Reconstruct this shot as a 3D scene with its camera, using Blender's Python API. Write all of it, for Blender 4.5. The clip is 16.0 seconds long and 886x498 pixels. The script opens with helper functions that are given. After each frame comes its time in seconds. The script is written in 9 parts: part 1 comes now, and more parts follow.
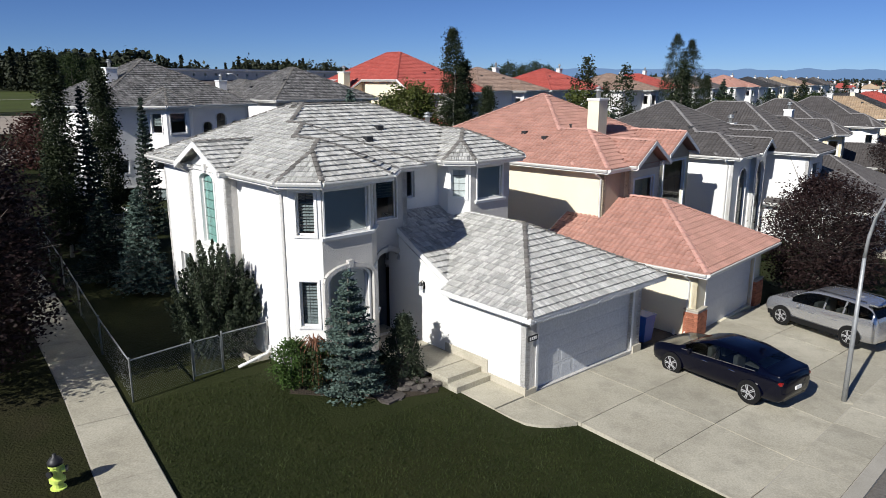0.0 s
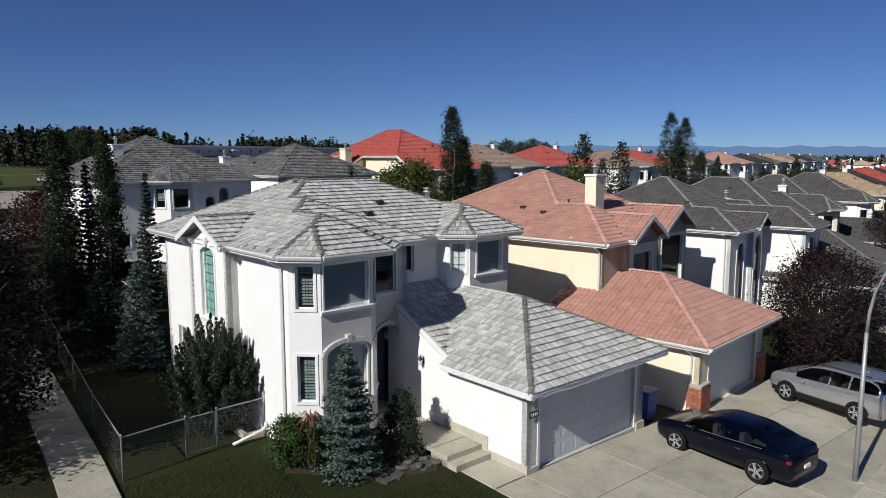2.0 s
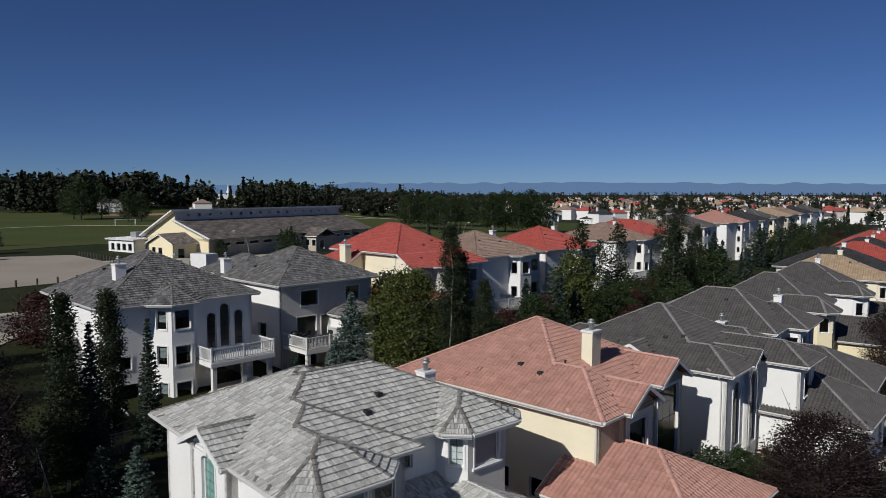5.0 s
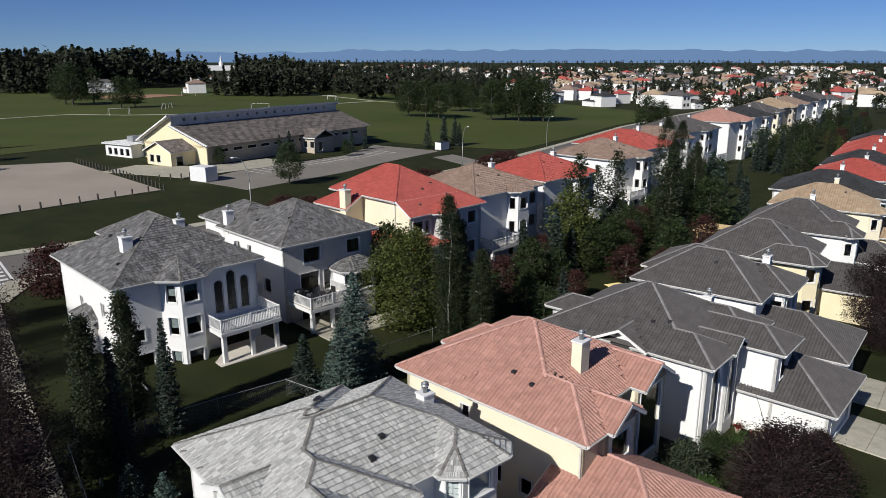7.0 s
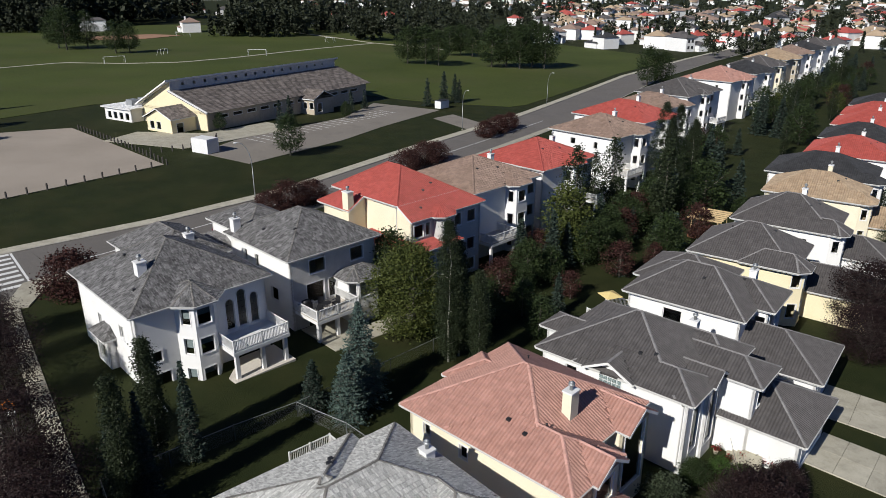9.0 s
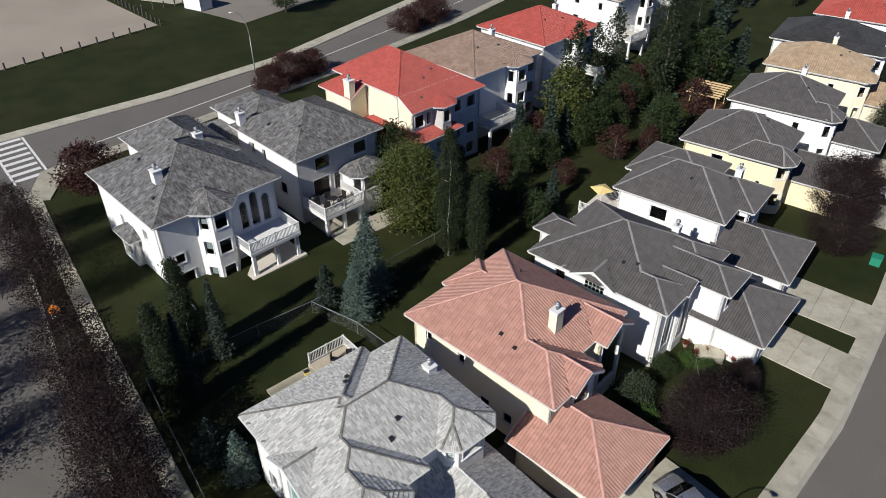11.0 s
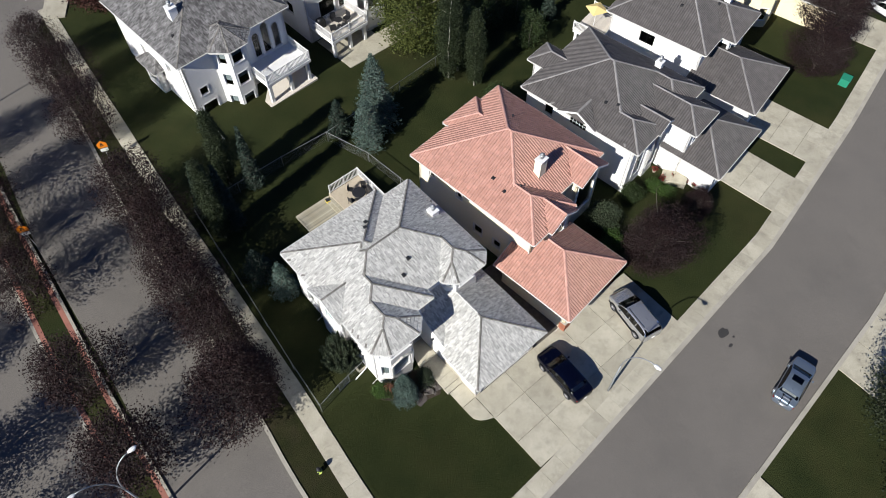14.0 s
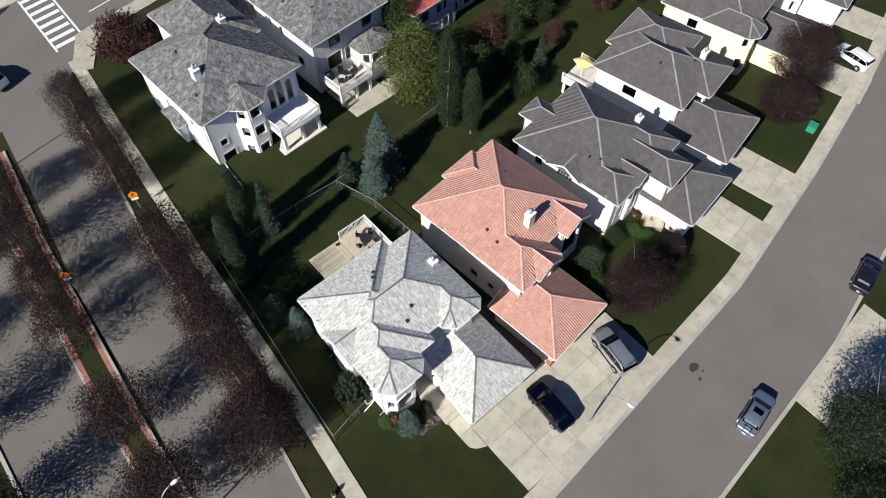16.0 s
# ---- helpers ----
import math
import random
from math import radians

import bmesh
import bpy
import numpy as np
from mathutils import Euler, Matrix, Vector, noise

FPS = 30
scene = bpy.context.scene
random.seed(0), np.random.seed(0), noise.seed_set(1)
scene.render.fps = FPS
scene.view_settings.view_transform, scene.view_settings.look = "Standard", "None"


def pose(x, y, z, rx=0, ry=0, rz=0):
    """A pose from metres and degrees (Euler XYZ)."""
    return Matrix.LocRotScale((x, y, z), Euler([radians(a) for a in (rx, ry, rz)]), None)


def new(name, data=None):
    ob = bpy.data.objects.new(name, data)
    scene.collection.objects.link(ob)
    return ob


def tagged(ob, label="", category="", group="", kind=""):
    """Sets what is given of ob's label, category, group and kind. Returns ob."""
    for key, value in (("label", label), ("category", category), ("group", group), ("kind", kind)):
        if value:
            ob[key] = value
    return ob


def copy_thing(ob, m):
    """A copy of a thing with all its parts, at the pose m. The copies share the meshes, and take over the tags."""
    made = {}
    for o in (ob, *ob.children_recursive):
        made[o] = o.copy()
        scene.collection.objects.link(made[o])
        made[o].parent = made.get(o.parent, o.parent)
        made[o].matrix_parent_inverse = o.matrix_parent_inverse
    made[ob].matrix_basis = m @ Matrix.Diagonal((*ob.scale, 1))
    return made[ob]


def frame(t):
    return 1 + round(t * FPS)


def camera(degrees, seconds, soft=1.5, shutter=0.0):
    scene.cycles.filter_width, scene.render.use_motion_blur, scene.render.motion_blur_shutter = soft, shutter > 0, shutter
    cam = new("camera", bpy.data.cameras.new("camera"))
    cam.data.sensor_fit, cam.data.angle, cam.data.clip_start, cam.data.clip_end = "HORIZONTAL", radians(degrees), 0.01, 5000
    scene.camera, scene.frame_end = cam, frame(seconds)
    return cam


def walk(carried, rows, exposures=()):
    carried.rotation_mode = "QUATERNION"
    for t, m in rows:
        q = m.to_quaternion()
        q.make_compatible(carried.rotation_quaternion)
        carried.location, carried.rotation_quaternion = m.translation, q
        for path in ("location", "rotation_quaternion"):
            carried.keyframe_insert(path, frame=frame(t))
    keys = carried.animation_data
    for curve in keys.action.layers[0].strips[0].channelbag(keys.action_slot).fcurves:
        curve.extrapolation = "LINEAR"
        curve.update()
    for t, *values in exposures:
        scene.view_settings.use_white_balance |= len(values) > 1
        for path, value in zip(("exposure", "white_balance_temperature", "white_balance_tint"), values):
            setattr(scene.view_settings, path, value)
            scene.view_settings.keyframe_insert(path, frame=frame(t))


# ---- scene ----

cam = camera(64.61, 16.0, 0.75)
# seconds, place in metres, then yaw, pitch and roll in degrees: a hover that tilts up, then a straight climb
PATH = [
    (0.0, -0.000, -0.000, 9.100, 0.00, -13.54, 0.08),
    (0.5, -0.002, -0.032, 9.099, -0.03, -12.04, 0.07),
    (1.0, -0.006, -0.028, 9.103, -0.07, -10.51, 0.05),
    (1.5, -0.005, -0.004, 9.101, -0.04, -9.00, 0.03),
    (2.0, 0.002, 0.004, 9.100, -0.03, -7.51, 0.04),
    (2.5, -0.003, 0.031, 9.103, -0.02, -5.98, 0.04),
    (3.0, -0.013, 0.049, 9.119, -0.03, -4.51, 0.03),
    (3.5, -0.023, 0.072, 9.824, -0.04, -4.18, 0.04),
    (4.0, -0.006, 0.093, 11.418, -0.04, -3.95, 0.04),
    (4.2, 0.005, 0.100, 12.109, -0.05, -3.78, 0.04),
    (4.7, 0.031, 0.116, 13.973, -0.08, -3.85, 0.03),
    (5.2, 0.057, 0.133, 15.885, -0.10, -5.60, 0.03),
    (5.7, 0.083, 0.150, 17.797, -0.12, -8.50, 0.03),
    (6.3, 0.115, 0.171, 20.039, -0.15, -12.44, 0.03),
    (6.5, 0.125, 0.177, 20.785, -0.16, -13.82, 0.03),
    (7.0, 0.133, 0.188, 22.659, -0.13, -15.18, 0.05),
    (7.5, 0.106, 0.181, 24.528, -0.13, -15.19, 0.00),
    (8.0, 0.076, 0.142, 26.389, -0.16, -15.49, -0.02),
    (8.2, 0.077, 0.133, 27.136, -0.15, -16.28, -0.01),
    (8.7, 0.079, 0.111, 28.995, -0.15, -18.90, -0.01),
    (9.2, 0.082, 0.089, 30.847, -0.15, -22.10, -0.01),
    (9.7, 0.084, 0.066, 32.700, -0.14, -25.50, -0.00),
    (10.3, 0.087, 0.039, 34.924, -0.14, -29.86, -0.00),
    (10.5, 0.088, 0.030, 35.669, -0.14, -31.38, 0.00),
    (11.0, 0.080, -0.028, 37.527, -0.14, -35.06, 0.02),
    (11.5, 0.062, -0.044, 39.393, -0.15, -38.77, 0.02),
    (12.0, 0.037, -0.081, 41.266, -0.15, -42.54, 0.01),
    (12.5, -0.004, -0.068, 43.145, -0.16, -46.33, -0.05),
    (13.0, -0.035, -0.068, 45.029, -0.19, -50.14, -0.05),
    (13.5, -0.062, -0.041, 46.915, -0.21, -53.98, -0.04),
    (14.0, -0.074, 0.076, 48.802, -0.21, -56.69, -0.04),
    (14.5, -0.070, 0.097, 50.684, -0.21, -57.00, -0.05),
    (15.0, -0.063, 0.092, 52.561, -0.24, -57.00, -0.04),
    (15.5, -0.077, 0.120, 54.432, -0.27, -57.03, -0.04),
    (16.0, -0.066, 0.143, 56.300, -0.28, -57.04, -0.06),
]
EXPOSURES = [(0.0, 0.22), (1.5, 0.0), (2.6, -0.28), (3.2, -0.5), (4.2, -0.6), (6.3, -0.1), (8.2, -0.02), (10.3, 0.05), (11.5, 0.2), (13.5, 0.42), (16.0, 0.62)]
walk(cam, [(t, pose(x, y, z, 90 + pitch, roll, yaw)) for t, x, y, z, yaw, pitch, roll in PATH], EXPOSURES)

# ---- world and sun ----
SUN_TRAVEL, SUN_UP = 51.0, 34.0      # degrees: the way the light goes over the ground, and its height
world = bpy.data.worlds.new("sky")
scene.world = world
world.use_nodes = True
_sky = world.node_tree.nodes.new("ShaderNodeTexSky")
_sky.sky_type, _sky.sun_disc = "NISHITA", False
_sky.sun_elevation, _sky.sun_rotation = radians(SUN_UP), radians(270 - SUN_TRAVEL)
_sky.altitude, _sky.air_density, _sky.dust_density, _sky.ozone_density = 4200.0, 1.0, 0.0, 4.0
world.node_tree.nodes["Background"].inputs[1].default_value = 0.046
_tint = world.node_tree.nodes.new("ShaderNodeMix")
_tint.data_type, _tint.blend_type = "RGBA", "MULTIPLY"
_tint.inputs[0].default_value, _tint.inputs[7].default_value = 1.0, (0.80, 1.0, 1.40, 1)      # the camera's deep blue
world.node_tree.links.new(_sky.outputs[0], _tint.inputs[6])
world.node_tree.links.new(_tint.outputs[2], world.node_tree.nodes["Background"].inputs[0])
_d = Vector((math.cos(radians(SUN_TRAVEL)) * math.cos(radians(SUN_UP)), math.sin(radians(SUN_TRAVEL)) * math.cos(radians(SUN_UP)), -math.sin(radians(SUN_UP))))
sun = new("sun", bpy.data.lights.new("sun", "SUN"))
sun.data.energy, sun.data.angle, sun.data.color = 5.0, radians(0.53), (1.0, 0.985, 0.95)
sun.matrix_world = Matrix.Translation((0, 0, 60)) @ _d.to_track_quat("-Z", "Y").to_matrix().to_4x4()

# ---- materials ----
def _nodes(name):
    m = bpy.data.materials.new(name)
    m.use_nodes = True
    nt = m.node_tree
    return m, nt, nt.nodes["Principled BSDF"]


def _n(nt, kind, **kw):
    n = nt.nodes.new(kind)
    for k, v in kw.items():
        if k in n.inputs:
            n.inputs[k].default_value = v
    return n


def _coords(nt, scale=(1, 1, 1), world_space=False):
    tc = nt.nodes.new("ShaderNodeNewGeometry") if world_space else nt.nodes.new("ShaderNodeTexCoord")
    mp = nt.nodes.new("ShaderNodeMapping")
    mp.inputs["Scale"].default_value = scale
    nt.links.new(tc.outputs["Position" if world_space else "Object"], mp.inputs[0])
    return mp.outputs[0]


def _mix(nt, fac, a, b, mode="MIX"):
    n = nt.nodes.new("ShaderNodeMix")
    n.data_type, n.blend_type = "RGBA", mode
    for sock, val in ((n.inputs[0], fac), (n.inputs[6], a), (n.inputs[7], b)):
        if isinstance(val, (int, float)):
            sock.default_value = val
        elif isinstance(val, tuple):
            sock.default_value = (*val, 1)
        else:
            nt.links.new(val, sock)
    return n.outputs[2]


def _ramp(nt, fac, lo, hi):
    n = nt.nodes.new("ShaderNodeMapRange")
    n.inputs[1].default_value, n.inputs[2].default_value = lo, hi
    nt.links.new(fac, n.inputs[0])
    return n.outputs[0]


def surface(name, a, b, scale=3.0, fine=40.0, rough=0.8, bump=0.3, bump_dist=0.01, stretch=(1, 1, 1), metal=0.0, spec=0.4, stain=None, stain_scale=0.5, stain_amount=0.5, world_space=False, island=0.0, per_object=0.0, grain=0.35):
    """Two colours mixed by broad and fine noise, with stains, relief and an optional change of tone per piece."""
    m, nt, p = _nodes(name)
    co = _coords(nt, stretch, world_space)
    n1 = _n(nt, "ShaderNodeTexNoise", Scale=scale, Detail=4.0)
    n2 = _n(nt, "ShaderNodeTexNoise", Scale=fine, Detail=3.0)
    nt.links.new(co, n1.inputs[0]), nt.links.new(co, n2.inputs[0])
    c = _mix(nt, _ramp(nt, n1.outputs[0], 0.3, 0.7), a, b)
    f2 = _ramp(nt, n2.outputs[0], 0.25, 0.75)
    c = _mix(nt, grain, c, _mix(nt, f2, tuple(v * 0.6 for v in a), tuple(min(1, v * 1.35) for v in b)))
    if stain:
        n3 = _n(nt, "ShaderNodeTexNoise", Scale=stain_scale, Detail=6.0, Roughness=0.65)
        nt.links.new(co, n3.inputs[0])
        s = nt.nodes.new("ShaderNodeMath")
        s.operation = "MULTIPLY"
        s.inputs[1].default_value = stain_amount
        nt.links.new(_ramp(nt, n3.outputs[0], 0.48, 0.72), s.inputs[0])
        c = _mix(nt, s.outputs[0], c, stain)
    for amount, kind in ((island, "ShaderNodeNewGeometry"), (per_object, "ShaderNodeObjectInfo")):
        if amount:
            r = nt.nodes.new(kind).outputs["Random Per Island" if kind.endswith("Geometry") else "Random"]
            hsv = nt.nodes.new("ShaderNodeHueSaturation")
            mr = nt.nodes.new("ShaderNodeMapRange")
            mr.inputs[3].default_value, mr.inputs[4].default_value = 1 - amount, 1 + amount
            nt.links.new(r, mr.inputs[0]), nt.links.new(mr.outputs[0], hsv.inputs["Value"]), nt.links.new(c, hsv.inputs["Color"])
            c = hsv.outputs[0]
    nt.links.new(c, p.inputs["Base Color"])
    p.inputs["Roughness"].default_value, p.inputs["Metallic"].default_value = rough, metal
    p.inputs["Specular IOR Level"].default_value = spec
    if bump:
        bp = _n(nt, "ShaderNodeBump", Strength=bump, Distance=bump_dist)
        nt.links.new(n2.outputs[0], bp.inputs["Height"]), nt.links.new(bp.outputs[0], p.inputs["Normal"])
    return m


def plain(name, c, rough=0.5, metal=0.0, spec=0.5, coat=0.0):
    m, nt, p = _nodes(name)
    co = _coords(nt)
    n1 = _n(nt, "ShaderNodeTexNoise", Scale=9.0, Detail=5.0)
    nt.links.new(co, n1.inputs[0])
    nt.links.new(_mix(nt, n1.outputs[0], tuple(v * 0.9 for v in c), tuple(min(1, v * 1.08) for v in c)), p.inputs["Base Color"])
    p.inputs["Roughness"].default_value, p.inputs["Metallic"].default_value = rough, metal
    p.inputs["Specular IOR Level"].default_value, p.inputs["Coat Weight"].default_value = spec, coat
    return m


def leaves(name, dark, light, thin=0.25):
    m, nt, p = _nodes(name)
    g = nt.nodes.new("ShaderNodeNewGeometry")
    n1 = _n(nt, "ShaderNodeTexNoise", Scale=0.9, Detail=2.0)
    nt.links.new(g.outputs["Position"], n1.inputs[0])
    add = nt.nodes.new("ShaderNodeMath")
    add.operation, add.use_clamp = "MULTIPLY_ADD", True
    add.inputs[1].default_value = 0.6
    nt.links.new(g.outputs["Random Per Island"], add.inputs[0])
    mr = _ramp(nt, n1.outputs[0], 0.3, 1.3)
    nt.links.new(mr, add.inputs[2])
    c = _mix(nt, add.outputs[0], dark, light)
    nt.links.new(c, p.inputs["Base Color"])
    p.inputs["Roughness"].default_value, p.inputs["Specular IOR Level"].default_value = 0.65, 0.25
    tr = nt.nodes.new("ShaderNodeBsdfTranslucent")
    nt.links.new(c, tr.inputs[0])
    mx = nt.nodes.new("ShaderNodeMixShader")
    mx.inputs[0].default_value = thin
    nt.links.new(p.outputs[0], mx.inputs[1]), nt.links.new(tr.outputs[0], mx.inputs[2])
    nt.links.new(mx.outputs[0], nt.nodes["Material Output"].inputs[0])
    return m


def pane_glass(name, tint, rough=0.02, through_light=0.75):
    m, nt, p = _nodes(name)
    t = nt.nodes.new("ShaderNodeBsdfTransparent")
    t.inputs[0].default_value = (*[v * through_light for v in tint], 1)
    gl = nt.nodes.new("ShaderNodeBsdfGlossy")
    gl.inputs["Roughness"].default_value = rough
    fr = _n(nt, "ShaderNodeFresnel", IOR=1.55)
    mx = nt.nodes.new("ShaderNodeMixShader")
    nt.links.new(fr.outputs[0], mx.inputs[0]), nt.links.new(t.outputs[0], mx.inputs[1]), nt.links.new(gl.outputs[0], mx.inputs[2])
    nt.links.new(mx.outputs[0], nt.nodes["Material Output"].inputs[0])
    return m


M = {}
M["grass"] = surface("grass", (0.012, 0.0182, 0.0042), (0.029, 0.0345, 0.0100), 0.35, 14.0, 0.9, 0.9, 0.05, spec=0.15, stain=(0.042, 0.037, 0.013), stain_scale=0.12, stain_amount=0.5, world_space=True)
# brighter copy of the grass: sunlight on the field is in the colour
M["field"] = surface("sunlit_field_turf", (0.042, 0.056, 0.012), (0.072, 0.088, 0.022), 0.03, 2.0, 0.9, 0.5, 0.05, spec=0.15, stain=(0.085, 0.08, 0.034), stain_scale=0.02, stain_amount=0.6, world_space=True)
M["verge"] = surface("dry_verge", (0.013, 0.017, 0.005), (0.030, 0.030, 0.012), 0.8, 16.0, 0.95, 0.9, 0.05, spec=0.1, stain=(0.034, 0.026, 0.017), stain_scale=0.3, stain_amount=0.7, world_space=True)
M["blade"] = leaves("grass_blade", (0.016, 0.028, 0.006), (0.055, 0.07, 0.018), 0.3)
M["asphalt"] = surface("asphalt", (0.122, 0.11, 0.097), (0.162, 0.147, 0.13), 0.15, 16.0, 0.9, 0.6, 0.012, stain=(0.095, 0.088, 0.08), stain_scale=0.22, stain_amount=0.4, world_space=True, grain=0.62)
M["concrete"] = surface("concrete", (0.34, 0.31, 0.235), (0.49, 0.455, 0.36), 0.5, 22.0, 0.85, 0.35, 0.006, stain=(0.21, 0.19, 0.15), stain_scale=1.3, stain_amount=0.5, world_space=True, per_object=0.09)
M["kerb"] = surface("kerb_concrete", (0.33, 0.305, 0.25), (0.42, 0.39, 0.33), 0.6, 45.0, 0.85, 0.35, 0.006, stain=(0.2, 0.185, 0.155), stain_scale=0.5, stain_amount=0.6, world_space=True)
M["brick_paver"] = surface("brick_paver", (0.26, 0.10, 0.075), (0.34, 0.15, 0.11), 1.2, 40.0, 0.85, 0.4, 0.01, world_space=True, island=0.15)
M["gravel"] = surface("gravel_pitch", (0.29, 0.245, 0.195), (0.37, 0.315, 0.255), 0.06, 9.0, 0.95, 0.3, 0.02, stain=(0.22, 0.19, 0.15), stain_scale=0.04, stain_amount=0.6, world_space=True)
M["parking"] = surface("car_park_asphalt", (0.19, 0.168, 0.14), (0.25, 0.222, 0.185), 0.1, 30.0, 0.9, 0.4, 0.01, stain=(0.13, 0.115, 0.10), stain_scale=0.2, stain_amount=0.6, world_space=True)
M["clay"] = surface("infield_clay", (0.28, 0.15, 0.09), (0.34, 0.2, 0.12), 0.1, 9.0, 0.95, 0.2, world_space=True)
M["soil"] = surface("bed_soil", (0.028, 0.021, 0.014), (0.06, 0.045, 0.03), 3.0, 30.0, 0.95, 1.0, 0.05, world_space=True)
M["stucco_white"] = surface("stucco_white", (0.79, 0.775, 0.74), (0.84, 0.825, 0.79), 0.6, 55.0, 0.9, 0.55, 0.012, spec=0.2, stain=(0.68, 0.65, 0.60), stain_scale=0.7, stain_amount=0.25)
# grey stucco; on walls turned from the sun it also paints their shade
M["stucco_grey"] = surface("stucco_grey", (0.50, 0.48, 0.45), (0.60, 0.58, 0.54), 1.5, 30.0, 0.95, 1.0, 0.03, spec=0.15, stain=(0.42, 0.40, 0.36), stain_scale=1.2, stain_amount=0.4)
M["stucco_cream"] = surface("stucco_cream", (0.80, 0.70, 0.51), (0.84, 0.75, 0.57), 0.6, 55.0, 0.9, 0.5, 0.012, spec=0.2, stain=(0.68, 0.58, 0.42), stain_scale=0.7, stain_amount=0.25)
M["stucco_yellow"] = surface("stucco_yellow", (0.80, 0.67, 0.43), (0.84, 0.72, 0.49), 0.6, 55.0, 0.9, 0.4, 0.012, spec=0.2)
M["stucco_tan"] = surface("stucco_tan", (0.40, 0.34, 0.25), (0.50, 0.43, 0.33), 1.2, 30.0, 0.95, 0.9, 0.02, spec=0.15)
M["trim"] = surface("white_trim", (0.74, 0.73, 0.70), (0.80, 0.79, 0.76), 2.0, 30.0, 0.5, 0.1, stain=(0.55, 0.53, 0.48), stain_scale=1.5, stain_amount=0.2)
M["gutter"] = surface("gutter_metal", (0.62, 0.61, 0.57), (0.70, 0.69, 0.66), 2.0, 25.0, 0.45, 0.05, stain=(0.4, 0.38, 0.34), stain_scale=2.0, stain_amount=0.3)
M["shake"] = surface("cedar_shake", (0.46, 0.45, 0.415), (0.60, 0.59, 0.555), 2.2, 26.0, 0.9, 0.8, 0.02, spec=0.25, stain=(0.20, 0.19, 0.165), stain_scale=11.0, stain_amount=0.5, island=0.3)
M["shake_piece"] = surface("cedar_shake_piece", (0.46, 0.45, 0.415), (0.60, 0.59, 0.555), 2.2, 26.0, 0.9, 0.8, 0.02, spec=0.25, stain=(0.20, 0.19, 0.165), stain_scale=11.0, stain_amount=0.5, per_object=0.3)
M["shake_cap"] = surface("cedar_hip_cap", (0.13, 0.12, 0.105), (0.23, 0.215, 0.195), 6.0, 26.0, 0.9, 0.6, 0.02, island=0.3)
M["shake_dark"] = surface("old_cedar_shake", (0.075, 0.072, 0.07), (0.27, 0.262, 0.255), 1.8, 24.0, 0.9, 0.7, 0.02, spec=0.25, stain=(0.05, 0.047, 0.045), stain_scale=3.0, stain_amount=0.6, island=0.45)
M["tile_red"] = surface("clay_red_tile", (0.385, 0.20, 0.153), (0.475, 0.262, 0.208), 1.6, 25.0, 0.8, 0.3, 0.01, stain=(0.25, 0.14, 0.11), stain_scale=6.0, stain_amount=0.25, island=0.09)
M["tile_red_piece"] = surface("clay_red_tile_piece", (0.385, 0.20, 0.153), (0.475, 0.262, 0.208), 1.6, 25.0, 0.8, 0.3, 0.01, stain=(0.25, 0.14, 0.11), stain_scale=6.0, stain_amount=0.25, per_object=0.09)
M["cap_red"] = surface("red_ridge_cap", (0.50, 0.27, 0.215), (0.58, 0.33, 0.27), 2.0, 20.0, 0.8, 0.2, island=0.12)
M["tile_bright"] = surface("bright_red_tile", (0.37, 0.072, 0.055), (0.44, 0.10, 0.08), 1.6, 25.0, 0.7, 0.3, 0.01, stain=(0.30, 0.05, 0.035), stain_scale=1.4, stain_amount=0.3, island=0.1)
M["tile_grey"] = surface("charcoal_tile", (0.074, 0.067, 0.064), (0.114, 0.104, 0.10), 1.6, 25.0, 0.75, 0.3, 0.01, stain=(0.05, 0.046, 0.045), stain_scale=1.4, stain_amount=0.3, island=0.1)
M["tile_brown"] = surface("brown_tile", (0.24, 0.165, 0.125), (0.32, 0.225, 0.175), 0.5, 25.0, 0.8, 0.3, 0.01, stain=(0.11, 0.08, 0.06), stain_scale=1.4, stain_amount=0.35, island=0.14)
M["tile_tan"] = surface("tan_tile", (0.35, 0.25, 0.16), (0.44, 0.33, 0.22), 0.5, 25.0, 0.8, 0.3, 0.01, stain=(0.25, 0.18, 0.11), stain_scale=1.4, stain_amount=0.35, island=0.14)
M["cap_grey"] = surface("charcoal_ridge_cap", (0.19, 0.178, 0.172), (0.25, 0.238, 0.23), 2.0, 20.0, 0.8, 0.2, island=0.12)
M["tile_black"] = surface("black_shingle", (0.028, 0.028, 0.03), (0.05, 0.05, 0.052), 0.5, 25.0, 0.85, 0.3, 0.01, island=0.2)
M["shingle_brown"] = surface("brown_shingle", (0.12, 0.10, 0.085), (0.20, 0.17, 0.15), 0.6, 3.0, 0.9, 0.3, 0.01, island=0.35)
M["brick"] = surface("red_brick", (0.30, 0.10, 0.055), (0.42, 0.17, 0.10), 3.0, 40.0, 0.85, 0.5, 0.01, per_object=0.3)
M["mortar"] = surface("mortar", (0.36, 0.33, 0.29), (0.42, 0.39, 0.34), 3.0, 60.0, 0.95, 0.4, 0.004)
M["foundation"] = surface("parged_foundation", (0.42, 0.38, 0.30), (0.50, 0.46, 0.37), 1.5, 40.0, 0.9, 0.5, 0.01, stain=(0.3, 0.27, 0.2), stain_scale=1.2, stain_amount=0.5)
M["glass"] = pane_glass("window_glass", (0.82, 0.88, 0.89), through_light=0.92)
M["car_glass"] = pane_glass("car_glass", (0.45, 0.50, 0.50), through_light=0.5)
M["blind"] = plain("window_blind", (0.17, 0.20, 0.20), 0.7)
M["roller_green"] = plain("green_blind", (0.26, 0.44, 0.40), 0.8)
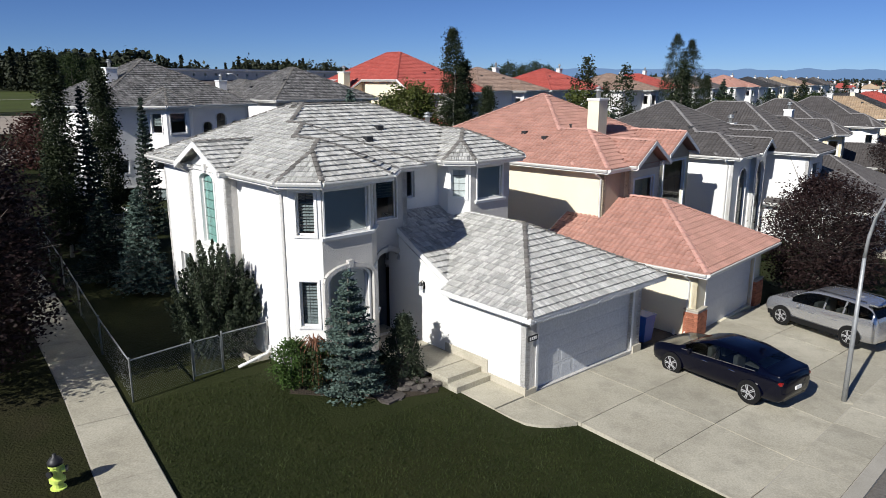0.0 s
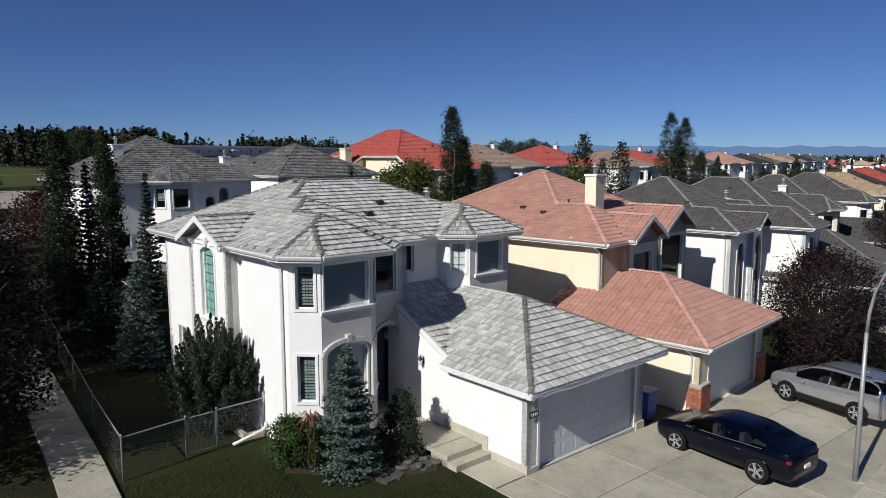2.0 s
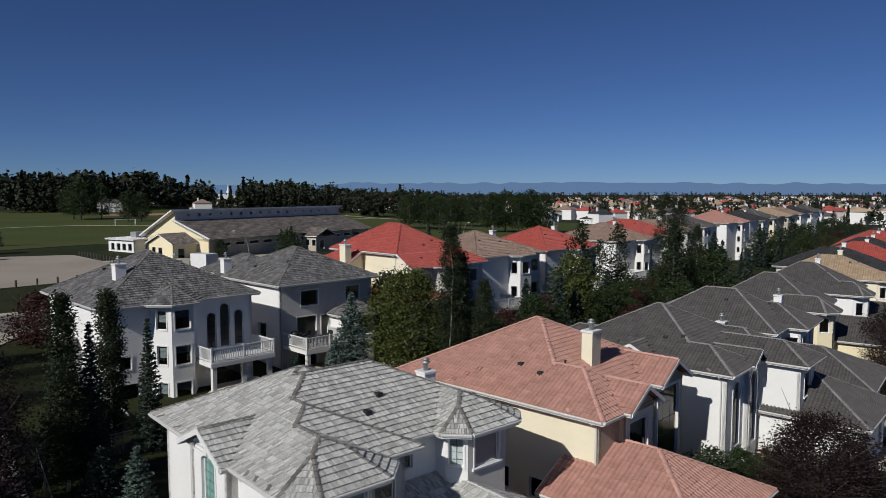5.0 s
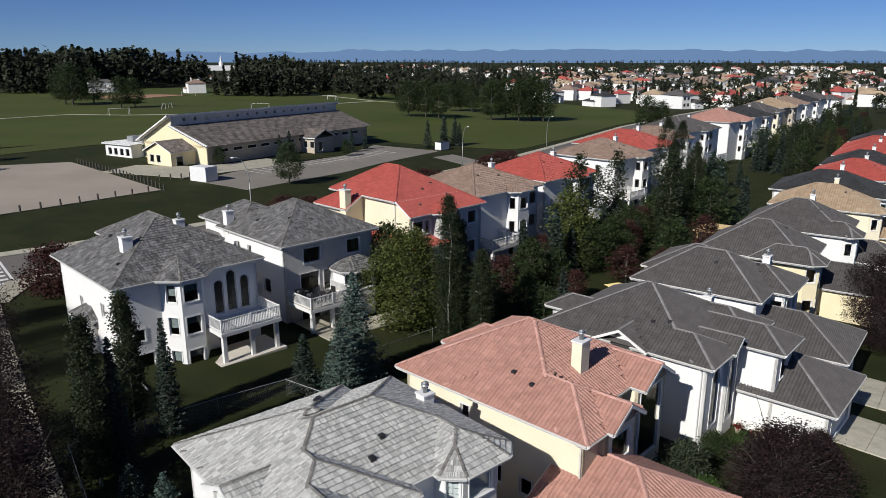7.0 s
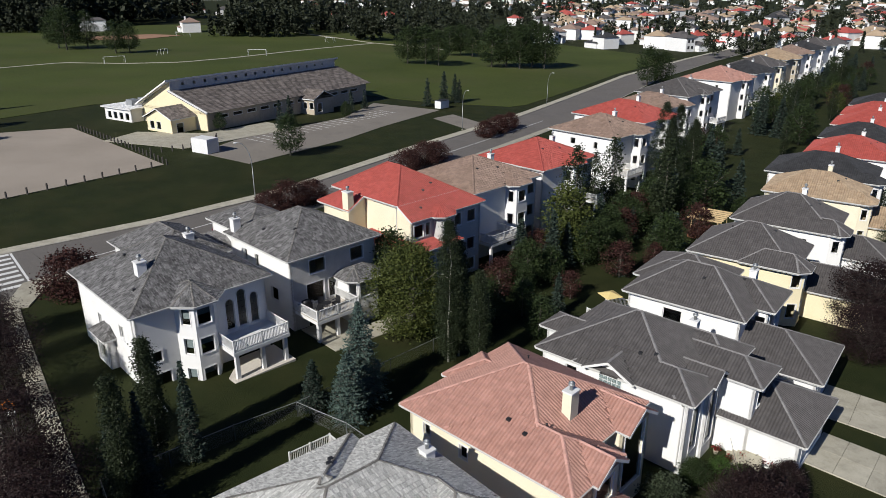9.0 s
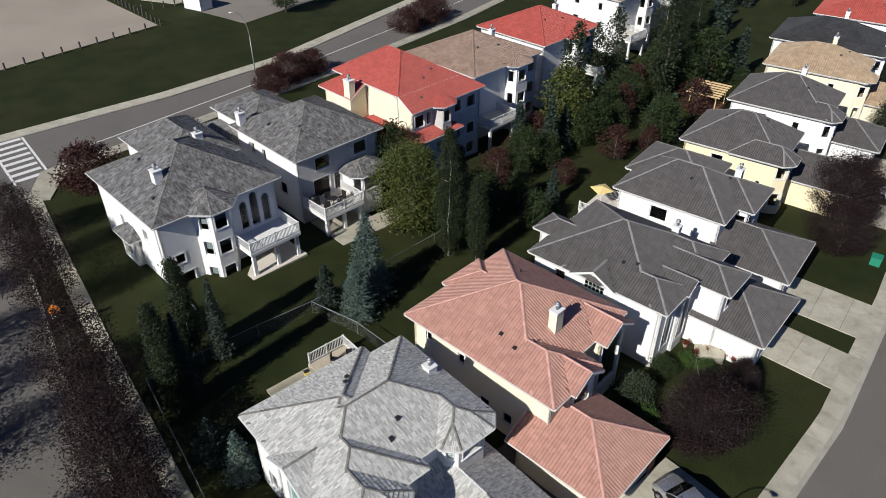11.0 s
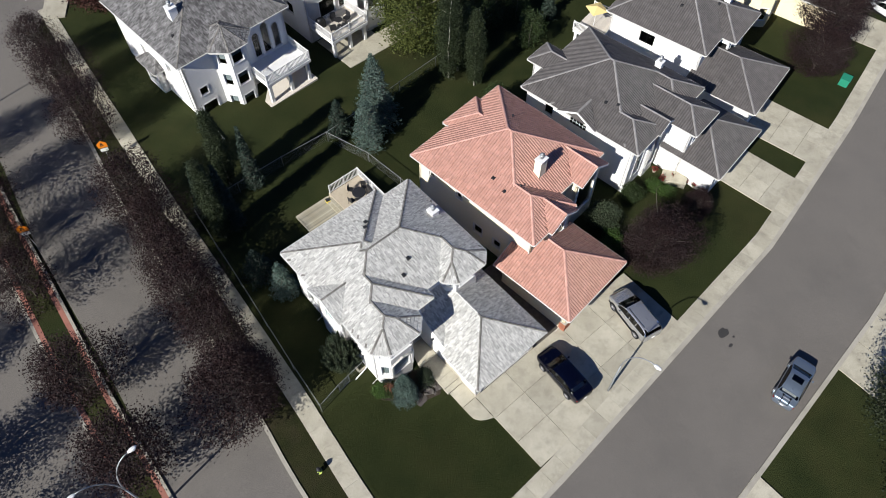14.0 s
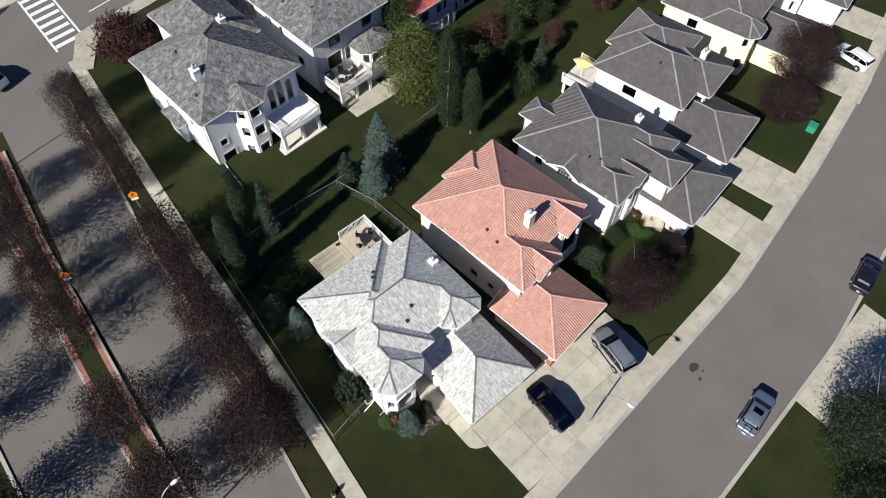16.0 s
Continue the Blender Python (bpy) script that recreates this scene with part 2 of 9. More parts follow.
M["tar"] = surface("tar_patch", (0.028, 0.027, 0.026), (0.045, 0.043, 0.041), 1.5, 30.0, 0.85, 0.3, world_space=True)
M["roller"] = plain("roller_blind", (0.62, 0.64, 0.63), 0.8)
# stucco darkened to brown: the entrance recess has its shade painted in
M["recess"] = surface("shaded_recess_stucco", (0.12, 0.11, 0.10), (0.17, 0.155, 0.14), 2.0, 30.0, 0.9, 0.5)
M["dark_inside"] = plain("dark_room", (0.03, 0.03, 0.032), 0.9)
M["door_grey"] = surface("garage_door_paint", (0.56, 0.58, 0.60), (0.62, 0.64, 0.66), 1.0, 20.0, 0.55, 0.1, 0.003)
M["deck_wood"] = surface("weathered_deck_wood", (0.29, 0.26, 0.185), (0.40, 0.37, 0.29), 1.0, 12.0, 0.8, 0.4, 0.008, stretch=(1, 6, 6), stain=(0.24, 0.2, 0.12), stain_scale=1.2, stain_amount=0.5, island=0.2)
M["deck_light"] = surface("pale_deck_board", (0.55, 0.50, 0.42), (0.62, 0.57, 0.50), 1.0, 12.0, 0.7, 0.2, 0.005, island=0.1)
M["bark"] = surface("bark", (0.10, 0.085, 0.07), (0.18, 0.16, 0.135), 2.0, 14.0, 0.95, 1.0, 0.03, stretch=(1, 1, 0.3))
M["twig"] = surface("dark_twig", (0.045, 0.036, 0.032), (0.10, 0.085, 0.075), 2.0, 14.0, 0.95, 0.0)
M["bark_pale"] = surface("pale_bark", (0.34, 0.32, 0.27), (0.46, 0.44, 0.38), 2.0, 10.0, 0.9, 0.6, 0.02, stretch=(1, 1, 2))
M["leaf_dusky"] = leaves("leaf_dusky", (0.011, 0.017, 0.008), (0.034, 0.044, 0.019))
M["leaf_green"] = leaves("leaf_green", (0.014, 0.026, 0.009), (0.046, 0.068, 0.02))
M["leaf_aspen"] = leaves("leaf_aspen", (0.013, 0.021, 0.009), (0.042, 0.055, 0.023))
M["leaf_light"] = leaves("leaf_light", (0.035, 0.05, 0.011), (0.11, 0.125, 0.03))
M["leaf_fresh"] = leaves("leaf_fresh", (0.022, 0.048, 0.010), (0.075, 0.13, 0.028))
M["leaf_purple"] = leaves("leaf_purple", (0.011, 0.0065, 0.007), (0.038, 0.019, 0.017))
M["leaf_red"] = leaves("leaf_red", (0.028, 0.012, 0.011), (0.085, 0.034, 0.026))
M["needle_blue"] = leaves("needle_blue", (0.028, 0.047, 0.038), (0.125, 0.18, 0.15), 0.1)
M["needle_green"] = leaves("needle_green", (0.012, 0.022, 0.013), (0.04, 0.06, 0.046), 0.1)
M["needle_juniper"] = leaves("needle_juniper", (0.016, 0.024, 0.012), (0.05, 0.065, 0.035), 0.1)
M["flower_red"] = leaves("flower_red", (0.18, 0.01, 0.015), (0.4, 0.03, 0.04))
M["far_leaf"] = leaves("far_leaf", (0.011, 0.016, 0.009), (0.045, 0.052, 0.027), 0.05)
M["steel"] = surface("galvanised_steel", (0.30, 0.31, 0.31), (0.42, 0.43, 0.43), 6.0, 30.0, 0.5, 0.05, metal=0.5)
M["dark_metal"] = plain("dark_metal", (0.03, 0.03, 0.032), 0.5, 0.3)
M["black_rubber"] = plain("black_rubber", (0.008, 0.008, 0.008), 0.75, 0.0, 0.2)
M["alloy"] = plain("alloy_rim", (0.55, 0.55, 0.56), 0.35, 0.4)
M["chrome"] = plain("chrome", (0.7, 0.7, 0.7), 0.12, 1.0)
M["paint_navy"] = plain("navy_car_paint", (0.001, 0.0015, 0.007), 0.16, 0.0, 0.3, 0.1)
M["paint_silver"] = plain("silver_car_paint", (0.50, 0.505, 0.52), 0.24, 0.75, 0.5, 0.6)
M["paint_bluegrey"] = plain("blue_grey_car_paint", (0.17, 0.21, 0.26), 0.3, 0.5, 0.5, 1.0)
M["paint_white"] = plain("white_car_paint", (0.72, 0.72, 0.71), 0.3, 0.0, 0.5, 1.0)
M["paint_black"] = plain("black_car_paint", (0.012, 0.010, 0.016), 0.25, 0.2, 0.5, 1.0)
M["paint_maroon"] = plain("maroon_car_paint", (0.10, 0.008, 0.01), 0.3, 0.2, 0.5, 1.0)
M["lamp_red"] = plain("red_lens", (0.22, 0.008, 0.008), 0.15)
M["lamp_clear"] = plain("clear_lens", (0.6, 0.62, 0.63), 0.1)
M["blue_bin"] = plain("blue_plastic", (0.012, 0.07, 0.34), 0.45)
M["hydrant"] = plain("hydrant_yellow", (0.60, 0.72, 0.16), 0.4)
M["orange"] = plain("sign_orange", (0.85, 0.25, 0.01), 0.5)
M["util_green"] = plain("utility_green", (0.02, 0.22, 0.13), 0.5)
M["yellow"] = plain("yellow_plastic", (0.75, 0.58, 0.05), 0.5)
M["umbrella"] = plain("umbrella_cloth", (0.75, 0.58, 0.24), 0.8)
M["white_paint"] = surface("road_paint", (0.66, 0.65, 0.62), (0.74, 0.73, 0.70), 1.0, 20.0, 0.8, 0.1, world_space=True)
M["rock"] = surface("field_rock", (0.05, 0.044, 0.037), (0.105, 0.093, 0.08), 3.0, 18.0, 0.9, 0.8, 0.02, island=0.3)
M["flagstone"] = surface("flagstone", (0.05, 0.043, 0.033), (0.10, 0.085, 0.082), 2.0, 20.0, 0.9, 0.6, 0.01, island=0.25)
M["post_wood"] = surface("post_wood", (0.05, 0.045, 0.04), (0.09, 0.08, 0.07), 2.0, 15.0, 0.9, 0.4)
M["new_wood"] = surface("new_wood", (0.45, 0.32, 0.16), (0.55, 0.41, 0.23), 2.0, 12.0, 0.8, 0.3)
M["brown_wood"] = surface("brown_wood", (0.14, 0.06, 0.03), (0.20, 0.09, 0.05), 2.0, 12.0, 0.8, 0.3)
# blue haze is put into the mountains' colour, which glows by itself
_m, _nt, _p = _nodes("glowing_haze_mountain")
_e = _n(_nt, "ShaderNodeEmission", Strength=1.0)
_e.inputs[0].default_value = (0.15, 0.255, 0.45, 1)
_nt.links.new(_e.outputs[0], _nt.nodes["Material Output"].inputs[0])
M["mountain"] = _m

# ---- building blocks ----
RNG = random.Random(7)


def ground_z(x, y):
    """Height of the land: it falls gently from the avenue to the crescent."""
    return -2.6 * math.tanh(0.048 * x / 2.6) + 0.03


def turned(ang):
    a = radians(ang)
    c, s = math.cos(a), math.sin(a)
    return lambda u, v: (u * c - v * s, u * s + v * c)


def mesh_of(name, verts, faces, mats=None, smooth=False, index=None):
    me = bpy.data.meshes.new(name)
    me.from_pydata([tuple(v) for v in verts], [], faces)
    for m in (mats if isinstance(mats, (list, tuple)) else [mats]):
        if m:
            me.materials.append(M[m] if isinstance(m, str) else m)
    if index:
        me.polygons.foreach_set("material_index", index)
    if smooth:
        me.polygons.foreach_set("use_smooth", [True] * len(me.polygons))
    me.update()
    return me


def piece(name, verts, faces, mat, parent=None, label="", smooth=False, kind=""):
    ob = new(name, mesh_of(name, verts, faces, mat, smooth))
    if parent:
        ob.parent = parent
    return tagged(ob, label, kind=kind)


def part(name, bm, mat, parent, label="", smooth=False):
    me = bpy.data.meshes.new(name)
    bm.to_mesh(me)
    bm.free()
    me.materials.append(M[mat])
    if smooth:
        me.polygons.foreach_set("use_smooth", [True] * len(me.polygons))
    ob = new(name, me)
    ob.parent = parent
    return tagged(ob, label)


def thing(name, m, label, category, group="", kind=""):
    ob = new(name)
    ob.empty_display_size = 0.3
    ob.matrix_world = m
    return tagged(ob, label, category, group, kind)


class Soup:
    """Gathers quads, boxes and tubes into one mesh."""

    def __init__(self):
        self.v, self.f = [], []

    def add(self, verts, faces):
        o = len(self.v)
        self.v += verts
        self.f += [tuple(i + o for i in f) for f in faces]
        return self

    def box(self, x0, y0, z0, x1, y1, z1):
        return self.add([(x0, y0, z0), (x1, y0, z0), (x1, y1, z0), (x0, y1, z0), (x0, y0, z1), (x1, y0, z1), (x1, y1, z1), (x0, y1, z1)],
                        [(0, 3, 2, 1), (4, 5, 6, 7), (0, 1, 5, 4), (1, 2, 6, 5), (2, 3, 7, 6), (3, 0, 4, 7)])

    def beam(self, a, b, w, h, up=(0, 0, 1)):
        a, b = Vector(a), Vector(b)
        d = (b - a).normalized()
        s = d.cross(Vector(up))
        s = (s if s.length > 1e-4 else d.cross(Vector((1, 0, 0)))).normalized() * (w / 2)
        t = s.cross(d).normalized() * (h / 2)
        vs = [tuple(p + i * s + j * t) for p in (a, b) for i, j in ((-1, -1), (1, -1), (1, 1), (-1, 1))]
        return self.add(vs, [(0, 1, 2, 3), (7, 6, 5, 4), (0, 4, 5, 1), (1, 5, 6, 2), (2, 6, 7, 3), (3, 7, 4, 0)])

    def tube(self, pts, radii, n=8, caps=True):
        o = len(self.v)
        pts = [Vector(p) for p in pts]
        for i, p in enumerate(pts):
            d = (pts[min(i + 1, len(pts) - 1)] - pts[max(i - 1, 0)]).normalized()
            s = d.cross(Vector((0.0, 0.0, 1.0)) if abs(d.z) < 0.95 else Vector((1.0, 0.0, 0.0))).normalized()
            t = d.cross(s)
            r = radii[i] if isinstance(radii, (list, tuple)) else radii
            self.v += [tuple(p + s * (r * math.cos(k * 2 * math.pi / n)) + t * (r * math.sin(k * 2 * math.pi / n))) for k in range(n)]
        for i in range(len(pts) - 1):
            for k in range(n):
                a, b = o + i * n + k, o + i * n + (k + 1) % n
                self.f.append((a, b, b + n, a + n))
        if caps:
            self.f += [tuple(o + k for k in reversed(range(n))), tuple(o + (len(pts) - 1) * n + k for k in range(n))]
        return self

    def rings(self, prof, n=12, at=(0, 0, 0), axis="z"):
        """A turned shape from (radius, height) pairs."""
        o = len(self.v)
        for r, h in prof:
            for k in range(n):
                c, s = r * math.cos(2 * math.pi * k / n), r * math.sin(2 * math.pi * k / n)
                p = (c, s, h) if axis == "z" else (h, c, s) if axis == "x" else (s, h, c)
                self.v.append((p[0] + at[0], p[1] + at[1], p[2] + at[2]))
        for i in range(len(prof) - 1):
            for k in range(n):
                a, b = o + i * n + k, o + i * n + (k + 1) % n
                self.f.append((a, b, b + n, a + n))
        self.f += [tuple(o + k for k in reversed(range(n))), tuple(o + (len(prof) - 1) * n + k for k in range(n))]
        return self

    def weld(self):
        """Joins corners that lie on one another."""
        seen, ix, v = {}, [], []
        for p in self.v:
            key = tuple(round(c, 4) for c in p)
            if key not in seen:
                seen[key] = len(v)
                v.append(p)
            ix.append(seen[key])
        self.v, self.f = v, [f for f in (tuple(dict.fromkeys(ix[i] for i in f)) for f in self.f) if len(f) > 2]
        return self

    def done(self, name, mat, parent=None, label="", smooth=False, kind=""):
        return piece(name, self.v, self.f, mat, parent, label, smooth, kind)


def bevelled_box(x0, y0, z0, x1, y1, z1, r=0.03):
    bm = bmesh.new()
    bmesh.ops.create_cube(bm, size=1, matrix=Matrix.Translation(((x0 + x1) / 2, (y0 + y1) / 2, (z0 + z1) / 2)) @ Matrix.Diagonal((x1 - x0, y1 - y0, z1 - z0, 1)))
    bmesh.ops.bevel(bm, geom=bm.edges[:], offset=r, segments=2, affect="EDGES", profile=0.7)
    return bm


# ---- roofs: wings of convex plan, each side rising at one slope ----
def clip(poly, a, b, c):
    """Keeps the part of a 2D polygon where a*x + b*y <= c."""
    out = []
    for i, p in enumerate(poly):
        q = poly[(i + 1) % len(poly)]
        dp, dq = a * p[0] + b * p[1] - c, a * q[0] + b * q[1] - c
        if dp <= 1e-9:
            out.append(p)
        if (dp < -1e-9 and dq > 1e-9) or (dp > 1e-9 and dq < -1e-9):
            t = dp / (dp - dq)
            out.append((p[0] + t * (q[0] - p[0]), p[1] + t * (q[1] - p[1])))
    return out


class Wing:
    def __init__(self, poly, ze, slope, gables=()):
        self.poly, self.ze, self.slope, self.gables = [tuple(p) for p in poly], ze, slope, set(gables)
        self.edges = []
        for i, p in enumerate(self.poly):
            q = self.poly[(i + 1) % len(self.poly)]
            ln = math.hypot(q[0] - p[0], q[1] - p[1])
            n = (-(q[1] - p[1]) / ln, (q[0] - p[0]) / ln)         # inward, for a plan that runs anticlockwise
            self.edges.append((p, q, n, n[0] * p[0] + n[1] * p[1]))
        self.faces = []
        for i, (p, q, n, c) in enumerate(self.edges):
            if i in self.gables:
                continue
            pg = self.poly
            for j, (_, _, m, e) in enumerate(self.edges):
                if j != i and j not in self.gables and pg:
                    pg = clip(pg, n[0] - m[0], n[1] - m[1], c - e)
            if len(pg) > 2:
                self.faces.append((i, pg))

    def inside(self, x, y, by=0.0):
        return all(n[0] * x + n[1] * y - c >= by for _, _, n, c in self.edges)

    def height(self, x, y):
        if not self.inside(x, y):
            return -1e9
        return self.ze + self.slope * min(n[0] * x + n[1] * y - c for i, (_, _, n, c) in enumerate(self.edges) if i not in self.gables)


def rect(u0, v0, u1, v1):
    return [(u0, v0), (u1, v0), (u1, v1), (u0, v1)]


def bay(u0, v0, u1, v1, cut):
    """A rectangle with its two front corners cut off."""
    return [(u0, v0 + cut), (u0 + cut, v0), (u1 - cut, v0), (u1, v0 + cut), (u1, v1), (u0, v1)]


STYLES = {  # exposure, least and most width, butt thickness, part name
    "shake": (0.275, 0.06, 0.145, 0.06, "shake"),
    "tile": (0.27, 0.44, 0.44, 0.036, "roof_tile"),
    "large": (0.36, 0.42, 0.42, 0.04, "roof_tile"),
    "coarse": (0.42, 0.55, 0.95, 0.045, "roof_tile"),
}


def roof_parts(house, off, wings, style, mat, cap_mat=None, picked=None, piece_mat=None, fascia="trim", gutters=True, lights=()):
    """The roof of a house in the house's own axes: deck, fascia, gutter, courses of single pieces, hip and ridge caps."""
    ou, ov, oz = off
    wings = [Wing(w.poly, w.ze + 0.004 * k, w.slope, w.gables) for k, w in enumerate(wings)]
    expo, wmin, wmax, thick, pname = STYLES[style]
    deck, board, gut = Soup(), Soup(), Soup()
    pieces, caps, chosen = Soup(), Soup(), []
    L = lambda x, y, z: (x - ou, y - ov, z - oz)

    def ridged(P, s):
        """Whether the whole roof falls away on both sides of a line at P."""
        h = [max(w.height(P.x + s.x * d, P.y + s.y * d) for w in wings) for d in (0.0, 0.25, -0.25)]
        return min(h) < -1e8 or h[0] - (h[1] + h[2]) / 2 > 0.03

    def tops(x, y, z, skip):
        return all(o is skip or o.height(x, y) <= z + 1e-6 for o in wings)

    def face_slabs(w, i, pg):
        p, q, n, c = w.edges[i]
        ln = math.hypot(q[0] - p[0], q[1] - p[1])
        e = ((q[0] - p[0]) / ln, (q[1] - p[1]) / ln)
        zz = lambda x, y: w.ze + w.slope * (n[0] * x + n[1] * y - c)
        deck.add([L(x, y, zz(x, y) - 0.02) for x, y in pg], [tuple(range(len(pg)))])
        cosl = 1 / math.sqrt(1 + w.slope ** 2)
        ab = [(e[0] * (x - p[0]) + e[1] * (y - p[1]), n[0] * x + n[1] * y - c) for x, y in pg]
        top, run = max(b for _, b in ab), expo * cosl
        nrm = Vector((-n[0] * w.slope, -n[1] * w.slope, 1)).normalized()
        b, row = -0.05, 0
        while b < top:
            b1 = min(b + run * 1.12, top + 0.02)
            mid = min(max(b + run / 2, 0.01), top - 0.005)
            cut = clip(clip(ab, 0, 1, mid), 0, -1, -mid + 0.004)
            if len(cut) > 1:
                lo, hi = min(a for a, _ in cut), max(a for a, _ in cut)
                a = lo + RNG.uniform(-0.1, 0) if style == "shake" else math.floor(lo / wmin) * wmin
                while a < hi - 0.02:
                    wd = RNG.uniform(wmin, wmax) if style == "shake" else wmin
                    a0, a1 = max(a, lo - 0.02), min(a + wd, hi + 0.02)
                    a += wd
                    if a1 - a0 < 0.04:
                        continue
                    x, y = p[0] + e[0] * (a0 + a1) / 2 + n[0] * (b + run / 2), p[1] + e[1] * (a0 + a1) / 2 + n[1] * (b + run / 2)
                    if not tops(x, y, zz(x, y), w):
                        continue
                    g = 0.010 if style == "shake" else 0.004
                    jb = RNG.uniform(-0.007, 0.007) if style == "shake" else RNG.uniform(-0.004, 0.004)
                    th = thick * (RNG.uniform(0.7, 1.2) if style == "shake" else RNG.uniform(0.8, 1.3))
                    vs = []
                    for bb, lift in ((b + jb, th), (b1, 0.008)):
                        for aa in (a0 + g, a1 - g):
                            q0 = Vector((p[0] + e[0] * aa + n[0] * bb, p[1] + e[1] * aa + n[1] * bb, 0))
                            q0.z = zz(q0.x, q0.y)
                            vs.append((q0 + nrm * (lift - 0.03 if lift > 0.02 else -0.015), q0 + nrm * lift))
                    if style == "shake":
                        fl = [vs[0][0], vs[1][0], vs[0][1], vs[1][1], vs[2][1], vs[3][1]]
                        fc = [(0, 1, 3, 2), (2, 3, 5, 4), (0, 2, 4), (1, 5, 3)]
                    else:                                   # two barrels side by side
                        lo_, hi_, rib = [], [], 0.11 * wmin
                        for fr, up_ in ((0.0, -0.008), (0.13, rib), (0.37, rib), (0.5, -0.008), (0.63, rib), (0.87, rib), (1.0, -0.008)):
                            lo_.append(vs[0][1].lerp(vs[1][1], fr) + nrm * up_)
                            hi_.append(vs[2][1].lerp(vs[3][1], fr) + nrm * up_ * 0.9)
                        fl = [vs[0][0], vs[1][0]] + lo_ + hi_
                        fc = [(0, 1, *range(8, 1, -1))] + [(2 + k, 3 + k, 10 + k, 9 + k) for k in range(6)]
                    loc = [L(*t) for t in fl]
                    if picked and picked(x, y, w) and len(chosen) < 300 and a1 - a0 > 0.75 * wmin:
                        chosen.append((loc, fc))
                    else:
                        pieces.add(loc, fc)
            b += run
            row += 1

    for w in wings:
        base = [L(x, y, w.ze - 0.17) for x, y in w.poly]
        if len(w.gables) < 2:
            deck.add(base, [tuple(reversed(range(len(base))))])
        for i, (p, q, n, c) in enumerate(w.edges):
            mx, my = (p[0] + q[0]) / 2 + n[0] * 0.02, (p[1] + q[1]) / 2 + n[1] * 0.02
            hid = [all(any(o is not w and o.inside(p[0] + (q[0] - p[0]) * t + n[0] * 0.02, p[1] + (q[1] - p[1]) * t + n[1] * 0.02, 0.05) and o.height(p[0] + (q[0] - p[0]) * t, p[1] + (q[1] - p[1]) * t) > w.ze for o in wings) for t in (a, (a + b) / 2, b)) for a, b in [(j / 8, (j + 1) / 8) for j in range(8)]]
            if i in w.gables:
                ts = sorted({0.0, 1.0, 0.5})
                pts = [(p[0] + (q[0] - p[0]) * t, p[1] + (q[1] - p[1]) * t) for t in ts]
                hs = [w.height(x + n[0] * 1e-4, y + n[1] * 1e-4) for x, y in pts]
                hs = [h if h > -1e8 else w.ze for h in hs]
                if not any(o is not w and o.inside(mx, my, 0.05) and o.height(mx, my) > hs[1] - 0.02 for o in wings):
                    for k in range(2):
                        a, b = pts[k], pts[k + 1]
                        vs = []
                        for (x, y), h in ((a, hs[k]), (b, hs[k + 1])):
                            for d, dz in ((0, -0.17), (0, 0.02), (-0.04, 0.02), (-0.04, -0.17)):
                                vs.append(L(x + n[0] * d, y + n[1] * d, h + dz))
                        Soup().add(vs, [(0, 4, 5, 1), (1, 5, 6, 2), (2, 6, 7, 3), (3, 7, 4, 0), (0, 1, 2, 3), (7, 6, 5, 4)]).done("bargeboard", fascia, house)
                continue
            k = 0
            while k < 8:
                if hid[k]:
                    k += 1
                    continue
                j = k
                while j < 8 and not hid[j]:
                    j += 1
                a = (p[0] + (q[0] - p[0]) * k / 8, p[1] + (q[1] - p[1]) * k / 8)
                b = (p[0] + (q[0] - p[0]) * j / 8, p[1] + (q[1] - p[1]) * j / 8)
                for sp, prof in ((board, [(0.0, -0.20), (0.0, -0.015), (-0.025, -0.015), (-0.025, -0.20)]), (gut, [(-0.028, -0.13), (-0.028, -0.01), (-0.13, -0.012), (-0.135, -0.05), (-0.10, -0.12)])):
                    if sp is gut and not gutters:
                        continue
                    m = len(prof)
                    vs = [L(x + n[0] * d, y + n[1] * d, w.ze + dz) for (x, y) in (a, b) for d, dz in prof]
                    Soup().add(vs, [(t, (t + 1) % m, m + (t + 1) % m, m + t) for t in range(m)] + [tuple(reversed(range(m))), tuple(range(m, 2 * m))]).done("gutter" if sp is gut else "fascia", "gutter" if sp is gut else fascia, house)
                k = j
        for i, pg in w.faces:
            face_slabs(w, i, pg)
        # caps where two faces of the wing meet
        seen = set()
        for i, pg in w.faces:
            for k, a in enumerate(pg):
                b = pg[(k + 1) % len(pg)]
                key = tuple(sorted(((round(a[0], 2), round(a[1], 2)), (round(b[0], 2), round(b[1], 2)))))
                ha, hb = w.height(a[0] * 0.999 + 0.001 * w.poly[0][0], a[1] * 0.999 + 0.001 * w.poly[0][1]), w.height(b[0], b[1])
                n, c = w.edges[i][2], w.edges[i][3]
                za, zb = w.ze + w.slope * (n[0] * a[0] + n[1] * a[1] - c), w.ze + w.slope * (n[0] * b[0] + n[1] * b[1] - c)
                if key in seen or max(za, zb) < w.ze + 0.15 or any(abs(m[0] * a[0] + m[1] * a[1] - e) < 0.01 and abs(m[0] * b[0] + m[1] * b[1] - e) < 0.01 for _, _, m, e in w.edges):
                    continue
                seen.add(key)
                A, B = Vector((*a, za)), Vector((*b, zb))
                if A.z > B.z:
                    A, B = B, A
                d = (B - A)
                ln = d.length
                if ln < 0.2:
                    continue
                d.normalize()
                s = d.cross(Vector((0, 0, 1))).normalized()
                up = s.cross(d)
                if up.z < 0:
                    up = -up
                step, t = (0.30 if style != "shake" else 0.27), 0.0
                hw = 0.11 if style != "shake" else 0.08
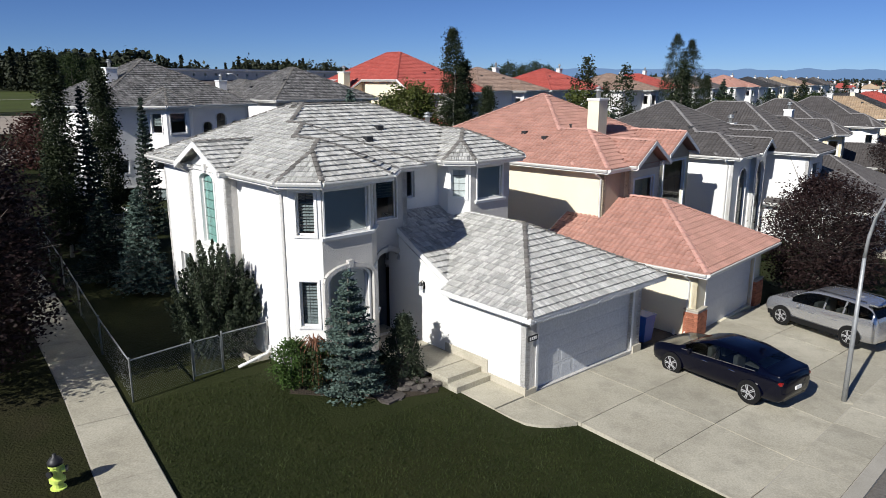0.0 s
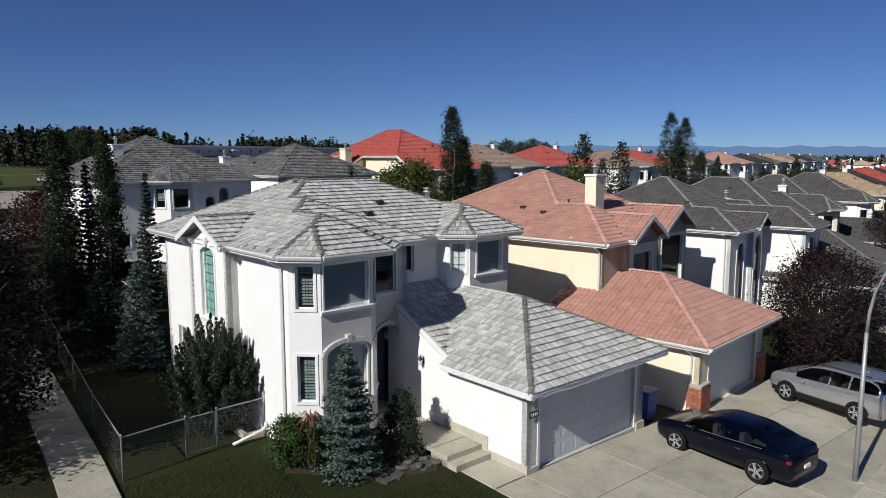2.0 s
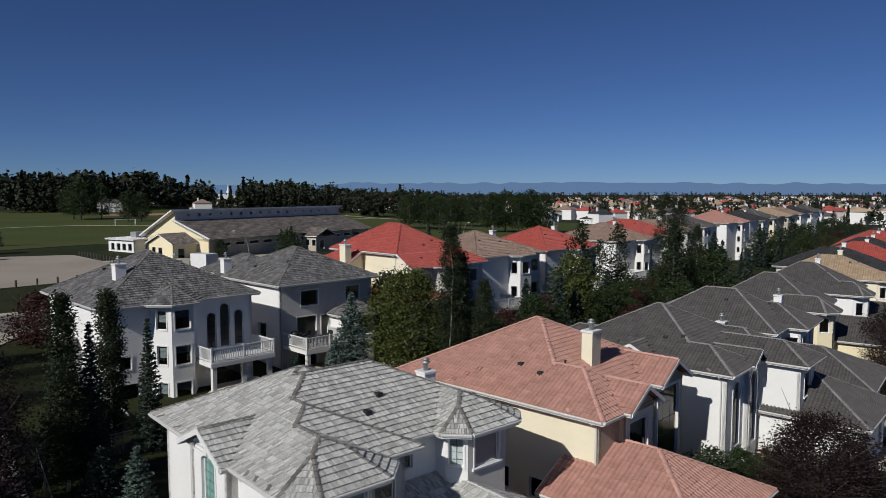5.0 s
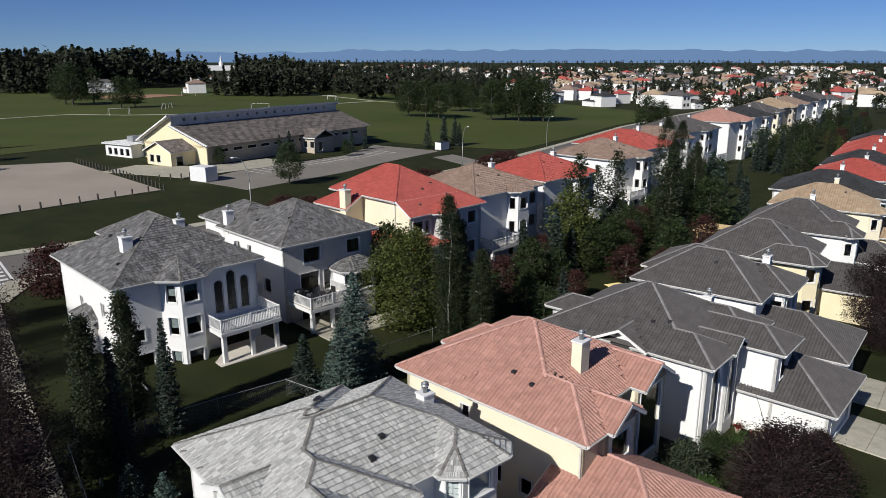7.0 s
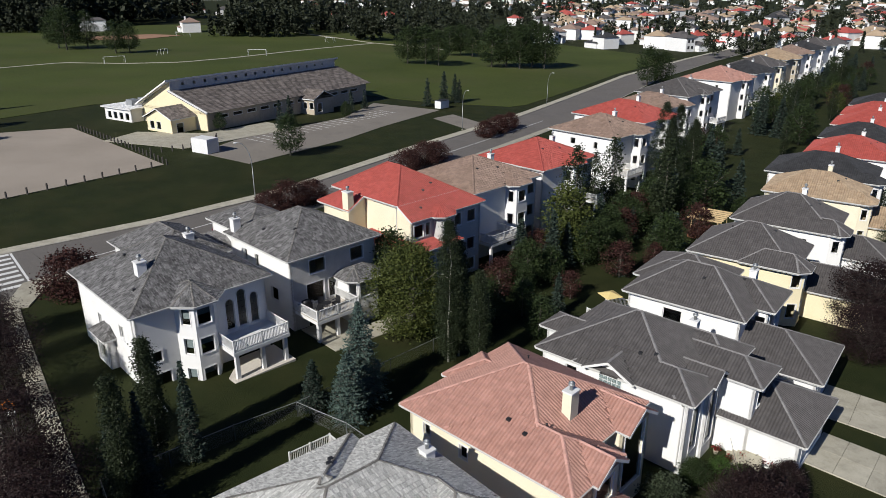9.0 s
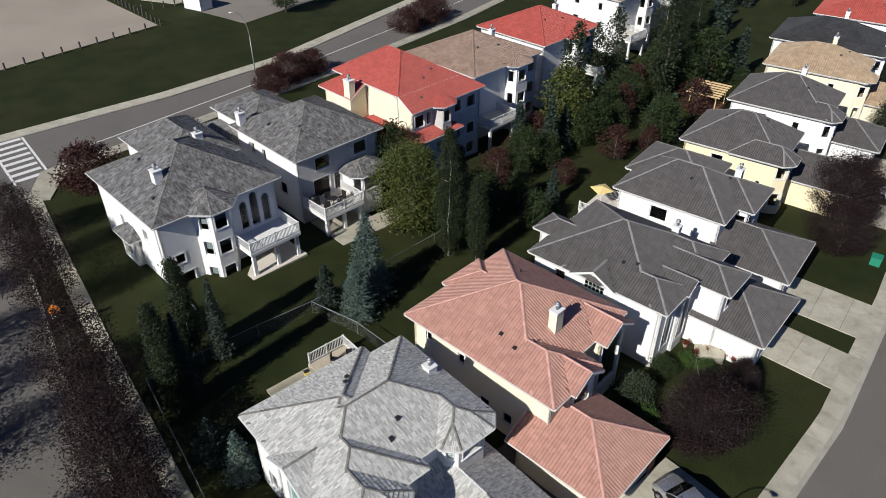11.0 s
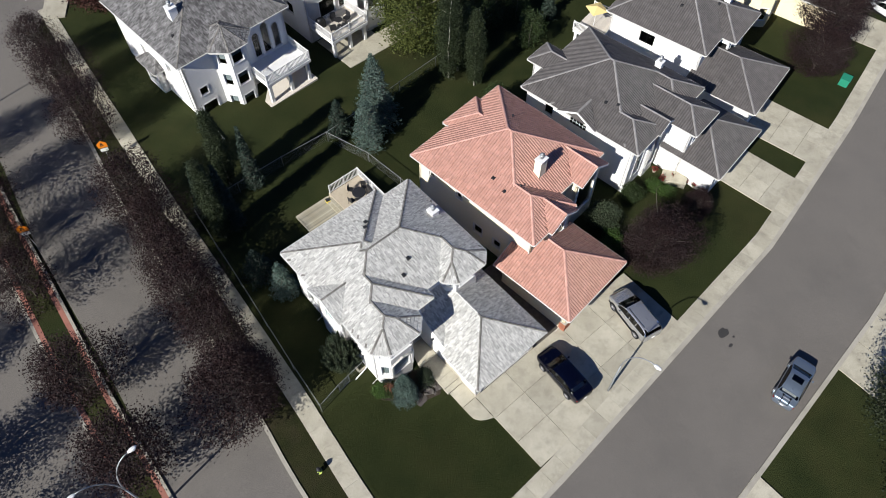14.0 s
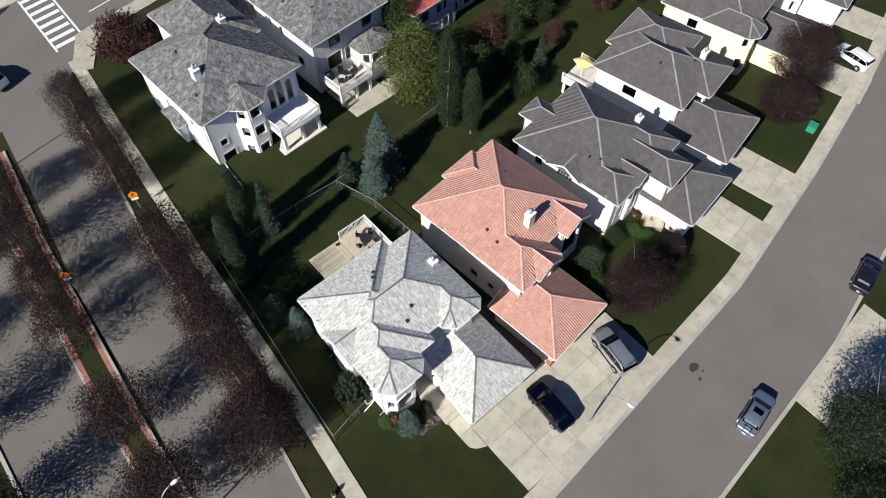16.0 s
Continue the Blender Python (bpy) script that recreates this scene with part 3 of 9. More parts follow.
                drop = hw * w.slope * (0.72 if abs(d.z) > 0.05 else 1.0)
                while t < ln:
                    P0, P1 = A + d * t, A + d * min(t + step * 1.1, ln)
                    Pm = (P0 + P1) / 2
                    if tops(Pm.x, Pm.y, Pm.z + 0.02, w) and ridged(Pm, s):
                        r0, r1 = (0.075 if style == "shake" else 0.105) + RNG.uniform(0, 0.012), 0.045 if style == "shake" else 0.085
                        vs = []
                        for P, r in ((P0, r0), (P1, r1)):
                            vs += [P + s * hw + up * (r - drop), P + s * hw * 0.5 + up * (r - drop * 0.35), P + up * r, P - s * hw * 0.5 + up * (r - drop * 0.35), P - s * hw + up * (r - drop)]
                        vs += [P0 + s * hw - up * 0.06, P0 - s * hw - up * 0.06]
                        caps.add([L(*x) for x in vs], [(0, 1, 6, 5), (1, 2, 7, 6), (2, 3, 8, 7), (3, 4, 9, 8), (10, 11, 4, 3, 2, 1, 0)])
                    t += step
    roof = deck.done("roof", mat, house)
    pieces.done(pname + "s", mat, roof, kind="stuff")
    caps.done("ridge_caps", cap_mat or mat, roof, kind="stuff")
    if board.v:
        board.done("bargeboard", fascia, house)
    for loc, fc in chosen:
        piece(pname, loc, fc, piece_mat or mat, roof)
    return wings


# ---- walls with openings cut through them ----
def wall_slab(house, off, p, q, z0, z1, openings, mat, thick=0.2, top=None, name="wall"):
    """A wall from p to q, outside on its right hand. openings: (start, bottom, width, height, arch). top: height at (0..1) for raked walls."""
    ou, ov, oz = off
    ln = math.hypot(q[0] - p[0], q[1] - p[1])
    e = ((q[0] - p[0]) / ln, (q[1] - p[1]) / ln)
    o = (e[1], -e[0])
    sp = Soup()

    def pt(a, z, d):
        return (p[0] + e[0] * a - o[0] * d - ou, p[1] + e[1] * a - o[1] * d - ov, z - oz)

    def cell(a0, a1, b0, b1, c0=None, c1=None):
        c0, c1 = b1 if c0 is None else c0, b1 if c1 is None else c1
        if a1 - a0 < 1e-4 or max(c0, c1) - b0 < 1e-4:
            return
        vs = [pt(a0, b0, 0), pt(a1, b0, 0), pt(a1, c1, 0), pt(a0, c0, 0), pt(a0, b0, thick), pt(a1, b0, thick), pt(a1, c1, thick), pt(a0, c0, thick)]
        sp.add(vs, [(0, 1, 2, 3), (7, 6, 5, 4), (0, 4, 5, 1), (2, 6, 7, 3), (1, 5, 6, 2), (3, 7, 4, 0)])

    topz = (lambda a: z1) if top is None else top
    xs = sorted({0.0, ln, *[v for a, b, w, h, r in openings for v in (a, a + w)]})
    if top is not None:
        xs = sorted({*xs, *[ln * k / 8 for k in range(9)]})
    for a0, a1 in zip(xs, xs[1:]):
        if a1 - a0 < 1e-4:
            continue
        m = (a0 + a1) / 2
        holes = sorted([(b, b + h, r, a, w) for a, b, w, h, r in openings if a - 1e-6 <= m <= a + w + 1e-6])
        z = z0
        for b, t, r, a, w in holes:
            cell(a0, a1, z, b)
            if r > 0:                                   # fill the corners above an arch
                N = 10
                for k in range(N):
                    x0, x1 = a0 + (a1 - a0) * k / N, a0 + (a1 - a0) * (k + 1) / N
                    f = lambda x: t - r + r * math.sqrt(max(0.0, 1 - ((x - a - w / 2) / (w / 2)) ** 2))
                    vs = [pt(x0, f(x0), 0), pt(x1, f(x1), 0), pt(x1, t, 0), pt(x0, t, 0), pt(x0, f(x0), thick), pt(x1, f(x1), thick), pt(x1, t, thick), pt(x0, t, thick)]
                    sp.add(vs, [(0, 1, 2, 3), (7, 6, 5, 4), (0, 4, 5, 1)])
            z = t
        cell(a0, a1, z, max(topz(a0), topz(a1)) if top is None else z1, None if top is None else topz(a0), None if top is None else topz(a1))
    return sp.weld().done(name, mat, house)


def window_unit(house, off, p, q, a, b, w, h, arch=0.0, cols=1, rows=1, casing=0.075, sill=True, blind=0.0, deep=0.08, grid=True, name="window", frame_mat="trim", roller=False):
    """A window in an opening: casing proud of the wall, sash, glazing bars, pane, and a blind behind it."""
    ou, ov, oz = off
    ln = math.hypot(q[0] - p[0], q[1] - p[1])
    e = ((q[0] - p[0]) / ln, (q[1] - p[1]) / ln)
    o = (e[1], -e[0])
    pt = lambda x, z, d: (p[0] + e[0] * x - o[0] * d - ou, p[1] + e[1] * x - o[1] * d - ov, z - oz)

    def outline(g):
        """The opening's outline, grown by g."""
        pts = [(a - g, b - g), (a + w + g, b - g)]
        if arch > 0:
            for k in range(13):
                t = math.pi * k / 12
                pts.append((a + w / 2 + (w / 2 + g) * math.cos(t), b + h - arch + (arch + g) * math.sin(t)))
        else:
            pts += [(a + w + g, b + h + g), (a - g, b + h + g)]
        return pts

    def ring(sp, g0, g1, d0, d1):
        A, B = outline(g0), outline(g1)
        m = len(A)
        vs = [pt(x, z, d) for x, z, d in [(*t, d0) for t in A] + [(*t, d0) for t in B] + [(*t, d1) for t in A] + [(*t, d1) for t in B]]
        fs = []
        for k in range(m):
            j = (k + 1) % m
            fs += [(k, j, m + j, m + k), (2 * m + k, 3 * m + k, 3 * m + j, 2 * m + j), (m + k, m + j, 3 * m + j, 3 * m + k), (k, 2 * m + k, 2 * m + j, j)]
        sp.add(vs, fs)

    win = new(name)
    win.empty_display_size = 0.1
    win.parent = house
    if casing:
        sp = Soup()
        ring(sp, casing, -0.002, -0.035, 0.02)
        sp.done("casing", frame_mat, win)
    sp = Soup()
    ring(sp, -0.001, -0.05, deep, deep + 0.05)
    sp.done("frame", frame_mat, win)
    if grid and (cols > 1 or rows > 1):
        sp = Soup()
        for k in range(1, cols):
            x = a + w * k / cols
            sp.add([pt(x - 0.008, b, deep + 0.01), pt(x + 0.008, b, deep + 0.01), pt(x + 0.008, b + h - (0.02 if not arch else arch * 0.25), deep + 0.01), pt(x - 0.008, b + h - (0.02 if not arch else arch * 0.25), deep + 0.01)], [(0, 1, 2, 3)])
        for k in range(1, rows):
            z = b + h * k / rows
            sp.add([pt(a, z - 0.008, deep + 0.012), pt(a + w, z - 0.008, deep + 0.012), pt(a + w, z + 0.008, deep + 0.012), pt(a, z + 0.008, deep + 0.012)], [(0, 1, 2, 3)])
        sp.done("glazing_bars", "dark_metal", win)
    gl = outline(-0.04)
    pane = piece("pane", [pt(x, z, deep + 0.025) for x, z in gl], [tuple(range(len(gl)))], "glass", win)
    pane.visible_shadow = False
    if roller:
        piece("roller_blind", [pt(x, z, deep + 0.06) for x, z in gl], [tuple(range(len(gl)))], roller if isinstance(roller, str) else "roller", win, "drawn pale roller blind")
    elif blind:
        sp = Soup()
        n = max(3, int(h * blind / 0.09))
        for k in range(n):
            z = b + h - 0.03 - (k + 1) * h * blind / n
            sp.add([pt(a + 0.05, z, deep + 0.09), pt(a + w - 0.05, z, deep + 0.09), pt(a + w - 0.05, z + 0.07, deep + 0.13), pt(a + 0.05, z + 0.07, deep + 0.13)], [(0, 1, 2, 3)])
        sp.done("blind", "blind", win, "half-drawn slatted blind")
    if sill:
        sp = Soup()
        vs = [pt(x, z, d) for x in (a - 0.14, a + w + 0.14) for z, d in ((b - 0.12, 0.0), (b - 0.12, -0.08), (b - 0.03, -0.10), (b + 0.0, 0.0))]
        sp.add(vs, [(0, 4, 5, 1), (1, 5, 6, 2), (2, 6, 7, 3), (0, 1, 2, 3), (7, 6, 5, 4)])
        sp.done("sill", frame_mat, win)
    return win


def walls(house, off, outline, z0, z1, mat, wins=(), mats=None, thick=0.2):
    """Walls round an anticlockwise outline. wins: dict rows with the edge's number and the window's numbers."""
    for i, p in enumerate(outline):
        q = outline[(i + 1) % len(outline)]
        mine = [w for w in wins if w["edge"] == i]
        wall_slab(house, off, p, q, z0, z1, [(w["a"], w["b"], w["w"], w["h"], w.get("arch", 0.0)) for w in mine], (mats or {}).get(i, mat), thick)
        for w in mine:
            if w.get("void"):
                continue
            kw = {k: v for k, v in w.items() if k not in ("edge", "void")}
            window_unit(house, off, p, q, **kw)


def garage_door(house, off, p, q, a, b, w, h, mat="door_grey", rows=4, cols=8):
    """A sectional door of raised panels, each a piece of its own, set back in its opening."""
    ou, ov, oz = off
    ln = math.hypot(q[0] - p[0], q[1] - p[1])
    e = ((q[0] - p[0]) / ln, (q[1] - p[1]) / ln)
    o = (e[1], -e[0])
    pt = lambda x, z, d: (p[0] + e[0] * x - o[0] * d - ou, p[1] + e[1] * x - o[1] * d - ov, z - oz)
    door = piece("garage_door", [pt(a, b, 0.14), pt(a + w, b, 0.14), pt(a + w, b + h, 0.14), pt(a, b + h, 0.14)], [(0, 1, 2, 3)], mat, house, "sectional garage door of raised panels")
    for r in range(rows):
        z0, z1 = b + h * r / rows + 0.003, b + h * (r + 1) / rows - 0.002
        sp = Soup()
        x0, x1 = a, a + w
        vs = [pt(x0, z0, 0.13), pt(x1, z0, 0.13), pt(x1, z1, 0.13), pt(x0, z1, 0.13), pt(x0, z0, 0.138), pt(x1, z0, 0.138), pt(x1, z1, 0.138), pt(x0, z1, 0.138)]
        sp.add(vs, [(0, 1, 2, 3), (0, 4, 5, 1), (2, 6, 7, 3)])
        for c in range(cols):
            m = w / cols
            x0, x1, y0, y1 = a + m * c + 0.06, a + m * (c + 1) - 0.06, z0 + 0.07, z1 - 0.07
            vs = [pt(x, z, d) for d, g in ((0.129, 0.0), (0.124, 0.02)) for x, z in ((x0 + g, y0 + g), (x1 - g, y0 + g), (x1 - g, y1 - g), (x0 + g, y1 - g))]
            sp.add(vs, [(4, 5, 6, 7), (0, 1, 5, 4), (1, 2, 6, 5), (2, 3, 7, 6), (3, 0, 4, 7)])
        sp.done("door_panel", mat, door)
    for x0, x1, z0, z1 in ((a - 0.1, a, b, b + h + 0.1), (a + w, a + w + 0.1, b, b + h + 0.1), (a, a + w, b + h, b + h + 0.1)):
        vs = [pt(x, z, d) for d in (-0.025, 0.14) for x, z in ((x0, z0), (x1, z0), (x1, z1), (x0, z1))]
        piece("door_casing", vs, [(0, 1, 2, 3), (0, 4, 5, 1), (1, 5, 6, 2), (2, 6, 7, 3), (3, 7, 4, 0)], "trim", house)
    return door


def chimney(house, off, u, v, z0, z1, w=0.75, d=0.6, mat="stucco_white", name="chimney"):
    ou, ov, oz = off
    c = part(name, bevelled_box(u - w / 2 - ou, v - d / 2 - ov, z0 - oz, u + w / 2 - ou, v + d / 2 - ov, z1 - oz, 0.015), mat, house)
    part("chimney_cap", bevelled_box(u - w / 2 - 0.05 - ou, v - d / 2 - 0.05 - ov, z1 - 0.02 - oz, u + w / 2 + 0.05 - ou, v + d / 2 + 0.05 - ov, z1 + 0.09 - oz, 0.02), "trim", c)
    Soup().rings([(0.11, z1 + 0.08), (0.11, z1 + 0.42), (0.2, z1 + 0.43), (0.2, z1 + 0.48), (0.12, z1 + 0.50), (0.12, z1 + 0.56), (0.19, z1 + 0.57), (0.02, z1 + 0.66)], 12, (u - ou, v - ov, -oz)).done("flue", "steel", c, "galvanised flue", True)
    return c


def roof_vents(house, off, spots, wings, mat="dark_metal"):
    for u, v, kind in spots:
        z = max(w.height(u, v) for w in wings)
        if kind == "box":
            part("roof_vent", bevelled_box(u - 0.13 - off[0], v - 0.13 - off[1], z - 0.1 - off[2], u + 0.13 - off[0], v + 0.13 - off[1], z + 0.15 - off[2], 0.03), mat, house)
        else:
            Soup().rings([(0.09, z - 0.1), (0.05, z + 0.12), (0.05, z + 0.24), (0.075, z + 0.25), (0.075, z + 0.29), (0.0, z + 0.31)], 10, (u - off[0], v - off[1], -off[2])).done("vent_pipe", mat, house, smooth=True)


def downspout(house, off, u, v, z0, z1, out=(0, 0), mat="gutter"):
    a = Vector((u - off[0], v - off[1], 0))
    o = Vector((out[0], out[1], 0))
    pts = [a + o * 0.45 + Vector((0, 0, z1 - off[2] - 0.1)), a + o * 0.43 + Vector((0, 0, z1 - off[2] - 0.22)), a + o * 0.05 + Vector((0, 0, z1 - off[2] - 0.45)), a + o * 0.05 + Vector((0, 0, z0 - off[2] + 0.2)), a + o * 0.5 + Vector((0, 0, z0 - off[2] + 0.05))]
    Soup().tube([tuple(p) for p in pts], 0.045, 6).done("downspout", mat, house)


def house_at(ang, u, v, zb, label, group="houses of the estate", name="house", category="house"):
    x, y = turned(ang)(u, v)
    return thing(name, pose(x, y, zb, 0, 0, ang), label, category, group), (u, v, zb)


def railing(parent, pts, z, h=0.95, mat="trim", step=0.13, names=("rail", "baluster"), post=0.1):
    """A railing along points: posts, two rails, and balusters joined run by run."""
    for a, b in zip(pts, pts[1:]):
        A, B = Vector((*a, z)), Vector((*b, z))
        for hh in (0.12, h):
            Soup().beam(A + Vector((0, 0, hh)), B + Vector((0, 0, hh)), 0.08, 0.06).done("rail", mat, parent)
        n = max(1, int((B - A).length / step))
        sp = Soup()
        for k in range(1, n):
            P = A.lerp(B, k / n)
            sp.box(P.x - 0.022, P.y - 0.022, z + 0.12, P.x + 0.022, P.y + 0.022, z + h)
        if sp.v:
            sp.done("balusters", mat, parent, kind="stuff")
    for a in pts:
        part("post", bevelled_box(a[0] - post / 2, a[1] - post / 2, z, a[0] + post / 2, a[1] + post / 2, z + h + 0.1, 0.01), mat, parent)

# ---- land, roads and paving ----
H = turned(41.0)                       # the axes of the corner lot: along the crescent, and away from it


def ground_sheet():
    xs = sorted({*range(-100, 101, 4), *range(-400, 401, 20), *range(-4800, 4801, 200)})
    ys = sorted({*range(-60, 161, 4), *range(-400, 601, 20), *range(-4800, 4801, 200)})
    vs = [(x, y, ground_z(x, y) - 0.03) for y in ys for x in xs]
    n = len(xs)
    fs = [(j * n + i, j * n + i + 1, (j + 1) * n + i + 1, (j + 1) * n + i) for j in range(len(ys) - 1) for i in range(n - 1)]
    ob = piece("ground", vs, fs, "grass", smooth=True)
    return tagged(ob, "dark green mown grass land between the roads and houses", "ground", kind="structure")


ground_sheet()


def along(line, n):
    """n + 1 points at even steps on a broken line."""
    ds = [0.0]
    for a, b in zip(line, line[1:]):
        ds.append(ds[-1] + math.hypot(b[0] - a[0], b[1] - a[1]))
    out = []
    for k in range(n + 1):
        d = ds[-1] * k / n
        i = max(j for j in range(len(ds) - 1) if ds[j] <= d + 1e-9)
        t = (d - ds[i]) / (ds[i + 1] - ds[i])
        out.append((line[i][0] + t * (line[i + 1][0] - line[i][0]), line[i][1] + t * (line[i + 1][1] - line[i][1])))
    return out


def shifted(line, d):
    """A broken line moved d to its left."""
    out = []
    for i, p in enumerate(line):
        a, b = line[max(i - 1, 0)], line[min(i + 1, len(line) - 1)]
        ln = math.hypot(b[0] - a[0], b[1] - a[1])
        out.append((p[0] - (b[1] - a[1]) / ln * d, p[1] + (b[0] - a[0]) / ln * d))
    return out


def ribbon(name, left, right, lift, mat, step=2.0, deep=0.25, frame=H, across=3, parent=None):
    """A slab between two lines that follows the land, with sides."""
    n = max(2, int(max(sum(math.hypot(b[0] - a[0], b[1] - a[1]) for a, b in zip(l, l[1:])) for l in (left, right)) / step))
    A, B = along(left, n), along(right, n)
    vs, fs = [], []
    m = across + 1
    for a, b in zip(A, B):
        for k in range(m):
            x, y = frame(a[0] + (b[0] - a[0]) * k / across, a[1] + (b[1] - a[1]) * k / across)
            vs.append((x, y, ground_z(x, y) + lift))
        for p in (a, b):
            x, y = frame(*p)
            vs.append((x, y, ground_z(x, y) + lift - deep))
    w = m + 2
    for i in range(n):
        o, q = i * w, (i + 1) * w
        fs += [(o + k, o + k + 1, q + k + 1, q + k) for k in range(across)]
        fs += [(o + m, o, q, q + m), (o + across, o + m + 1, q + m + 1, q + across)]
    fs += [(0, m, m + 1, *reversed(range(1, m))), (n * w + m, *[n * w + k for k in range(m)], n * w + m + 1)]
    return piece(name, vs, fs, mat, parent)


def flat_patch(name, poly, lift, mat, frame=H, deep=0.3, parent=None):
    """A flat-sided slab over a convex plan that follows the land."""
    pts = [frame(*p) for p in poly]
    vs = [(x, y, ground_z(x, y) + lift) for x, y in pts] + [(x, y, ground_z(x, y) + lift - deep) for x, y in pts]
    n = len(pts)
    return piece(name, vs, [tuple(range(n))] + [(i, n + i, n + (i + 1) % n, (i + 1) % n) for i in range(n)], mat, parent)


S = dict(kind="structure")
CRES = [(-40.0, 4.0), (5.0, 4.1), (15.6, 4.44), (28.2, 5.3), (43.2, 6.35), (61.4, 9.5), (80.5, 13.6), (105.0, 20.5), (140.0, 31.0), (180.0, 43.0)]
AVE = [(-0.2, -20.0), (0.3, 8.0), (0.92, 17.1), (1.48, 21.3), (2.2, 30.5), (3.0, 45.3), (4.2, 54.0), (5.8, 69.0)]
WALK = [(3.87, 5.9), (4.0, 8.0), (4.5, 14.0), (5.2, 20.75), (5.95, 31.0), (6.76, 42.5), (8.69, 64.1), (9.6, 73.0)]
MEDR = [(-6.8, -20.0), (-6.2, 10.0), (-5.6, 22.8), (-5.4, 29.8), (-4.55, 41.7), (-3.9, 51.9), (-2.3, 65.0)]
MEDL = [(-9.6, -20.0), (-8.8, 10.0), (-8.15, 25.0), (-7.7, 36.0), (-7.1, 44.0), (-6.6, 54.2), (-5.4, 65.0)]
AVEF = [(-16.4, -20.0), (-15.6, 15.0), (-15.1, 33.0), (-14.7, 45.0), (-13.6, 58.0), (-12.2, 72.0)]
FARN = [(11.5, 76.5), (30.0, 78.6), (51.0, 82.6), (85.0, 91.5), (130.0, 106.0), (190.0, 128.5), (230.0, 144.0), (303.0, 163.0), (420.0, 188.0)]
FARF = [(-60.0, 86.5), (10.3, 86.7), (29.5, 87.6), (48.0, 90.6), (85.0, 104.0), (130.0, 119.0), (190.0, 142.0), (228.0, 156.3), (302.0, 175.5), (420.0, 201.0)]

tagged(ribbon("road", CRES, shifted(CRES, -9.1), 0.0, "asphalt", across=5), "grey asphalt crescent with faint tar patches", "road", **S)
tagged(ribbon("road", shifted(AVE, 7.1), AVE, 0.001, "asphalt", across=4), "asphalt avenue lane in the shade of trees", "road", **S)
tagged(ribbon("road", AVEF, MEDL, 0.0, "asphalt", across=4), "asphalt avenue lane beyond the planted median", "road", **S)
tagged(flat_patch("road", [(-14.0, 66.0), (6.0, 68.9), (11.6, 76.4), (11.6, 86.8), (-60.0, 86.5), (-60.0, 77.0), (-16.0, 76.0)], 0.003, "asphalt"), "asphalt junction of the avenue and the school road", "road", **S)
tagged(ribbon("road", FARF[1:], FARN, 0.006, "asphalt", across=5), "asphalt school road with a white centre line", "road", **S)

# kerbs stand a hand's width over the asphalt
for nm, line, a, b, h in (("kerb", CRES[1:], 0.0, 0.34, 0.10), ("kerb", shifted(CRES, -9.1)[1:], -0.34, 0.0, 0.10), ("kerb", AVE[1:], -0.28, 0.0, 0.11), ("kerb", AVEF, 0.0, 0.3, 0.11), ("kerb", FARF, 0.0, 0.3, 0.11), ("kerb", FARN, -0.3, 0.0, 0.11)):
    tagged(ribbon(nm, shifted(line, b), shifted(line, a), h, "kerb", across=1), "pale concrete kerb along the road", "kerb", **S)
# the pavement of the crescent, slab by slab
cres_walk = tagged(ribbon("pavement", shifted(CRES, 1.72)[1:], shifted(CRES, 0.341)[1:], 0.075, "mortar", across=1), "concrete pavement beside the crescent", "pavement", **S)
ave_walk = tagged(ribbon("pavement", shifted(WALK, 1.36), WALK, 0.03, "mortar", across=1), "concrete pavement beside the avenue", "pavement", **S)
tagged(ribbon("pavement", shifted(FARF, 2.0), shifted(FARF, 0.301), 0.09, "concrete", across=1), "concrete pavement beside the school road", "pavement", **S)
tagged(ribbon("pavement", [(8.0, 71.5), (11.0, 77.0), (30.0, 79.6), (51.0, 83.7), (85.0, 92.6), (130.0, 107.2)][::-1], [(10.0, 70.5), (13.0, 75.2), (30.0, 78.0), (51.0, 82.0), (85.0, 90.8), (130.0, 105.4)][::-1], 0.085, "concrete", across=1), "concrete pavement and corner by the crossing", "pavement", **S)


def slabs(parent, left, right, length, lift, d0=0.0, d1=1e9):
    tot = sum(math.hypot(b[0] - a[0], b[1] - a[1]) for a, b in zip(right, right[1:]))
    n = int(tot / length)
    A, B = along(left, n * 4), along(right, n * 4)
    for k in range(n):
        if not d0 <= k * length <= d1:
            continue
        rows = []
        for j in range(5):
            t = 4 * k + j
            a, b = A[t], B[t]
            sh = 0.012 / length * (1 if j == 0 else -1 if j == 4 else 0)
            rows.append([H(a[0] + (b[0] - a[0]) * s + (B[min(t + 1, 4 * n)][0] - B[max(t - 1, 0)][0]) * sh, a[1] + (b[1] - a[1]) * s + (B[min(t + 1, 4 * n)][1] - B[max(t - 1, 0)][1]) * sh) for s in (0.004, 0.996)])
        tilt = RNG.uniform(-0.004, 0.006)
        vs = [(x, y, ground_z(x, y) + lift + tilt) for r in rows for x, y in r] + [(x, y, ground_z(x, y) + lift - 0.1) for r in rows for x, y in r]
        fs = [(2 * j, 2 * j + 1, 2 * j + 3, 2 * j + 2) for j in range(4)] + [(2 * j + 2, 12 + 2 * j, 10 + 2 * j, 2 * j) for j in range(4)] + [(2 * j + 1, 11 + 2 * j, 13 + 2 * j, 2 * j + 3) for j in range(4)] + [(0, 10, 11, 1), (9, 19, 18, 8)]
        piece("paving_slab", vs, fs, "concrete", parent)


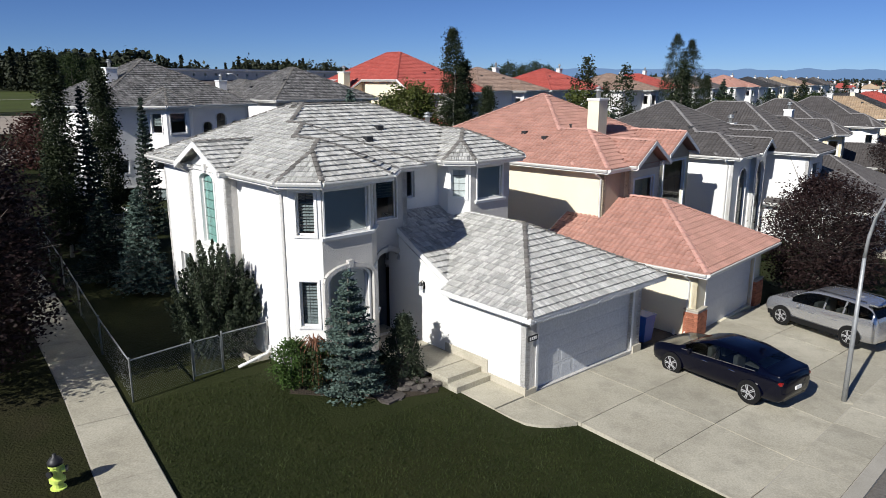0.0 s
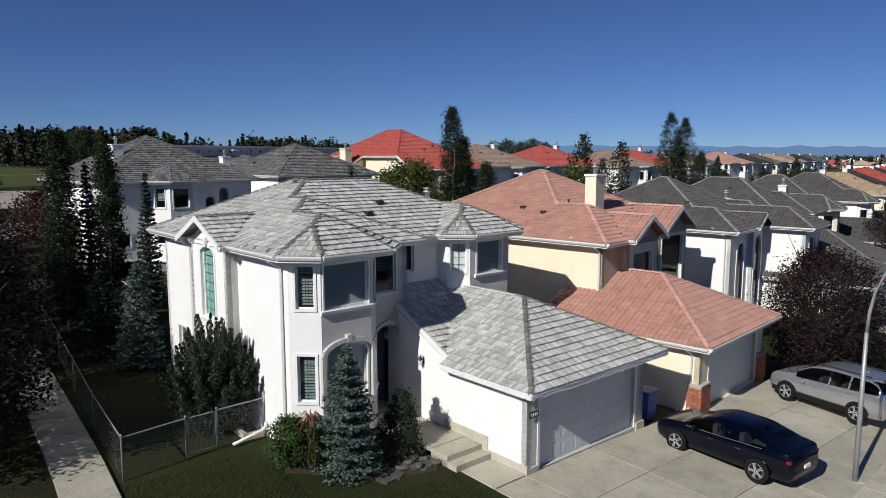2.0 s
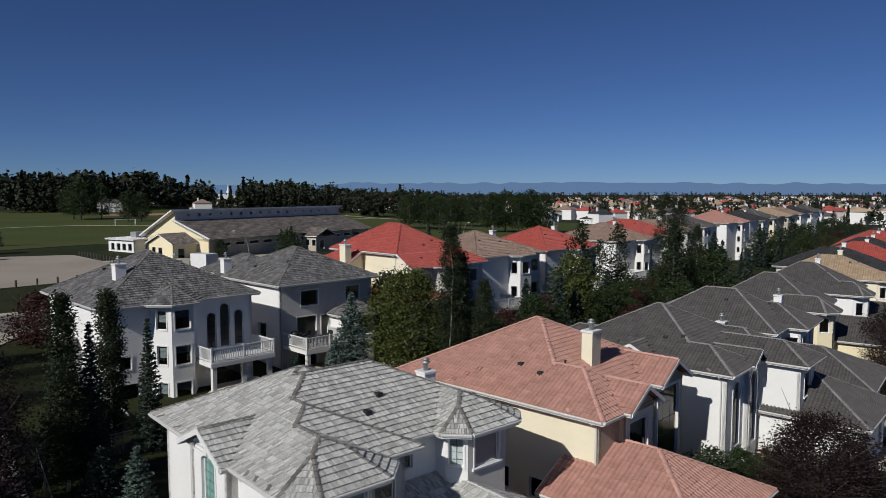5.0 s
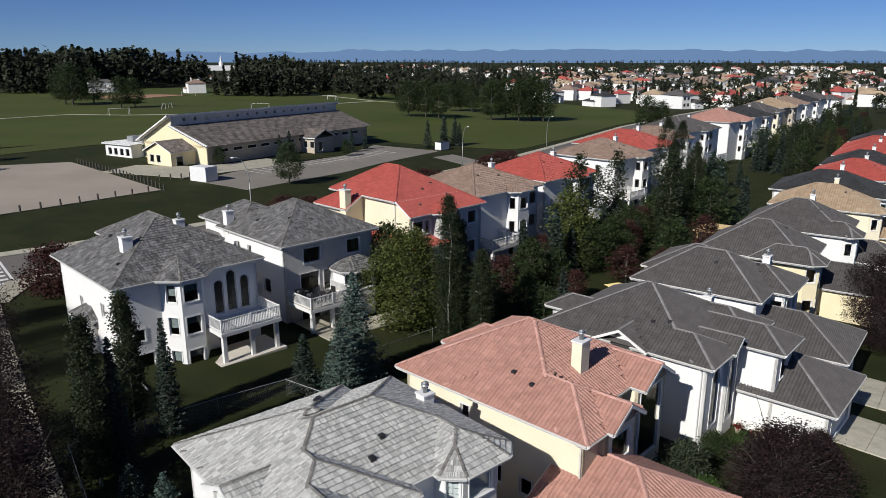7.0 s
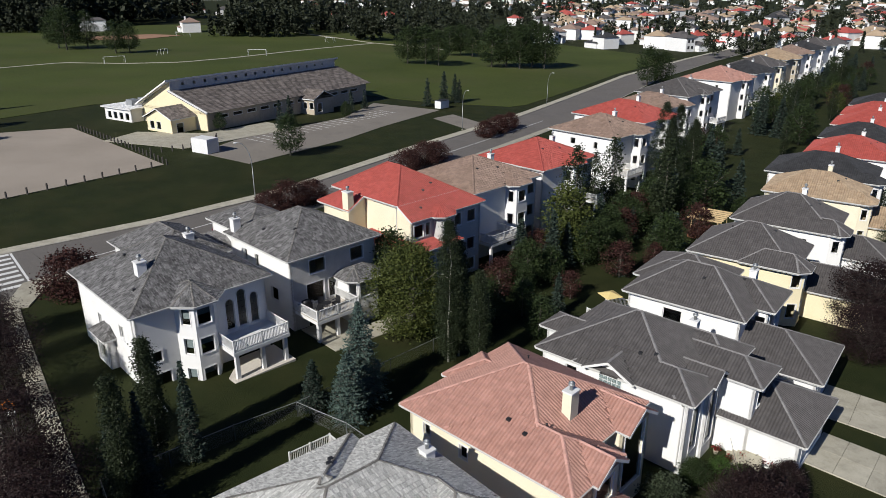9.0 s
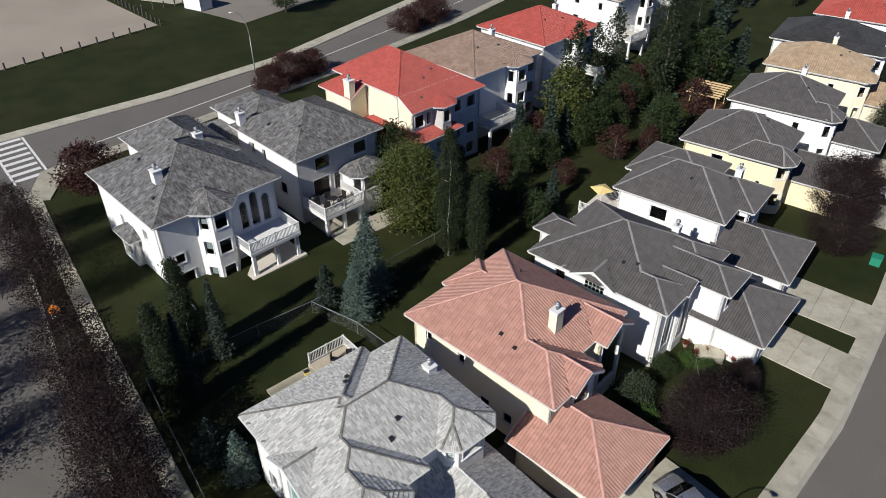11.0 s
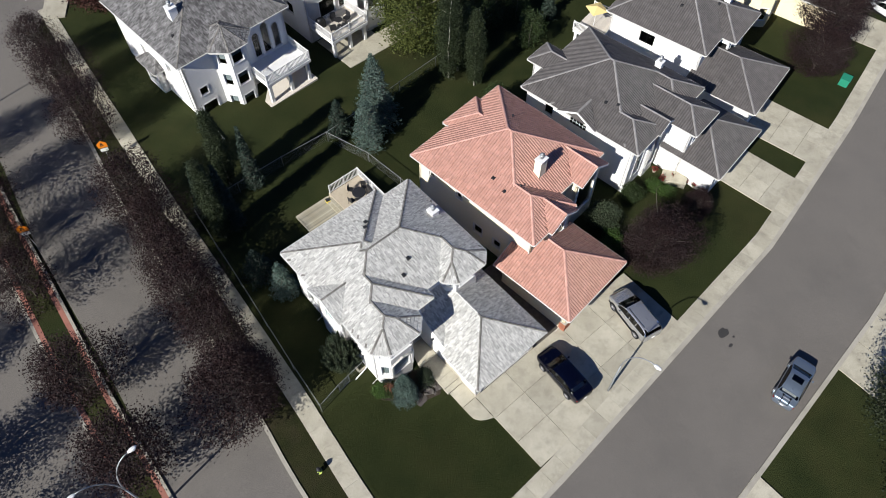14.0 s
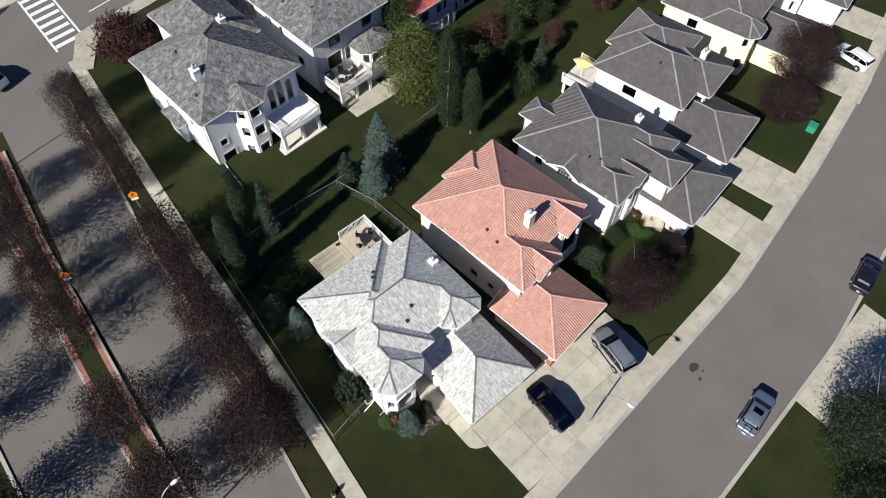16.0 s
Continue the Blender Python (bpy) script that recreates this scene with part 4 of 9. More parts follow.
# planted median between the lanes, edged by kerbs and red pavers
def mix(a, b, t):
    return [(p[0] + (q[0] - p[0]) * t, p[1] + (q[1] - p[1]) * t) for p, q in zip(a, b)]


_ml, _mr = along(MEDL, 24), along(MEDR, 24)
tagged(ribbon("median", mix(_ml, _mr, 0.22), mix(_ml, _mr, 0.78), 0.10, "grass", across=3), "grass median strip between the avenue's lanes", "median", **S)
for a, b in ((0.0, 0.08), (0.92, 1.0)):
    tagged(ribbon("kerb", mix(_ml, _mr, a), mix(_ml, _mr, b), 0.13, "kerb", across=1), "pale concrete kerb round the median", "kerb", **S)
for a, b in ((0.081, 0.219), (0.781, 0.919)):
    tagged(ribbon("paver_edging", mix(_ml, _mr, a), mix(_ml, _mr, b), 0.12, "brick_paver", across=1), "red brick paver edging of the median", "edging", **S)

# raised boulevard grass between kerb and pavement
tagged(ribbon("boulevard", shifted(WALK, 1.365)[1:7], shifted(AVE, -0.285)[1:7], 0.035, "verge", across=3), "worn grass boulevard under the avenue trees", "boulevard", **S)

# zebra crossing and road lines
for k in range(9):
    v0 = 76.0 + k * 1.42
    flat_patch("crossing_bar", [(8.3 + 0.02 * k, v0), (11.2 + 0.05 * k, v0 + 0.25), (11.2 + 0.05 * k, v0 + 0.85), (8.3 + 0.02 * k, v0 + 0.6)], 0.012, "white_paint", deep=0.01)
for d in (-0.0, 3.4):
    flat_patch("crossing_line", [(8.0 + d, 75.5), (8.25 + d, 75.5), (8.55 + d, 89.0), (8.3 + d, 89.0)], 0.0125, "white_paint", deep=0.01)
for ob in [o for o in bpy.data.objects if o.name.startswith("crossing_")]:
    tagged(ob, "white painted bar of the zebra crossing", "road marking", "zebra crossing", kind="structure")
tagged(ribbon("road_line", [(14.0, 79.8), (20.0, 80.8), (38.5, 84.8), (85.0, 97.6), (130.0, 112.0)], [(14.0, 79.65), (20.0, 80.65), (38.5, 84.65), (85.0, 97.45), (130.0, 111.85)], 0.012, "white_paint", deep=0.01, across=1), "thin white centre line on asphalt", "road marking", **S)

# playing field laid over the land in the brighter, sunlit grass colour
tagged(ribbon("playing_field", [(-190.0, 480.0), (60.0, 540.0), (200.0, 520.0), (318.0, 260.0)], [(-190.0, 172.0), (20.0, 176.0), (50.0, 186.0), (112.0, 166.0), (122.0, 146.0), (140.0, 129.0), (190.0, 147.0), (228.0, 161.5), (302.0, 181.0)], 0.05, "field", 9.0, across=30), "sunlit green turf of the school playing field", "playing field", **S)
# school ground: gravel pitch, car park, paths, clay infield
tagged(ribbon("gravel_pitch", [(-70.0, 166.0), (24.0, 161.5), (37.0, 158.0)], [(-70.0, 96.4), (16.0, 110.6), (40.3, 116.6)], 0.03, "gravel", 3.0, across=16), "bare tan gravel sports pitch", "pitch", **S)
tagged(ribbon("car_park", [(48.4, 121.5), (58.9, 128.3), (89.6, 137.3), (108.0, 151.0)], [(52.0, 109.4), (76.0, 117.0), (91.4, 124.5), (117.0, 135.0)], 0.02, "parking", 3.0, across=6), "grey asphalt school car park with white bays", "car park", **S)
tagged(ribbon("car_park", [(108.0, 127.0), (106.0, 111.0)], [(116.0, 129.0), (114.0, 113.0)], 0.004, "parking"), "asphalt entrance to the school car park", "car park", **S)
tagged(flat_patch("forecourt", [(38.0, 141.0), (47.5, 126.0), (57.0, 128.0), (75.0, 132.1), (72.0, 141.0), (56.0, 137.0), (46.0, 146.0)], 0.06, "concrete"), "pale concrete forecourt of the school", "forecourt", **S)
tagged(ribbon("path", [(227.0, 497.0), (223.5, 440.0), (222.5, 400.0), (219.0, 355.0), (217.0, 303.0), (232.0, 262.0)], [(229.0, 497.0), (225.5, 440.0), (224.5, 400.0), (221.0, 355.0), (219.0, 304.0), (234.0, 263.0)], 0.12, "concrete", 4.0), "pale footpath across the playing field", "path", **S)
tagged(ribbon("path", [(-40.0, 262.0), (20.0, 279.0), (47.0, 289.0), (70.0, 294.0), (86.0, 276.5), (104.0, 268.0), (127.0, 272.0), (160.0, 284.0), (217.0, 303.0)], [(-40.0, 260.0), (20.0, 277.0), (47.0, 287.0), (70.0, 292.0), (86.0, 274.5), (104.0, 266.0), (127.0, 270.0), (160.0, 282.0), (217.0, 301.0)], 0.12, "concrete", 4.0), "pale footpath across the playing field", "path", **S)
tagged(flat_patch("infield", [(110.0, 405.0), (135.0, 392.0), (160.0, 405.0), (150.0, 425.0), (120.0, 428.0)], 0.25, "clay"), "reddish clay ball diamond infield", "infield", **S)
for k in range(22):
    u = 62.0 + k * 2.0
    flat_patch("bay_line", [(u, 123.0 + (u - 62) * 0.32), (u + 0.15, 123.0 + (u - 62) * 0.32), (u - 1.2, 128.0 + (u - 62) * 0.32), (u - 1.35, 128.0 + (u - 62) * 0.32)], 0.032, "white_paint", deep=0.01)
for ob in [o for o in bpy.data.objects if o.name.startswith("bay_line")]:
    tagged(ob, "white painted parking bay line", "road marking", "parking bays", kind="structure")

# ---- the corner house: white stucco, cedar shakes ----
def corner_house():
    ob, off = house_at(41.0, 14.5, 21.0, -0.2, "two-storey white stucco house with weathered cedar shake roof and corner turret", name="corner_house")
    E, s = 6.3, 0.46
    wings = [
        Wing(rect(9.38, 20.0, 18.1, 28.55), E, s),
        Wing(rect(9.382, 19.4, 20.62, 27.7), E, s),
        Wing(rect(9.385, 18.55, 15.28, 26.0), E, s),
        Wing(bay(9.375, 17.05, 13.67, 24.0, 0.92), E, s),
        Wing(bay(16.55, 18.2, 20.625, 25.0, 0.8), E, s),
        Wing([(9.05, 21.2), (12.0, 21.2), (12.0, 24.8), (9.05, 24.8)], 6.28, 0.46, (1, 3)),
    ]
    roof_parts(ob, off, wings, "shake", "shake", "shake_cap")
    out = [(9.82, 18.2), (10.5, 17.5), (12.28, 17.5), (12.95, 18.2), (12.95, 19.0), (14.85, 19.0), (14.85, 19.85), (17.0, 19.85), (17.0, 19.3), (17.55, 18.65), (19.55, 18.65), (20.18, 19.3), (20.18, 27.25), (17.65, 27.25), (17.65, 28.1), (9.82, 28.1)]
    W = [
        dict(edge=0, a=0.22, b=1.83, w=0.56, h=1.42, cols=2, rows=5, blind=1.0, sill=False),
        dict(edge=0, a=0.22, b=4.66, w=0.56, h=1.30, cols=2, rows=5, blind=0.9, sill=False),
        dict(edge=1, a=0.18, b=1.8, w=1.42, h=1.72, arch=0.33, cols=1, rows=1, roller=True, casing=0.06, sill=False),
        dict(edge=1, a=0.1, b=4.62, w=1.58, h=1.36, cols=1, rows=1, roller=True, casing=0.05),
        dict(edge=2, a=0.2, b=4.62, w=0.58, h=1.32, blind=0.8, casing=0.07),
        dict(edge=2, a=0.2, b=1.8, w=0.58, h=1.5, blind=0.3, casing=0.07),
        dict(edge=4, a=0.6, b=0.36, w=0.92, h=2.98, arch=0.25, void=True),
        dict(edge=4, a=0.55, b=4.5, w=0.88, h=1.5, blind=0.5, sill=False, casing=0.04), dict(edge=6, a=0.55, b=4.95, w=0.45, h=1.1, blind=0.0, sill=False, casing=0.05),
        dict(edge=8, a=0.12, b=4.85, w=0.58, h=1.1, cols=2, rows=4, roller=True, sill=False, casing=0.07),
        dict(edge=9, a=0.35, b=4.76, w=1.3, h=1.22, cols=1, roller=True, casing=0.06),
        dict(edge=10, a=0.15, b=4.8, w=0.5, h=1.16, cols=1, blind=0.0, sill=False, casing=0.07),
        dict(edge=15, a=1.1, b=1.1, w=0.9, h=1.5, cols=2, rows=3, blind=0.8),
        dict(edge=14, a=2.0, b=0.8, w=1.8, h=1.9, cols=2, rows=1, blind=0.4), dict(edge=14, a=5.0, b=3.9, w=1.4, h=1.4, cols=2, rows=1, blind=0.4),
        dict(edge=13, a=0.15, b=3.9, w=0.5, h=1.3), dict(edge=12, a=0.6, b=3.9, w=1.2, h=1.4, cols=2),
        dict(edge=11, a=2.5, b=3.9, w=0.9, h=1.3, cols=2), dict(edge=11, a=5.5, b=1.2, w=0.8, h=1.2, cols=2),
    ]
    # crescent-facing walls in grey stucco, part of their shade in the colour
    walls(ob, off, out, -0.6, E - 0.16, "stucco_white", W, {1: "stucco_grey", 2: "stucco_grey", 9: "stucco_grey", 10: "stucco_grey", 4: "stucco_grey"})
    # gable bay on the garden side, with its tall arched window
    p, q = (9.42, 24.45), (9.42, 21.55)
    top = lambda a: 6.28 - 0.20 + 0.46 * (1.8 - abs(a - 1.45)) + 0.02
    wall_slab(ob, off, p, q, -0.6, 6.0, [(0.9, 3.62, 1.1, 2.45, 0.22)], "stucco_white", 0.18, top)
    window_unit(ob, off, p, q, 0.9, 3.62, 1.1, 2.45, arch=0.22, cols=3, rows=8, roller="roller_green", casing=0.09)
    # return walls of the bay greyer too, with shade in the colour
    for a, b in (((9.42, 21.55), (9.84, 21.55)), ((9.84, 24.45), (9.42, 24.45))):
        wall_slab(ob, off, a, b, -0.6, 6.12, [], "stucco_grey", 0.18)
    # front door inside the arch
    door = part("front_door", bevelled_box(13.45 - off[0], 19.9 - off[1], 0.36 - off[2], 14.1 - off[0], 19.97 - off[1], 3.0 - off[2], 0.01), "dark_inside", ob, "dark front door with glazed side light")
    piece("side_light", [(x - off[0], 19.89 - off[1], z - off[2]) for x, z in ((13.68, 0.8), (13.83, 0.8), (13.83, 2.5), (13.68, 2.5))], [(0, 1, 2, 3)], "glass", door)
    # back wall in the darkened stucco, which paints the recess's shade
    Soup().box(12.9 - off[0], 19.975 - off[1], 0.2 - off[2], 14.6 - off[0], 20.05 - off[1], 3.6 - off[2]).done("recess_wall", "recess", ob)
    for x in (13.6, 13.86, 14.05):
        piece("door_stile", [(x - off[0] + d, 19.88 - off[1] + e, z - off[2]) for z in (0.55, 2.75) for d, e in ((0, 0), (0.06, 0), (0.06, 0.03), (0, 0.03))], [(0, 1, 5, 4), (1, 2, 6, 5), (3, 0, 4, 7), (4, 5, 6, 7)], "trim", door)
    # keystones and drip bands
    def band(pts, w=0.12):
        sp = Soup()
        for a, b in zip(pts, pts[1:]):
            sp.beam((a[0] - off[0], a[1] - off[1], a[2] - off[2]), (b[0] - off[0], b[1] - off[1], b[2] - off[2]), w, w)
        sp.done("moulding", "stucco_grey", ob)
    arc = [(11.39 + 0.9 * math.cos(math.pi * k / 10), 17.42, 3.22 + 0.42 * math.sin(math.pi * k / 10)) for k in range(11)]
    band([(12.29, 17.42, 1.7)] + arc + [(10.49, 17.42, 1.7)], 0.13)
    arc = [(14.01 + 0.56 * math.cos(math.pi * k / 10), 18.97, 3.12 + 0.36 * math.sin(math.pi * k / 10)) for k in range(11)]
    band([(14.4, 18.97, 3.0)] + arc[1:] + [(13.45, 18.97, 0.4)], 0.1)
    part("keystone", bevelled_box(13.95 - off[0], 18.9 - off[1], 3.4 - off[2], 14.07 - off[0], 19.0 - off[1], 3.58 - off[2], 0.02), "stucco_grey", ob)
    part("keystone", bevelled_box(11.3 - off[0], 17.34 - off[1], 3.56 - off[2], 11.48 - off[0], 17.5 - off[1], 3.8 - off[2], 0.02), "stucco_grey", ob)
    part("keystone", bevelled_box(9.3 - off[0], 22.9 - off[1], 6.14 - off[2], 9.45 - off[0], 23.1 - off[1], 6.4 - off[2], 0.02), "trim", ob)
    for u, v, d in ((9.8, 18.5, (-1, 0)), (9.8, 25.4, (-1, 0))):
        downspout(ob, off, u, v, 0.4, E, d)
    chimney(ob, off, 19.75, 23.75, 6.3, 7.12, 0.62, 0.62)
    roof_vents(ob, off, [(14.6, 20.9, "box"), (15.6, 21.6, "box"), (15.2, 25.9, "box"), (14.8, 25.4, "box")], [Wing(w.poly, w.ze, w.slope, w.gables) for w in wings])
    # --- garage ---
    GE = 2.62
    gw = [Wing(rect(14.05, 12.45, 20.95, 16.25), GE, 0.5, (2,)), Wing(rect(14.5, 16.25, 17.5, 19.84), GE + 0.225, 0.5, (0, 1, 2)), Wing(rect(17.5, 16.25, 20.95, 21.0), GE, 0.5, (0, 2, 3)), Wing(rect(14.425, 16.25, 18.5, 19.83), GE + 0.1, 0.5, (1, 2, 3))]
    roof_parts(ob, off, gw, "shake", "shake", "shake_cap", picked=lambda x, y, w: y < 15.8 and x > 16.4, piece_mat="shake_piece", gutters=False)
    g = [(14.45, 12.95), (20.32, 12.95), (20.32, 19.6), (14.45, 19.6)]
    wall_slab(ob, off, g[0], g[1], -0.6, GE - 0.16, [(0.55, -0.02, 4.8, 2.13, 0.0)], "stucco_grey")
    garage_door(ob, off, g[0], g[1], 0.55, -0.02, 4.8, 2.13)
    wall_slab(ob, off, g[1], g[2], -0.6, GE - 0.16, [], "stucco_white")
    wall_slab(ob, off, g[3], g[0], -0.6, 4.3, [], "stucco_white", 0.2, lambda a: GE - 0.16 + max(0.0, 0.5 * (19.6 - a - 16.2) - 0.03))
    Soup().box(14.42 - off[0], 12.9 - off[1], -0.6 - off[2], 14.5 - off[0], 19.0 - off[1], 0.22 - off[2]).done("foundation", "foundation", ob)
    Soup().box(14.412 - off[0], 14.5 - off[1], -0.6 - off[2], 14.47 - off[0], 16.5 - off[1], 0.64 - off[2]).done("foundation", "foundation", ob)
    for x0, x1 in ((14.4, 14.9), (19.9, 20.36)):
        Soup().box(x0 - off[0], 12.88 - off[1], -0.6 - off[2], x1 - off[0], 12.96 - off[1], 0.14 - off[2]).done("foundation", "foundation", ob)
    return ob


corner_house()

# ---- the neighbours ----
def stepped(house, off, p, q, z, n, mat="concrete", depth=0.28, width=1.2):
    """A flight of n steps going down from p towards q."""
    d = Vector((q[0] - p[0], q[1] - p[1], 0)).normalized()
    s = Vector((-d.y, d.x, 0)) * width / 2
    for k in range(n):
        a = Vector((p[0] - off[0], p[1] - off[1], 0)) + d * depth * k
        zt = z - 0.175 * k - off[2]
        vs = [tuple(a + i * s + j * d * depth + Vector((0, 0, h))) for h in (zt - 0.6, zt) for i, j in ((-1, 0), (1, 0), (1, 1), (-1, 1))]
        piece("step", vs, [(3, 2, 1, 0), (4, 5, 6, 7), (0, 1, 5, 4), (1, 2, 6, 5), (2, 3, 7, 6), (3, 0, 4, 7)], mat, house)


def brick_pier(house, off, u0, v0, u1, v1, z0, z1):
    """A pier clad in single bricks on a mortar core."""
    core = Soup().box(u0 + 0.02 - off[0], v0 + 0.02 - off[1], z0 - 0.4 - off[2], u1 - 0.02 - off[0], v1 - 0.02 - off[1], z1 - off[2]).done("brick_pier", "mortar", house, "red brick pier")
    part("pier_cap", bevelled_box(u0 - 0.02 - off[0], v0 - 0.02 - off[1], z1 - off[2], u1 + 0.02 - off[0], v1 + 0.02 - off[1], z1 + 0.05 - off[2], 0.02), "foundation", core)
    h, l, g = 0.066, 0.2, 0.011
    me = {}
    rows = int((z1 - z0) / (h + g))
    for r in range(rows):
        z = z0 + r * (h + g)
        for side in range(3):
            (ax, ay), (bx, by) = [((u0, v0), (u1, v0)), ((u0, v1), (u0, v0)), ((u1, v0), (u1, v1))][side]
            ln = math.hypot(bx - ax, by - ay)
            ex, ey = (bx - ax) / ln, (by - ay) / ln
            x = -(l / 2 if r % 2 else 0)
            while x < ln - 0.03:
                a0, a1 = max(x, 0), min(x + l, ln)
                x += l + g
                if a1 - a0 < 0.04:
                    continue
                key = round(a1 - a0, 2)
                if key not in me:
                    sp = Soup().box(0, -0.012, 0, key, 0.03, h)
                    me[key] = mesh_of("brick", sp.v, sp.f, "brick")
                b = new("brick", me[key])
                b.parent = core
                b.matrix_basis = pose(ax + ex * a0 - off[0], ay + ey * a0 - off[1], z - off[2], 0, 0, math.degrees(math.atan2(ey, ex)))


def deck(house, off, u0, v0, u1, v1, z, zg, mat="trim", floor="deck_light", posts=(), open_side="back", name="deck"):
    """A raised deck at the front side v0, with boards, beam, posts and a railing."""
    d = new(name)
    d.empty_display_size = 0.2
    d.parent = house
    sp = Soup()
    n = int((v1 - v0) / 0.15)
    for k in range(n):
        a = v0 + (v1 - v0) * k / n
        sp.box(u0 - off[0], a - off[1], z - 0.04 - off[2], u1 - off[0], a + (v1 - v0) / n - 0.008 - off[1], z - off[2])
    sp.done("deck_boards", floor, d, kind="stuff")
    piece("rim_beam", *[(s := Soup().box(u0 - 0.03 - off[0], v0 - 0.03 - off[1], z - 0.34 - off[2], u1 + 0.03 - off[0], v1 - off[1], z - 0.05 - off[2])).v, s.f], mat, d)
    railing(d, [(u0 - off[0], v1 - off[1]), (u0 + 0.05 - off[0], v0 + 0.05 - off[1]), ((u0 + u1) / 2 - off[0], v0 + 0.05 - off[1]), (u1 - 0.05 - off[0], v0 + 0.05 - off[1]), (u1 - 0.05 - off[0], v1 - off[1])], z - off[2], 0.95, mat)
    for u, v in posts:
        part("deck_post", bevelled_box(u - 0.16 - off[0], v - 0.16 - off[1], zg - 0.3 - off[2], u + 0.16 - off[0], v + 0.16 - off[1], z - 0.3 - off[2], 0.02), mat, d)
    return d


CAPS = {"tile_red": "cap_red", "tile_grey": "cap_grey", "shake_dark": "shake_cap"}


def home(ang, wings, outline, zf, zt, label, style, roof_mat, wall_mat, wins=(), wall_mats=None, extra=(), chim=(), vents=(), spouts=(), picked=None, piece_mat=None, gable_walls=(), name="house"):
    """A house: wings of roof, walls round an outline from zf to zt, windows, and a list of lower blocks (wings, outline, bottom, top, wins, door)."""
    cu, cv = sum(p[0] for p in outline) / len(outline), sum(p[1] for p in outline) / len(outline)
    ob, off = house_at(ang, cu, cv, zf, label, name=name)
    roof_parts(ob, off, wings, style, roof_mat, CAPS.get(roof_mat))
    walls(ob, off, outline, zf - 0.8, zt, wall_mat, wins, wall_mats)
    for ws, ol, z0, z1, wn, door, wm in extra:
        roof_parts(ob, off, ws, style, roof_mat, CAPS.get(roof_mat), picked=picked, piece_mat=piece_mat)
        for i, p in enumerate(ol):
            q = ol[(i + 1) % len(ol)]
            ops = [(w["a"], w["b"], w["w"], w["h"], w.get("arch", 0.0)) for w in wn if w["edge"] == i]
            if door and door[0] == i:
                ops.append((*door[1:5], 0.0))
                garage_door(ob, off, p, q, *door[1:5], mat=door[5] if len(door) > 5 else "door_grey")
            wall_slab(ob, off, p, q, z0 - 0.8, z1, ops, wm)
            for w in wn:
                if w["edge"] == i:
                    window_unit(ob, off, p, q, **{k: v for k, v in w.items() if k != "edge"})
    for p, q, z, rise, m in gable_walls:
        ln = math.hypot(q[0] - p[0], q[1] - p[1])
        wall_slab(ob, off, p, q, z - 0.3, z + rise, [], m, 0.12, lambda a: z - 0.12 + rise * (1 - abs(a - ln / 2) / (ln / 2)))
    for c in chim:
        chimney(ob, off, *c)
    if vents:
        roof_vents(ob, off, vents, wings)
    for c in spouts:
        downspout(ob, off, *c)
    return ob, off


